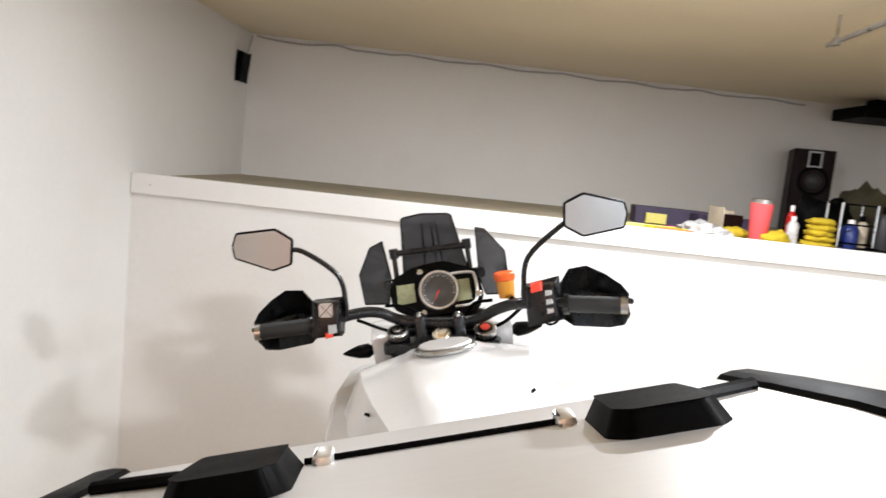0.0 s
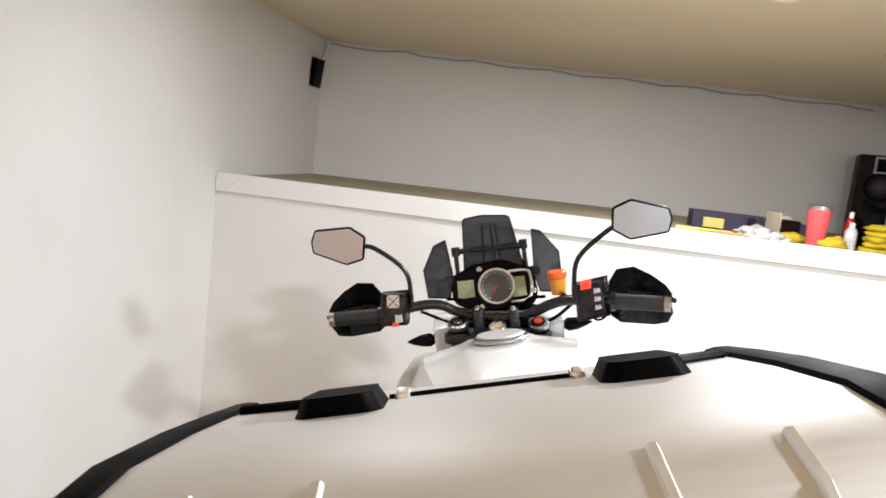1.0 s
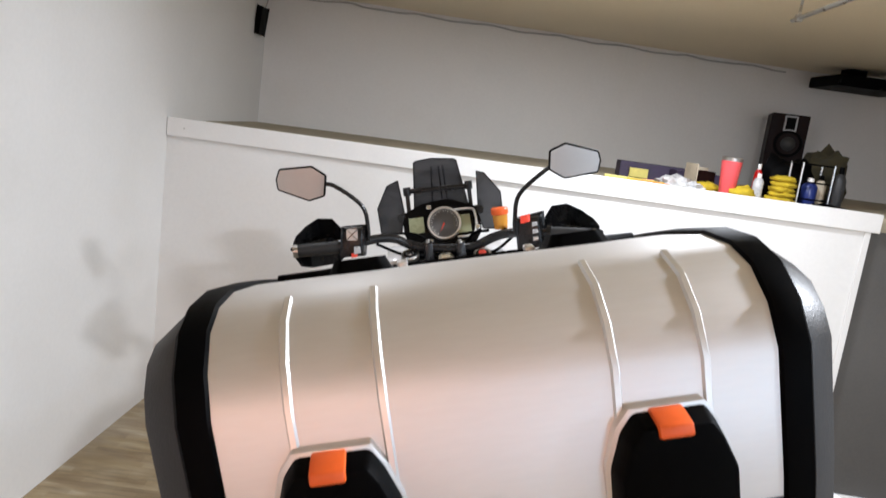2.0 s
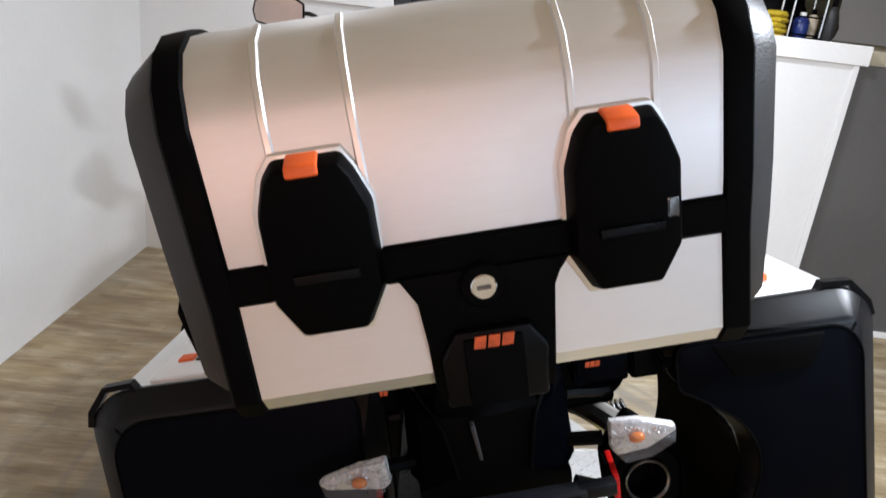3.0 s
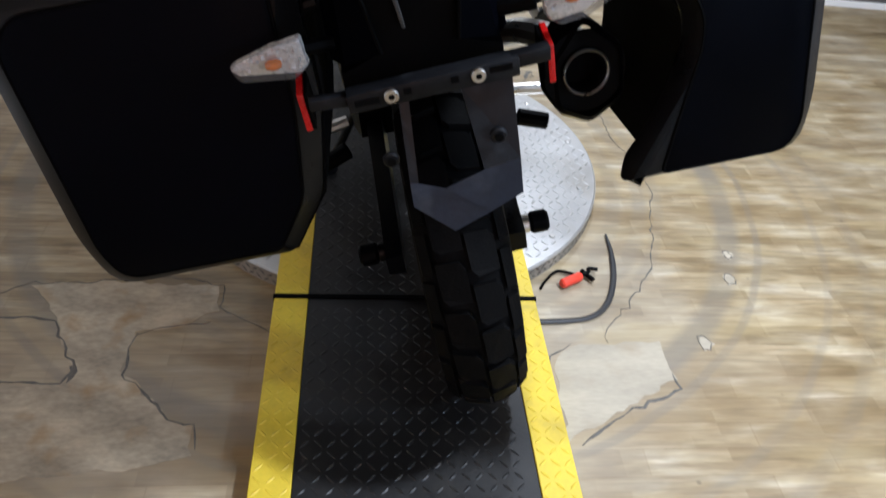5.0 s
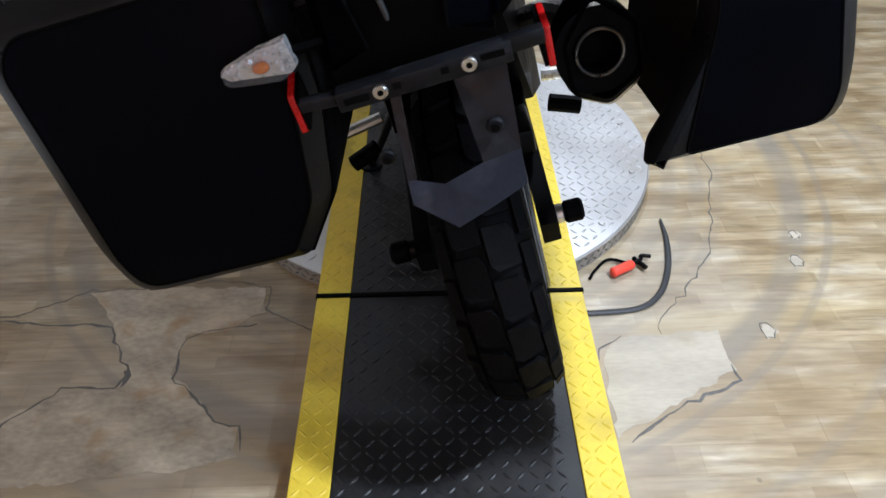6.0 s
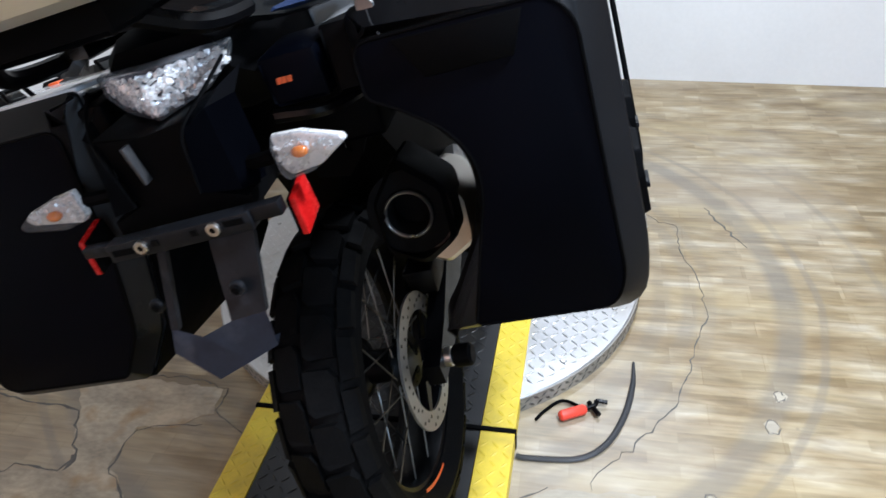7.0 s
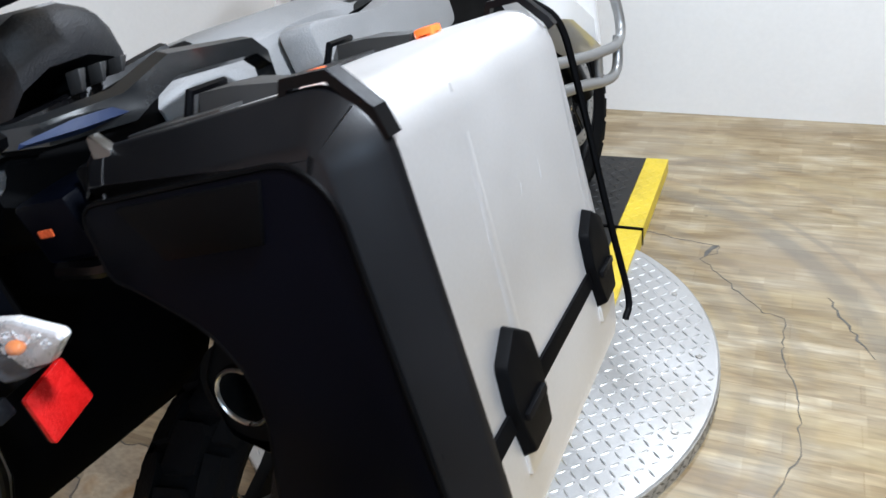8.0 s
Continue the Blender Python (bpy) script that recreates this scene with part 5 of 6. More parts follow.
FRONT_AXLE = (0.0, 1.33, 0.335)
wheel("knobbly black rear tyre on a spoked black rim", REAR_AXLE, 0.312, 0.146, 0.228, False, (0.080,), 0.125, "rear_wheel")
wheel("knobbly black front tyre on a spoked black rim", FRONT_AXLE, 0.335, 0.118, 0.250, True, (0.070, -0.070), 0.150, "front_wheel")
# swingarm, axle and caliper
for s in (1, -1):
    bm = bmesh.new()
    rings = []
    for y, z, h in ((-0.238, 0.302, 0.022), (-0.135, 0.312, 0.036), (0.12, 0.385, 0.055), (0.34, 0.44, 0.06)):
        rings.append([(s * 0.098, y, z - h), (s * 0.098, y, z + h), (s * 0.130, y, z + h * 0.9), (s * 0.130, y, z - h * 0.9)])
    loft(bm, rings)
    arm = bp("swingarm", bm, M_GLOSSBLACK, None, "black swingarm leg", 30)
    bm = bmesh.new()
    disc(bm, at(s * 0.130, REAR_AXLE[1], REAR_AXLE[2], AX if s > 0 else pose(0, 0, 0, 0, -90, 0)), 0.018, -0.005, 0.014, 20, 0.002)
    # Left nut is black instead of steel, for the shade on that side.
    bp("axle_nut", bm, M_STEEL if s > 0 else M_GLOSSBLACK, arm, "axle nut", 30)
    bm = bmesh.new()
    disc(bm, at(s * 0.144, REAR_AXLE[1], REAR_AXLE[2], AX if s > 0 else pose(0, 0, 0, 0, -90, 0)), 0.021, 0.0, 0.036, 20, 0.005)
    bp("axle_slider", bm, M_PLASTIC, arm, "black plastic axle slider", 30)
bm = bmesh.new()
box(bm, (0.066, -0.10, 0.375), (0.126, 0.0, 0.43), 0.008)
bp("rear_caliper", bm, M_GLOSSBLACK, None, "black rear brake caliper")
bm = bmesh.new()
rings = []
for y, zl, zh, w in ((-0.06, 0.70, 0.90, 0.11), (0.12, 0.36, 0.92, 0.15), (0.40, 0.22, 0.92, 0.19), (0.75, 0.22, 0.92, 0.20), (0.92, 0.40, 0.95, 0.15)):
    rings.append([(-w, y, zl), (-w, y, zh), (w, y, zh), (w, y, zl)])
loft(bm, rings)
bp("engine", bm, M_PLASTIC, None, "black engine and frame", 20)
for s in (1, -1):
    bm = bmesh.new()
    tube(bm, [(s * 0.18, 0.20, 0.36), (s * 0.27, 0.19, 0.35)], 0.014, 10)
    bp("foot_peg", bm, M_STEEL, None, "steel foot peg")
    bm = bmesh.new()
    tube(bm, [(s * 0.17, -0.01, 0.42), (s * 0.225, -0.015, 0.40)], 0.017, 10)
    bp("passenger_peg", bm, M_PLASTIC, None, "black passenger foot peg")
bm = bmesh.new()
tube(bm, smooth_path([(-0.16, 0.42, 0.28), (-0.24, 0.44, 0.16), (-0.30, 0.46, 0.078)]), 0.011, 8)
disc(bm, at(-0.302, 0.46, 0.078, pose(0, 0, 0, 0, 14, 0)), 0.032, -0.006, 0.004, 16, 0.001)
bp("side_stand", bm, M_GLOSSBLACK, None, "black side stand")

# seat and grab handles
bm = bmesh.new()
rings = []
SEAT_ROWS = ((-0.300, 0.095, 1.050), (-0.292, 0.122, 1.068), (-0.262, 0.134, 1.078), (-0.215, 0.135, 1.074), (-0.186, 0.131, 1.062), (-0.168, 0.118, 1.046))
for y, w, z in SEAT_ROWS:
    rings.append([(-w * 0.94, y, z - 0.056), (-w, y, z - 0.040), (-w, y, z - 0.014), (-w * 0.92, y, z - 0.004), (0, y, z - 0.004), (w * 0.92, y, z - 0.004), (w, y, z - 0.014), (w, y, z - 0.040), (w * 0.94, y, z - 0.056), (0, y, z - 0.060)])
loft(bm, rings)
seat_b = bp("pillion_seat", bm, M_SEAT, None, "pillion seat with black sides and a grey top", 50)
bm = bmesh.new()
loft(bm, [[(-w * 0.93, y, z - 0.008), (-w * 0.88, y, z - 0.001), (-w * 0.5, y, z + 0.004), (0, y, z + 0.005), (w * 0.5, y, z + 0.004), (w * 0.88, y, z - 0.001), (w * 0.93, y, z - 0.008)] for y, w, z in SEAT_ROWS])
bp("seat_top", bm, M_SEATGREY, seat_b, "grey vinyl top", 50)
bm = bmesh.new()
rings = []
for y, w, z in ((-0.168, 0.125, 0.965), (-0.13, 0.148, 0.980), (-0.03, 0.160, 0.982), (0.06, 0.163, 0.980), (0.13, 0.163, 0.973), (0.19, 0.160, 0.962), (0.28, 0.148, 0.928), (0.36, 0.130, 0.918), (0.44, 0.112, 0.955), (0.52, 0.095, 1.00)):
    rings.append([(-w, y, z - 0.09), (-w, y, z - 0.03), (-w * 0.8, y, z - 0.004), (0, y, z), (w * 0.8, y, z - 0.004), (w, y, z - 0.03), (w, y, z - 0.09), (0, y, z - 0.10)])
loft(bm, rings)
bp("rider_seat", bm, M_SEATGREY, None, "grey vinyl rider seat", 50)
for s in (1, -1):
    bm = bmesh.new()
    path = [(0.085, -0.375, 0.998), (0.150, -0.33, 0.978), (0.186, -0.264, 0.968), (0.206, -0.212, 0.984), (0.211, -0.098, 0.961), (0.209, -0.080, 0.942), (0.200, -0.078, 0.900)]
    rings = []
    for i, (x, y, z) in enumerate(path):
        h = (0.010, 0.015, 0.019, 0.015, 0.012, 0.011, 0.010)[i]
        rings.append([(s * (x - 0.012), y, z - h), (s * (x + 0.010), y, z - h * 0.8), (s * (x + 0.013), y, z + h * 0.6), (s * x, y, z + h), (s * (x - 0.013), y, z + h * 0.7)])
    loft(bm, rings)
    bp("grab_handle", bm, M_GRAB, None, "black angular passenger grab handle", 25)
    for k in range(3):
        bm = bmesh.new()
        y = -0.268 + k * 0.026
        prism(bm, [(y + 0.004, 0.992), (y + 0.008, 0.992), (y + 0.020, 1.010 - k * 0.003), (y + 0.012, 1.012 - k * 0.003)], "x", s * 0.132, s * 0.152, 0.001)
        bp("handle_fin", bm, M_CLASP, None)

# side covers below the rider's seat
for s in (1, -1):
    bm = bmesh.new()
    prism(bm, rounded([(0.01, 0.955), (0.20, 0.915), (0.44, 0.935), (0.44, 0.82), (0.18, 0.80), (0.01, 0.86)], 0.02, 3), "x", s * 0.17, s * 0.212, 0.010, 0.94)
    bp("side_cover", bm, M_SEATGREY, None, "grey side cover under the seat", 30)
# tank and front bodywork
bm = bmesh.new()
rings = []
for y, w, top, flare, low in ((0.45, 0.070, 1.000, 0.090, 0.90), (0.52, 0.110, 1.050, 0.145, 0.86), (0.62, 0.152, 1.088, 0.205, 0.84), (0.72, 0.178, 1.104, 0.245, 0.83), (0.82, 0.190, 1.102, 0.272, 0.83), (0.91, 0.190, 1.082, 0.280, 0.84)):
    half = [(flare * 0.9, low), (flare, low + 0.10), (w * 1.14, top - 0.080), (w, top - 0.032), (w * 0.48, top - 0.010), (w * 0.40, top - 0.003)]
    rings.append([(-a, y, b) for a, b in half] + [(0, y, top)] + [(a, y, b) for a, b in reversed(half)])
loft(bm, rings)
tank = bp("fuel_tank", bm, M_WHITE, None, "glossy white fuel tank", 35)
bm = bmesh.new()
disc(bm, at(0.005, 0.775, 1.103, pose(0, 0, 0, -4, 0, 0)), 0.068, 0.0, 0.009, 40, 0.003)
bp("filler_ring", bm, M_STEEL, tank, "steel filler ring", 40)
bm = bmesh.new()
disc(bm, at(0.005, 0.775, 1.1125, pose(0, 0, 0, -4, 0, 0)), 0.058, 0.0, 0.006, 40, 0.003)
bp("filler_cap", bm, M_ALU, tank, "brushed round filler cap", 40)
for s in (1, -1):
    # side shroud of the tank
    bm = bmesh.new()
    outline = [(0.56, 0.925), (0.66, 0.965), (0.80, 0.98), (0.93, 1.005), (1.02, 1.03), (1.14, 0.98), (1.19, 0.86), (1.21, 0.62), (1.13, 0.50), (0.98, 0.56), (0.84, 0.66), (0.72, 0.70), (0.66, 0.80), (0.56, 0.90)]
    rings = []
    for x, f in ((0.170, 0.97), (0.235, 1.0), (0.268, 0.94), (0.284, 0.76)):
        rings.append([(s * (x - (0.03 if y > 1.0 else 0.0) + (0.012 if z < 0.8 else 0)), 0.85 + (y - 0.85) * f, 0.87 + (z - 0.87) * f) for y, z in outline])
    loft(bm, rings)
    shroud = bp("tank_shroud", bm, M_WHITE, None, "white side shroud", 25)
    bm = bmesh.new()
    prism(bm, [(0.58, 0.915), (0.70, 0.955), (0.74, 0.86), (0.62, 0.83)], "x", s * 0.225, s * 0.284, 0.006, 0.9)
    bp("shroud_panel", bm, M_GREYPANEL, shroud, "silver-grey lower shroud panel", 30)
    bm = bmesh.new()
    disc(bm, at(s * 0.163, 0.62, 1.036, pose(0, 0, 0, 0, s * 60, 0)), 0.0035, -0.004, 0.007, 10)
    bp("panel_screw", bm, M_PLASTIC, shroud)
    # front indicator
    bm = bmesh.new()
    rings = []
    for x, h in ((0.178, 0.010), (0.190, 0.019), (0.215, 0.017), (0.240, 0.009), (0.256, 0.002)):
        rings.append([(s * x, 1.05 + math.cos(a) * h * 0.9, 1.056 + math.sin(a) * h) for a in (2 * math.pi * k / 10 for k in range(10))])
    loft(bm, rings)
    bp("front_indicator", bm, M_GLOSSBLACK, None, "dark pointed front turn signal seen from behind", 50)
    # crash bar tubes
    bm = bmesh.new()
    tube(bm, smooth_path([(s * 0.22, 1.00, 0.93), (s * 0.30, 1.05, 0.82), (s * 0.325, 1.06, 0.66), (s * 0.322, 1.03, 0.555), (s * 0.308, 0.86, 0.580), (s * 0.27, 0.60, 0.655)]), 0.0125, 10)
    bar = bp("crash_bar", bm, M_BAR, None, "dull silver tubular crash bar", 50)
    bm = bmesh.new()
    tube(bm, smooth_path([(s * 0.318, 1.03, 0.56), (s * 0.302, 0.965, 0.488), (s * 0.285, 0.72, 0.560), (s * 0.25, 0.58, 0.60)]), 0.0125, 10)
    bp("lower_tube", bm, M_BAR, bar, "", 50)
    bm = bmesh.new()
    tube(bm, [(s * 0.308, 0.86, 0.580), (s * 0.294, 0.86, 0.518)], 0.010, 8)
    bp("brace", bm, M_BAR, bar, "", 50)
    bm = bmesh.new()
    prism(bm, [(1.02, 1.09), (1.10, 1.12), (1.20, 1.08), (1.16, 0.95), (1.05, 0.95)], "x", s * 0.115, s * 0.178, 0.010)
    bp("nose_fairing", bm, M_WHITE, None, "white nose fairing side", 30)
bm = bmesh.new()
prism(bm, [(1.19, 1.10), (1.30, 1.02), (1.34, 0.88), (1.26, 0.80), (1.12, 0.86), (1.12, 1.08)], "x", -0.13, 0.13, 0.02)
bp("headlight_unit", bm, M_GLOSSBLACK, None, "dark headlight unit and nose", 30)
bm = bmesh.new()
rings = []
for k in range(9):
    a = radians(30 + k * 15)
    r = 0.365
    cy, cz = FRONT_AXLE[1] - r * math.cos(a), FRONT_AXLE[2] + r * math.sin(a) + 0.02
    rings.append([(-0.07, cy, cz - 0.02), (-0.05, cy, cz), (0.05, cy, cz), (0.07, cy, cz - 0.02), (0.05, cy, cz - 0.008), (-0.05, cy, cz - 0.008)])
loft(bm, rings)
bp("front_mudguard", steered(bm), M_GREYPLASTIC, None, "dark front mudguard", 40)
# fork and yokes
for s in (1, -1):
    bm = bmesh.new()
    top, low = Vector((s * 0.108, 0.985, 1.090)), Vector((s * 0.108, 1.325, 0.345))
    tube(bm, [top, top.lerp(low, 0.45)], 0.027, 16)
    tube(bm, [top.lerp(low, 0.44), low], 0.033, 16)
    fork = bp("fork_leg", steered(bm), M_GLOSSBLACK, None, "black fork leg", 40)
    m = Matrix.Translation(top) @ pose(0, 0, 0, 25, 0, 0)
    bm = bmesh.new()
    disc(bm, m, 0.0275, -0.005, 0.012, 28, 0.002)
    bp("fork_cap", steered(bm), M_STEEL, fork, "machined fork cap", 40)
    # Flat dark disc on the cap, its colour standing for a recess's shade.
    bm = bmesh.new()
    disc(bm, m, 0.0195, 0.0118, 0.0128, 24)
    bp("cap_recess", steered(bm), M_COCKPIT, fork, "dark disc drawn for the shaded recess in the cap", None)
    bm = bmesh.new()
    disc(bm, m, 0.0125, 0.0125, 0.0165, 6, 0.001)
    if s > 0:
        bp("adjuster", steered(bm), M_REDPAINT, fork, "red anodised adjuster", 40)
    else:
        bp("adjuster", steered(bm), M_STEEL, fork, "steel adjuster", 40)
bm = bmesh.new()
prism(bm, rounded([(-0.145, 0.955), (-0.05, 0.935), (0.05, 0.935), (0.145, 0.955), (0.145, 1.01), (0.05, 1.035), (-0.05, 1.035), (-0.145, 1.01)], 0.02, 3), "z", 1.045, 1.072, 0.004)
yoke = bp("top_yoke", steered(bm), M_COCKPIT, None, "black top yoke")
bm = bmesh.new()
disc(bm, at(0.002, 0.972, 1.084, pose(0, 0, 0, 25, 0, 0)), 0.015, -0.004, 0.018, 6)
disc(bm, at(0.002, 0.972, 1.084, pose(0, 0, 0, 25, 0, 0)), 0.0235, -0.004, 0.012, 24, 0.002)
bp("stem_nut", steered(bm), M_GOLD, yoke, "brass-coloured stem nut", 30)

# handlebar and controls, set as they stand with the bar turned to the right
BAR = [(-0.434, 0.945, 1.165), (-0.30, 0.960, 1.160), (-0.20, 0.992, 1.166), (-0.146, 1.005, 1.158), (-0.105, 1.010, 1.135), (-0.05, 1.000, 1.121), (0.045, 0.975, 1.114), (0.095, 0.955, 1.120), (0.140, 0.925, 1.142), (0.19, 0.885, 1.156), (0.275, 0.835, 1.153), (0.405, 0.788, 1.139)]
bm = bmesh.new()
tube(bm, smooth_path(BAR, 5), 0.0135, 12)
bar = bp("handlebar", bm, M_COCKPIT, None, "black tapered handlebar", 50)
for k in (5, 6):
    x, y, z = BAR[k]
    bm = bmesh.new()
    box(bm, (x - 0.014, y - 0.022, z - 0.05), (x + 0.014, y + 0.022, z + 0.018), 0.005)
    bp("riser_clamp", bm, M_COCKPIT, bar, "black bar clamp")
    for dy in (-0.014, 0.014):
        bm = bmesh.new()
        disc(bm, at(x, y + dy, z + 0.018), 0.006, -0.004, 0.004, 12, 0.001)
        bp("clamp_bolt", bm, M_STEEL, bar)


def grip(a, b):
    a, b = Vector(a), Vector(b)
    bm = bmesh.new()
    pts = [a.lerp(b, k / 12) for k in range(13)]
    tube(bm, pts, [0.0185 + (0.0012 if k % 2 else 0) for k in range(13)], 14)
    bp("grip", bm, M_GRIP, bar, "black ribbed rubber grip", 60)
    bm = bmesh.new()
    d = (b - a).normalized()
    tube(bm, [b, b + d * 0.014], 0.0195, 14)
    bp("bar_end", bm, M_STEEL, bar, "steel bar end weight", 40)
    bm = bmesh.new()
    tube(bm, [a - d * 0.004, a + d * 0.008], 0.024, 14)
    bp("grip_flange", bm, M_COCKPIT, bar, "", 50)


grip((-0.300, 0.959, 1.160), (-0.425, 0.9455, 1.1645))
grip((0.285, 0.830, 1.152), (0.398, 0.790, 1.140))


def hand_guard(s, inner, outer, push):
    """A curved wind shield standing ahead of the grip."""
    bm = bmesh.new()
    i, o = Vector(inner), Vector(outer)
    rows = []
    for u, lo, hi, ahead in ((0.0, 0.048, 0.040, 0.045), (0.20, 0.070, 0.068, 0.07), (0.55, 0.076, 0.072, 0.085), (0.82, 0.074, 0.055, 0.065), (1.0, 0.058, 0.036, 0.02), (1.05, 0.028, 0.02, -0.012)):
        c = i.lerp(o, u)
        rows.append([(c.x, c.y + ahead + 0.010, c.z - lo), (c.x, c.y + ahead + 0.020, c.z), (c.x, c.y + ahead, c.z + hi)])
    loft(bm, rows, closed=False)
    bmesh.ops.solidify(bm, geom=bm.faces[:], thickness=0.004)
    guard = bp("hand_guard", bm, M_COCKPIT, None, "black plastic hand guard", 25)
    bm = bmesh.new()
    tube(bm, smooth_path([i + Vector((-s * 0.03, 0.01, 0)), i + Vector((0, 0.05, 0.0)), i.lerp(o, 0.5) + Vector((0, 0.078, 0)), o + Vector((0, 0.04, 0)), o + Vector((s * 0.012, 0, 0))]), 0.007, 8)
    bp("guard_frame", bm, M_COCKPIT, guard, "", 40)
    bm = bmesh.new()
    a, b = i.lerp(o, 0.18), i.lerp(o, 0.98)
    tube(bm, smooth_path([a + Vector((0, 0.02, 0.01)), a + Vector((s * 0.03, 0.07, 0.006)), b + Vector((0, 0.055, 0.0))]), [0.006] * 13, 8)
    bp("lever", bm, M_COCKPIT, guard, "black lever", 40)


hand_guard(-1, (-0.300, 0.960, 1.168), (-0.428, 0.947, 1.170), 0)
hand_guard(1, (0.285, 0.830, 1.152), (0.408, 0.788, 1.146), 0)

# switch blocks
bm = bmesh.new()
box(bm, (-0.030, -0.022, -0.036), (0.030, 0.024, 0.040), 0.008, at(-0.262, 0.955, 1.172, pose(0, 0, 0, 0, 6, -6)))
sw = bp("left_switch", bm, M_COCKPIT, None, "black left switch block with grey buttons")
m = at(-0.262, 0.931, 1.196, pose(0, 0, 0, 0, 6, -6))
for k in range(4):
    bm = bmesh.new()
    turn = [(-0.0125, 0.0155), (0.0125, 0.0155), (0.0, 0.0025)]
    for _ in range(k):
        turn = [(-b, a) for a, b in turn]
    prism(bm, turn, "y", -0.003, 0.004, 0.0008, m=m)
    bp("button", bm, M_ALUEDGE, sw, "pale menu button")
bm = bmesh.new()
box(bm, (-0.010, -0.008, -0.030), (0.006, 0.004, -0.012), 0.003, at(-0.250, 0.931, 1.172))
bp("indicator_switch", bm, M_GREYPANEL, sw, "grey indicator switch")
bm = bmesh.new()
box(bm, (-0.014, -0.008, -0.042), (0.002, 0.004, -0.032), 0.002, at(-0.256, 0.931, 1.174))
bp("horn_mark", bm, M_REDPAINT, sw, "small red mark")
bm = bmesh.new()
box(bm, (-0.034, -0.022, -0.044), (0.030, 0.026, 0.036), 0.009, at(0.240, 0.845, 1.165, pose(0, 0, 0, 0, -4, -18)))
sw = bp("right_switch", bm, M_COCKPIT, None, "black right switch block with a red kill switch")
bm = bmesh.new()
box(bm, (-0.010, -0.012, -0.006), (0.010, 0.006, 0.010), 0.003, at(0.224, 0.822, 1.200, pose(0, 0, 0, 0, -4, -18)))
bp("kill_switch", bm, M_REDPAINT, sw, "red kill switch", 40)
for k in range(3):
    bm = bmesh.new()
    box(bm, (-0.006, -0.006, -0.0045), (0.006, 0.005, 0.0045), 0.002, at(0.248, 0.817, 1.186 - k * 0.020, pose(0, 0, 0, 0, -4, -18)))
    bp("button", bm, M_GREYPANEL if k < 2 else M_ALUEDGE, sw, "grey starter or mode button")
bm = bmesh.new()
tube(bm, smooth_path([(0.225, 0.85, 1.135), (0.24, 0.83, 1.112), (0.262, 0.825, 1.118), (0.268, 0.835, 1.14)]), 0.003, 6)
bp("cable", bm, M_PLASTIC, sw)
# brake fluid reservoir
bm = bmesh.new()
lathe(bm, [(0, -0.05), (0.019, -0.048), (0.022, -0.015), (0.022, -0.004), (0, -0.004)], at(0.170, 0.975, 1.205), 24)
res = bp("brake_reservoir", bm, M_FLUID, None, "translucent amber brake fluid reservoir", 50)
bm = bmesh.new()
disc(bm, at(0.170, 0.975, 1.205), 0.0255, -0.006, 0.014, 24, 0.003)
bp("reservoir_cap", bm, M_ORANGE, res, "orange screw cap", 40)
bm = bmesh.new()
tube(bm, [(0.17, 0.975, 1.16), (0.19, 0.94, 1.15), (0.215, 0.90, 1.150)], 0.006, 8)
bp("reservoir_bracket", bm, M_PLASTIC, res)


def rear_mirror(outline, y, stalk, aim):
    """A six-sided mirror on a bent stalk, its head turned by aim degrees."""
    mid = sum(a for a, b in outline) / len(outline)
    turn = at(mid, y, 0) @ pose(0, 0, 0, 0, 0, aim) @ at(-mid, -y, 0)
    bm = bmesh.new()
    rings = []
    for dy, g in ((0.0, 0.0025), (0.004, 0.0035), (0.016, -0.004), (0.026, -0.022), (0.028, -0.032)):
        rings.append([(a, y + dy, b) for a, b in grown(outline, g)])
    loft(bm, rings)
    bm.transform(turn)
    mirror = bp("mirror", bm, M_GLOSSBLACK, None, "six-sided mirror with a black shell on a bent stalk", 30)
    bm = bmesh.new()
    prism(bm, grown(outline, -0.0018), "y", y - 0.0012, y + 0.002)
    bm.transform(turn)
    bp("mirror_glass", bm, M_MIRROR, mirror, "mirror glass", None)
    bm = bmesh.new()
    tube(bm, smooth_path(stalk, 5), 0.0062, 10)
    bp("stalk", bm, M_COCKPIT, mirror, "black bent stalk", 50)


rear_mirror(rounded([(-0.445, 1.402), (-0.458, 1.375), (-0.457, 1.346), (-0.373, 1.306), (-0.328, 1.315), (-0.316, 1.371), (-0.352, 1.400)], 0.004, 2), 0.95, [(-0.335, 0.958, 1.348), (-0.296, 0.962, 1.337), (-0.226, 0.966, 1.270), (-0.218, 0.968, 1.20), (-0.222, 0.968, 1.165)], -4.5)
rear_mirror(rounded([(0.302, 1.378), (0.344, 1.393), (0.427, 1.363), (0.431, 1.339), (0.422, 1.310), (0.334, 1.303), (0.296, 1.330)], 0.004, 2), 0.79, [(0.315, 0.80, 1.340), (0.285, 0.81, 1.326), (0.214, 0.83, 1.268), (0.197, 0.84, 1.20), (0.196, 0.85, 1.165)], -4.0)

# instruments
DY = 1.15
tilt = pose(0, DY, 1.16, -22, 0, 0)
bm = bmesh.new()
prism(bm, rounded([(-0.118, 0.046), (-0.118, -0.020), (-0.065, -0.052), (0.100, -0.056), (0.122, -0.025), (0.112, 0.046), (0.03, 0.082), (-0.05, 0.075)], 0.014, 3), "y", 0.0, 0.035, 0.004, m=tilt)
dash = bp("instrument_panel", bm, M_GLOSSBLACK, None, "black instrument panel with two displays and a round dial")
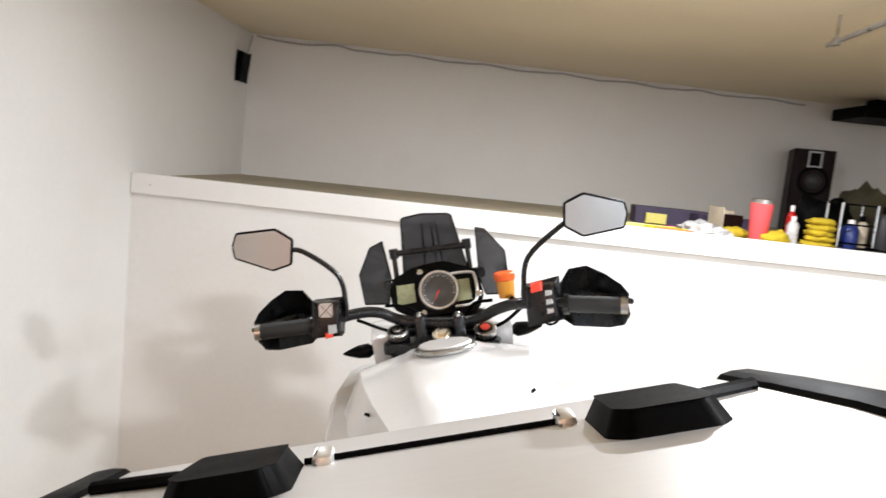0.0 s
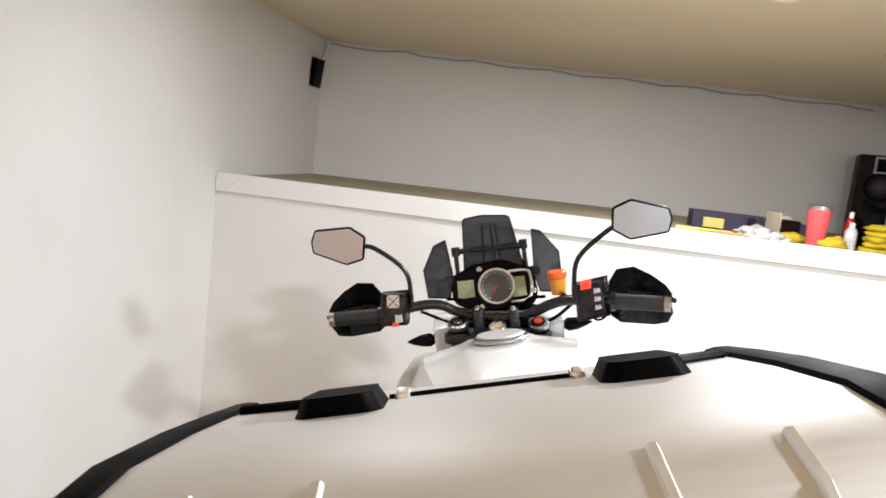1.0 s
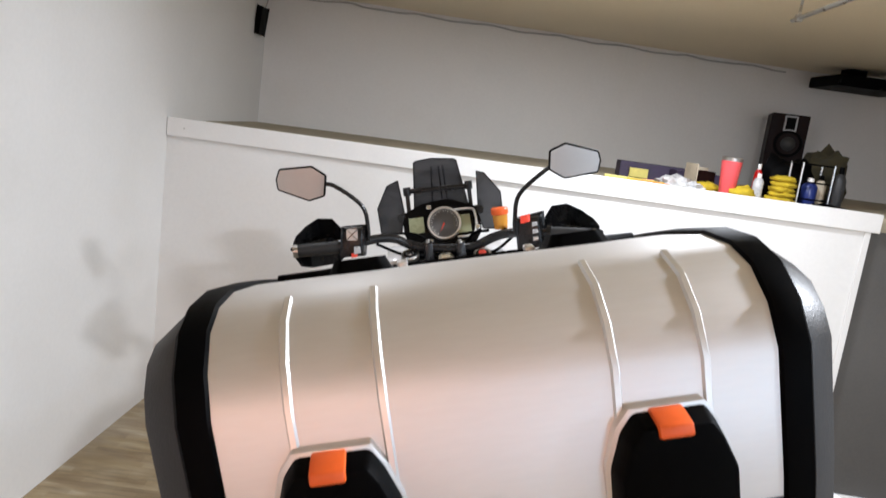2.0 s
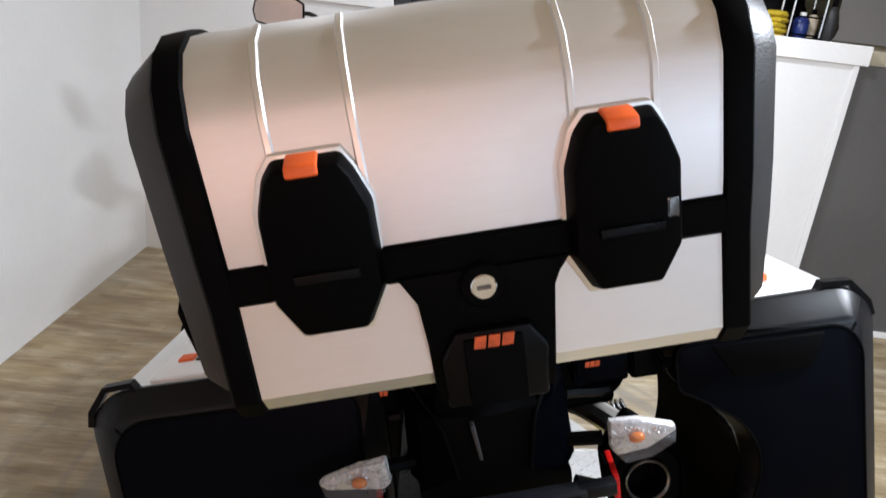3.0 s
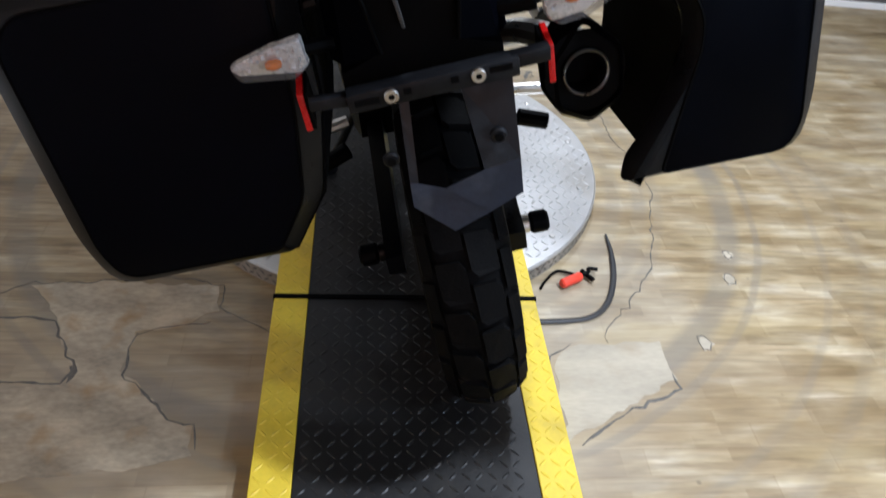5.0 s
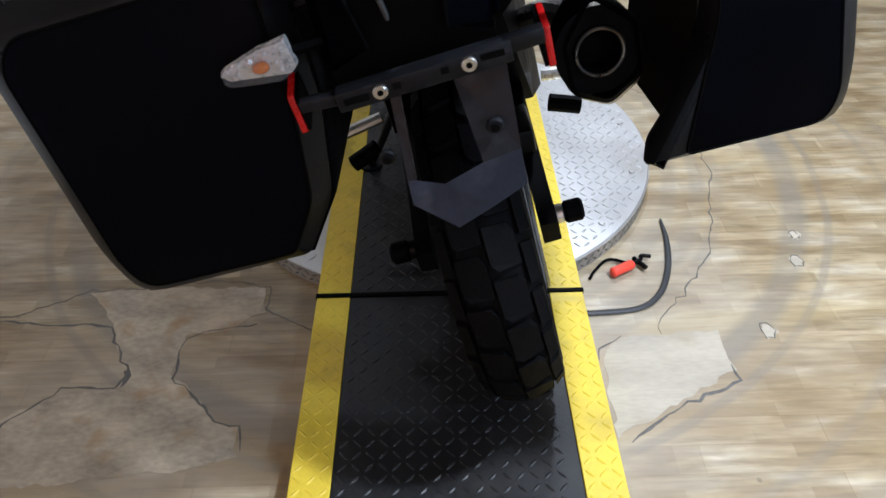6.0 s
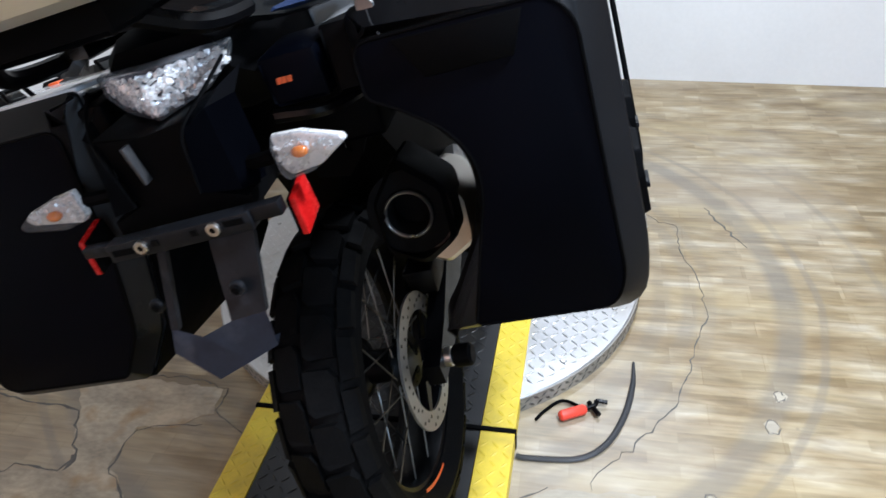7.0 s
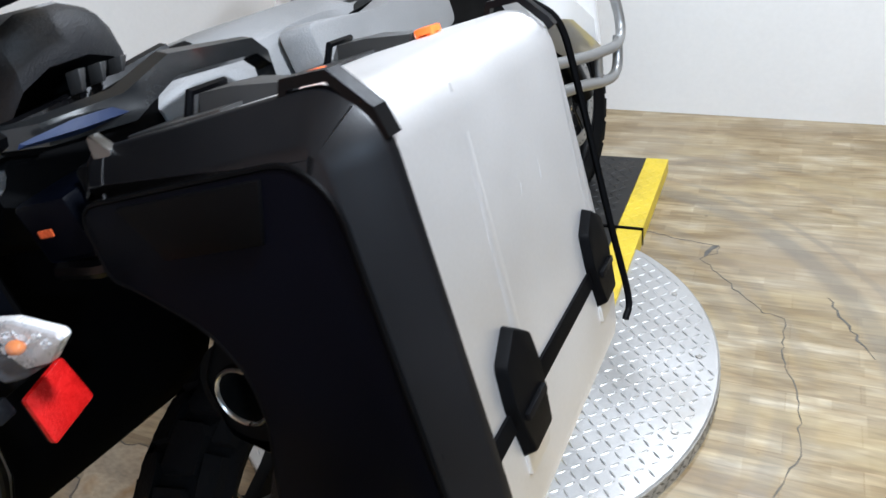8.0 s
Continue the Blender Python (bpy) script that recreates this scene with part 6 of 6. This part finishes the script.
for x0, x1, z0, z1 in ((-0.103, -0.056, -0.018, 0.034), (0.040, 0.092, -0.030, 0.028)):
    bm = bmesh.new()
    box(bm, (x0, -0.0025, z0), (x1, 0.004, z1), 0.002, tilt)
    bp("display", bm, M_LCD, dash, "grey-green unlit display")
bm = bmesh.new()
lathe(bm, [(0.046, -0.002), (0.047, -0.009), (0.0525, -0.009), (0.056, 0.002), (0.048, 0.003)], tilt @ at(0.008, 0, 0.006, AY), 44, closed=True)
bp("dial_bezel", bm, M_ALUEDGE, dash, "silver dial ring", 50)
bm = bmesh.new()
tube(bm, [tilt @ Vector(p) for p in smooth_path([(0.045, -0.002, 0.046), (0.095, -0.002, 0.044), (0.108, -0.002, 0.03), (0.107, -0.002, -0.02), (0.090, -0.002, -0.042), (0.045, -0.002, -0.044)], 4)], 0.0042, 8)
bp("display_bezel", bm, M_ALUEDGE, dash, "silver display surround", 50)
bm = bmesh.new()
disc(bm, tilt @ at(0.008, -0.001, 0.006, AY), 0.0465, -0.002, 0.003, 40)
bp("dial_face", bm, M_DIAL, dash, "grey dial face", None)
bm = bmesh.new()
for k in range(25):
    a = radians(235 - k * 10.5)
    r0 = 0.037 if k % 2 == 0 else 0.040
    ca, sa = math.cos(a), math.sin(a)
    q = tilt @ at(0.008, -0.0035, 0.006)
    w = 0.0009
    prism(bm, [(r0 * ca - w * sa, r0 * sa + w * ca), (0.044 * ca - w * sa, 0.044 * sa + w * ca), (0.044 * ca + w * sa, 0.044 * sa - w * ca), (r0 * ca + w * sa, r0 * sa - w * ca)], "y", -0.0003, 0.0003, m=q)
bp("dial_ticks", bm, M_TRIM, dash, "white dial graduations", None)
bm = bmesh.new()
prism(bm, [(-0.002, 0.002), (0.002, -0.002), (-0.017, -0.030)], "y", -0.0015, -0.0005, m=tilt @ at(0.008, -0.004, 0.006))
bp("needle", bm, M_REDPAINT, dash, "red needle", None)
for x, z in ((-0.036, 0.062), (-0.040, -0.050), (0.112, -0.018)):
    bm = bmesh.new()
    disc(bm, tilt @ at(x, -0.002, z, AY), 0.0085, -0.006, 0.004, 16, 0.002)
    bp("panel_screw", bm, M_CHROME, dash, "bright screw", 40)
# accessory bracket above it
for s in (1, -1):
    bm = bmesh.new()
    tube(bm, [(s * 0.118, 1.175, 1.192), (s * 0.100, 1.185, 1.205), (s * 0.099, 1.19, 1.283)], 0.007, 8)
    tube(bm, [(s * 0.128, 1.165, 1.195), (s * 0.112, 1.185, 1.195)], 0.014, 10)
    tube(bm, [(s * 0.099, 1.19, 1.262), (s * 0.099, 1.19, 1.288)], 0.0125, 10)
    bp("bracket_post", bm, M_COCKPIT, None, "black accessory bracket post", 40)
bm = bmesh.new()
tube(bm, [(-0.092, 1.188, 1.275), (0.092, 1.188, 1.272)], 0.0085, 12)
bp("accessory_bar", bm, M_COCKPIT, None, "black accessory bar across the screen", 50)


def pane(name, outline, y0, lean, bow, label, parent=None):
    """A thin plastic sheet, bowed about the middle and leaning back."""
    bm = bmesh.new()
    cx = sum(p[0] for p in outline) / len(outline)
    zmin = min(p[1] for p in outline)
    k = len(outline)
    front = [bm.verts.new((a, y0 - (b - zmin) * lean - bow * (a - cx) ** 2, b)) for a, b in outline]
    back = [bm.verts.new((a, y0 + 0.0035 - (b - zmin) * lean - bow * (a - cx) ** 2, b)) for a, b in outline]
    mid_f = bm.verts.new((cx, y0 - (1.28 - zmin) * lean, 1.28))
    mid_b = bm.verts.new((cx, y0 + 0.0035 - (1.28 - zmin) * lean, 1.28))
    for i in range(k):
        j = (i + 1) % k
        bm.faces.new((front[i], front[j], mid_f))
        bm.faces.new((back[j], back[i], mid_b))
        bm.faces.new((front[i], back[i], back[j], front[j]))
    return bp(name, bm, M_SMOKE, parent, label, 30)


SCREEN = [(-0.084, 1.20), (-0.068, 1.363), (-0.060, 1.367), (-0.011, 1.371), (0.060, 1.362), (0.068, 1.356), (0.098, 1.19)]
screen = pane("windscreen", SCREEN, 1.27, 0.35, 1.0, "smoked windscreen with black edging")
bm = bmesh.new()
for (a, b), (c, d) in zip(SCREEN, SCREEN[1:]):
    pts = [(a, 1.269 - (b - 1.19) * 0.35 - (a - 0.0) ** 2, b), (c, 1.269 - (d - 1.19) * 0.35 - (c - 0.0) ** 2, d)]
    tube(bm, pts, 0.0022, 5)
bp("screen_edge", bm, M_GLOSSBLACK, screen)
for x in (-0.022, 0.012, 0.030):
    bm = bmesh.new()
    tube(bm, [(x, 1.262, 1.21), (x * 0.7 + 0.002, 1.218, 1.345)], 0.003, 5)
    bp("screen_ridge", bm, M_GLOSSBLACK, screen)
SIDE_L = [(-0.133, 1.135), (-0.198, 1.144), (-0.199, 1.231), (-0.159, 1.302), (-0.124, 1.315), (-0.116, 1.210)]
SIDE_R = [(0.135, 1.125), (0.200, 1.117), (0.200, 1.180), (0.198, 1.243), (0.150, 1.310), (0.126, 1.318), (0.122, 1.175)]
for o in (SIDE_L, SIDE_R):
    side = pane("wind_deflector", o, 1.22, 0.3, 0.5, "smoked side wind deflector with black edging")
    bm = bmesh.new()
    cx = sum(p[0] for p in o) / len(o)
    zm = min(p[1] for p in o)
    for (a, b), (c, d) in zip(o, o[1:] + o[:1]):
        tube(bm, [(a, 1.219 - (b - zm) * 0.3 - 0.5 * (a - cx) ** 2, b), (c, 1.219 - (d - zm) * 0.3 - 0.5 * (c - cx) ** 2, d)], 0.002, 5)
    bp("deflector_edge", bm, M_GLOSSBLACK, side)
# looms round the yoke
for pts in ([(-0.20, 0.99, 1.15), (-0.12, 1.03, 1.10), (-0.02, 1.05, 1.08)], [(0.20, 0.89, 1.15), (0.14, 0.98, 1.09), (0.05, 1.04, 1.07)], [(-0.13, 1.02, 1.17), (-0.08, 1.02, 1.16), (-0.03, 1.02, 1.125)], [(0.13, 0.95, 1.16), (0.09, 0.99, 1.15), (0.06, 1.03, 1.11)]):
    bm = bmesh.new()
    tube(bm, smooth_path(pts), 0.0045, 6)
    bp("cable", bm, M_PLASTIC, None, "", 50)


# ---- ceiling fittings ----
def downlight(x, y, glow):
    root = thing("downlight", at(x, y, CEIL), "small round ceiling downlight with a cream trim ring, in a set largely added out of view", "ceiling light", "ceiling downlights")
    bm = bmesh.new()
    lathe(bm, [(0.038, -0.004), (0.042, -0.016), (0.050, -0.014), (0.068, -0.005), (0.074, 0.0), (0.038, 0.0)], Matrix(), 36, closed=True)
    part("trim_ring", bm, M_CEIL, root, "cream trim ring", 40)
    bm = bmesh.new()
    lathe(bm, [(0.0, -0.012), (0.02, -0.011), (0.034, -0.007), (0.040, -0.001)], Matrix(), 28)
    part("lens", bm, glow, root, "frosted lamp lens", 60)


def glow_material(name, colour, strength):
    m = bpy.data.materials.new(name)
    m.use_nodes = True
    p = m.node_tree.nodes["Principled BSDF"]
    p.inputs["Base Color"].default_value = (0.8, 0.8, 0.78, 1)
    p.inputs["Emission Color"].default_value = (*colour, 1)
    p.inputs["Emission Strength"].default_value = strength
    return m


M_GLOW = glow_material("lit_lamp_lens", (1.0, 0.95, 0.88), 0.8)
# A fitting at every lamp, the added ones included.
for lx, ly, power, tint in LAMPS:
    downlight(lx, ly, M_GLOW)
rod = thing("ceiling_rod", Matrix(), "thin steel rod hung under the ceiling on a clamp", "rod")
bm = bmesh.new()
tube(bm, [(1.811, 1.945, 2.08), (1.765, 1.20, 2.08)], 0.009, 10)
part("bar", bm, M_STEEL, rod, "", 50)
for y in (1.88, 1.36):
    bm = bmesh.new()
    rod_x = 1.811 + (y - 1.945) * 0.062
    box(bm, (rod_x - 0.012, y - 0.012, 2.066), (rod_x + 0.012, y + 0.012, 2.094), 0.003)
    box(bm, (rod_x - 0.004, y - 0.004, 2.09), (rod_x + 0.004, y + 0.004, CEIL), 0.0)
    part("clamp", bm, M_STEEL, rod, "steel hanger clamp")

# cable tacked along the back wall under the ceiling
rng = random.Random(3)
pts = []
for k in range(44):
    x = -0.70 + k * 0.08
    pts.append((x, back_y(x) - 0.012, CEIL - 0.012 - 0.016 * abs(math.sin(k * 0.55)) - rng.uniform(0, 0.006)))
bm = bmesh.new()
tube(bm, smooth_path(pts, 3), 0.0055, 6)
tagged(part("wall_cable", bm, M_GREYPANEL, None, "", 50), "grey cable tacked along the top of the wall", "cable")
spk = thing("wall_speaker", pose(left_x(3.5) + 0.028, 3.50, 1.952, 0, 0, 0), "small black loudspeaker fixed to the wall", "speaker")
bm = bmesh.new()
box(bm, (-0.028, -0.07, -0.082), (0.004, 0.07, 0.082), 0.006, pose(0, 0, 0, 0, 4, 0))
part("cabinet", bm, M_PLASTIC, spk)
bm = bmesh.new()
tube(bm, smooth_path([(left_x(3.6) + 0.01, 3.58, 2.03), (left_x(3.6) + 0.012, 3.62, 2.09), (left_x(3.63) + 0.02, 3.635, 2.155)]), 0.004, 6)
tagged(part("speaker_cable", bm, M_GREYPANEL, None, "", 50), "thin cable from the small speaker to the ceiling", "cable")

# ---- things on the ledge ----
LZ = 1.338
M_CUP = material("coral_red_enamel", (0.80, 0.10, 0.11), 0.35, vary=0.06, scale=20, bump=0.03)
M_YELLOW = material("yellow_sponge_cloth", (0.50, 0.36, 0.010), 0.8, vary=0.25, scale=40, fine=200, bump=0.6)
M_PURPLE = material("purple_print_card", (0.045, 0.032, 0.070), 0.6, vary=0.4, scale=14, bump=0.1)
M_PALEYELLOW = material("pale_yellow_plastic", (0.72, 0.62, 0.16), 0.5, vary=0.15, scale=20, bump=0.1)
M_BAG = material("clear_plastic_bag", (0.55, 0.55, 0.55), 0.3, vary=0.3, scale=30, fine=90, bump=0.8)
M_CARD = material("pale_cardboard", (0.55, 0.47, 0.35), 0.8, vary=0.2, scale=12, bump=0.2)
M_WOODDARK = material("dark_red_wood_veneer", (0.010, 0.0036, 0.003), 0.45, vary=0.4, scale=8, fine=60, bump=0.1, stretch=(4, 4, 0.5), spec=0.08)
M_BLUE = material("blue_bottle_plastic", (0.015, 0.03, 0.17), 0.35, vary=0.15, scale=20, bump=0.05)
M_OLIVE = material("dark_olive_cloth", (0.025, 0.02, 0.006), 0.9, vary=0.5, scale=20, fine=120, bump=0.5)
M_PINK = material("magenta_plastic", (0.7, 0.05, 0.28), 0.5, vary=0.1, scale=20, bump=0.05)

cup = thing("tumbler", at(1.862, 2.40, LZ), "coral red steel tumbler with a clear lid", "cup")
bm = bmesh.new()
lathe(bm, [(0, 0.0), (0.034, 0.0), (0.036, 0.004), (0.0475, 0.155), (0.048, 0.160), (0, 0.160)], Matrix(), 36)
part("body", bm, M_CUP, cup, "", 40)
bm = bmesh.new()
lathe(bm, [(0.0465, 0.158), (0.0485, 0.160), (0.0485, 0.176), (0.040, 0.180), (0, 0.178)], Matrix(), 36)
part("lid", bm, M_STEEL, cup, "steel rim and lid", 40)

loud = thing("loudspeaker", pose(2.735, 3.86, LZ, 0, 0, -18), "dark red wood-veneered loudspeaker standing on the ledge", "speaker")
bm = bmesh.new()
box(bm, (-0.115, -0.14, 0), (0.115, 0.14, 0.505), 0.004)
part("cabinet", bm, M_WOODDARK, loud)
bm = bmesh.new()
lathe(bm, [(0.088, 0.002), (0.084, -0.006), (0.074, -0.006), (0.068, 0.004), (0.035, 0.03), (0.030, 0.02), (0.0, 0.012)], at(0.012, -0.142, 0.315, AY), 40)
part("woofer", bm, M_PLASTIC, loud, "round black woofer", 50)
bm = bmesh.new()
lathe(bm, [(0.046, 0.010), (0.030, -0.002), (0.0, -0.008)], at(0.012, -0.150, 0.315, AY), 28)
part("dust_cap", bm, M_SIDEGREY, loud, "grey dust cap", 60)
for z in (0.445, 0.11):
    bm = bmesh.new()
    box(bm, (-0.035, -0.146, z - 0.05), (0.045, -0.138, z + 0.05), 0.004)
    frame_part = part("tweeter_frame", bm, M_GREYPANEL, loud, "pale square tweeter frame")
    bm = bmesh.new()
    box(bm, (-0.025, -0.148, z - 0.04), (0.035, -0.143, z + 0.04), 0.003)
    part("tweeter", bm, M_PLASTIC, loud)
box_r = thing("ceiling_projector", Matrix(), "flat black box hung under the ceiling", "projector")
bm = bmesh.new()
box(bm, (2.86, 3.55, 2.045), (3.35, 3.95, 2.115), 0.008)
part("housing", bm, M_PLASTIC, box_r)
bm = bmesh.new()
box(bm, (2.98, 3.7, 2.11), (3.10, 3.8, CEIL), 0.003)
part("mount", bm, M_PLASTIC, box_r)


def lump(name, x, y, w, d, h, mat, label, category, seed, rough=0.35, group=""):
    """A soft folded heap."""
    rng = random.Random(seed)
    bm = bmesh.new()
    bmesh.ops.create_icosphere(bm, subdivisions=3, radius=1.0)
    for v in bm.verts:
        k = 1 + rough * noise.noise(v.co * 2.2 + Vector((seed, 0, 0))) + rough * 0.6 * noise.noise(v.co * 5.5 + Vector((0, seed, 0)))
        v.co = Vector((v.co.x * w / 2 * k, v.co.y * d / 2 * k, max(0.0, (v.co.z * 0.62 + 0.38) * h * k)))
    ob = part(name, bm, mat, None, "", 60)
    ob.matrix_basis = at(x, y, LZ)
    return tagged(ob, label, category, group)


def boxed(name, x, y, w, d, h, mat, label, category, rz=0, z=0.0, bevel=0.003, group=""):
    bm = bmesh.new()
    box(bm, (-w / 2, -d / 2, 0), (w / 2, d / 2, h), bevel)
    ob = part(name, bm, mat)
    ob.matrix_basis = pose(x, y, LZ + z, 0, 0, rz)
    return tagged(ob, label, category, group)


def bottle(name, x, y, r, h, mat, cap, label):
    root = thing(name, at(x, y, LZ), label, "bottle")
    bm = bmesh.new()
    lathe(bm, [(0, 0), (r * 0.92, 0), (r, 0.006), (r, h * 0.68), (r * 0.75, h * 0.78), (r * 0.4, h * 0.84), (0, h * 0.84)], Matrix(), 24)
    part("body", bm, mat, root, "", 40)
    bm = bmesh.new()
    lathe(bm, [(r * 0.42, h * 0.82), (r * 0.42, h * 0.97), (r * 0.36, h), (0, h)], Matrix(), 16)
    part("cap", bm, cap, root, "", 40)


boxed("card_box", 1.63, 2.92, 0.36, 0.14, 0.085, M_PURPLE, "long purple printed card box", "box", -4)
boxed("card_box", 1.84, 2.80, 0.26, 0.10, 0.075, M_PURPLE, "purple printed card box behind the cloths", "box", 6)
boxed("label_card", 1.545, 2.84, 0.10, 0.012, 0.05, M_PALEYELLOW, "pale yellow card leaning on the purple box", "card", -4, 0.005)
boxed("stick", 1.40, 2.43, 0.24, 0.016, 0.02, M_PALEYELLOW, "pale yellow plastic stick", "stick", -9)
boxed("stick", 1.47, 2.40, 0.18, 0.014, 0.018, M_YELLOW, "thin yellow plastic stick", "stick", -5)
boxed("marker", 1.50, 2.46, 0.05, 0.018, 0.02, M_PINK, "short magenta marker pen", "marker", 20)
boxed("spatula", 1.50, 2.37, 0.16, 0.03, 0.014, M_ORANGE, "orange plastic spatula lying flat", "tool", -8)
lump("plastic_bag", 1.62, 2.44, 0.17, 0.13, 0.05, M_BAG, "crumpled clear plastic bag", "bag", 2, 0.5)
lump("plastic_bag", 1.70, 2.40, 0.10, 0.08, 0.035, M_BAG, "crumpled grey plastic wrapper", "bag", 6, 0.5)
lump("sponge_cloth", 1.92, 2.36, 0.12, 0.09, 0.05, M_YELLOW, "crumpled yellow sponge cloth", "cloth", 11, 0.25)
lump("sponge_cloth", 1.80, 2.50, 0.13, 0.10, 0.045, M_YELLOW, "yellow cloth behind the tumbler", "cloth", 14, 0.25)
for k in range(5):
    ob = lump("folded_cloth", 2.115 + 0.006 * (k % 2), 2.39, 0.145 - 0.008 * k, 0.12, 0.030, M_YELLOW, "yellow cloth in a loose stack", "cloth", 20 + k, 0.16, "stack of yellow cloths")
    ob.matrix_basis = pose(2.115 + 0.006 * (k % 2), 2.39, LZ + 0.024 * k, 0, 0, 25 * k)
root = thing("open_box", pose(1.79, 2.55, LZ, 0, 0, 8), "open pale cardboard box lying on its side", "box")
bm = bmesh.new()
box(bm, (-0.06, -0.05, 0), (-0.054, 0.08, 0.125), 0.001)
box(bm, (-0.053, 0.074, 0), (0.06, 0.08, 0.11), 0.001)
box(bm, (-0.053, -0.05, 0), (0.06, 0.073, 0.005), 0.001)
part("walls", bm, M_CARD, root)
bm = bmesh.new()
box(bm, (-0.045, -0.03, 0.006), (0.05, 0.065, 0.095), 0.004)
part("contents", bm, M_WOODDARK, root, "dark contents")
bottle("squeeze_tube", 2.005, 2.40, 0.024, 0.12, M_BAG, M_TRIM, "grey tube with a white cap")
bottle("spray_bottle", 2.030, 2.48, 0.020, 0.165, M_DARKRED, M_TRIM, "dark red bottle with a white cap")
bottle("blue_bottle", 2.265, 2.43, 0.036, 0.13, M_BLUE, M_TRIM, "blue plastic bottle standing in the rack")
bottle("spray_can", 2.375, 2.38, 0.028, 0.20, M_SIDEGREY, M_PLASTIC, "dark grey spray can with a black cap")
bottle("small_bottle", 2.33, 2.46, 0.026, 0.15, M_CARD, M_PLASTIC, "beige bottle with a black cap")
root = thing("wire_rack", at(2.26, 2.43, LZ), "small black metal rack holding bottles", "rack")
for x in (-0.075, 0.075):
    for y in (-0.06, 0.06):
        bm = bmesh.new()
        tube(bm, [(x, y, 0), (x, y, 0.20)], 0.005, 6)
        part("post", bm, M_STEEL, root)
for z in (0.03, 0.11, 0.195):
    bm = bmesh.new()
    for a, b in (((-0.075, -0.06), (0.075, -0.06)), ((0.075, -0.06), (0.075, 0.06)), ((0.075, 0.06), (-0.075, 0.06)), ((-0.075, 0.06), (-0.075, -0.06))):
        tube(bm, [(*a, z), (*b, z)], 0.004, 6)
    part("rail", bm, M_PLASTIC, root)
lump("dark_cloth", 2.24, 2.62, 0.28, 0.18, 0.22, M_PLASTIC, "black and red work glove heap", "gloves", 31, 0.3)
lump("work_glove", 2.43, 2.66, 0.24, 0.18, 0.29, M_OLIVE, "dark olive work glove", "gloves", 37, 0.32)
lump("black_cloth", 2.31, 2.31, 0.16, 0.06, 0.02, M_PLASTIC, "flat black cloth at the ledge edge", "cloth", 41, 0.4)

# ---- on the floor beside the turntable ----
valve = thing("air_tool", pose(1.165, 0.115, 0, 0, 0, 28) @ Matrix.Scale(0.85, 4), "red-handled air blow tool lying on the floor", "air tool")
bm = bmesh.new()
tube(bm, [(-0.055, 0, 0.016), (-0.05, 0, 0.016), (0.015, 0, 0.016), (0.022, 0, 0.016)], [0.010, 0.0145, 0.0145, 0.009], 12)
part("handle", bm, M_REDPAINT, valve, "red plastic handle", 40)
bm = bmesh.new()
tube(bm, smooth_path([(0.02, 0, 0.016), (0.05, 0.002, 0.018), (0.06, 0.012, 0.02), (0.085, 0.0, 0.016)]), 0.006, 8)
tube(bm, [(0.04, 0.02, 0.014), (0.045, -0.03, 0.014)], 0.007, 8)
part("nozzle", bm, M_GLOSSBLACK, valve, "dark metal nozzle", 40)
bm = bmesh.new()
tube(bm, smooth_path([(0.02, 0.005, 0.012), (-0.02, 0.055, 0.008), (-0.08, 0.04, 0.006), (-0.115, 0.02, 0.006)]), 0.0045, 8)
part("hose_tail", bm, M_PLASTIC, valve, "short black hose", 50)
bm = bmesh.new()
line = smooth_path([(1.292, 0.30, 0.012), (1.288, 0.22, 0.011), (1.266, 0.117, 0.011), (1.225, 0.03, 0.011), (1.165, -0.015, 0.011), (1.063, -0.026, 0.011), (1.037, -0.024, 0.011)], 6)
tube(bm, line, [0.003 + 0.0045 * min(1, k / 8) for k in range(len(line))], 8)
for v in bm.verts:
    v.co.z = v.co.z * 0.55 - 0.001
tagged(part("rubber_strip", bm, M_SIDEGREY, None, "", 50), "curved grey rubber strip lying on the floor", "rubber strip")
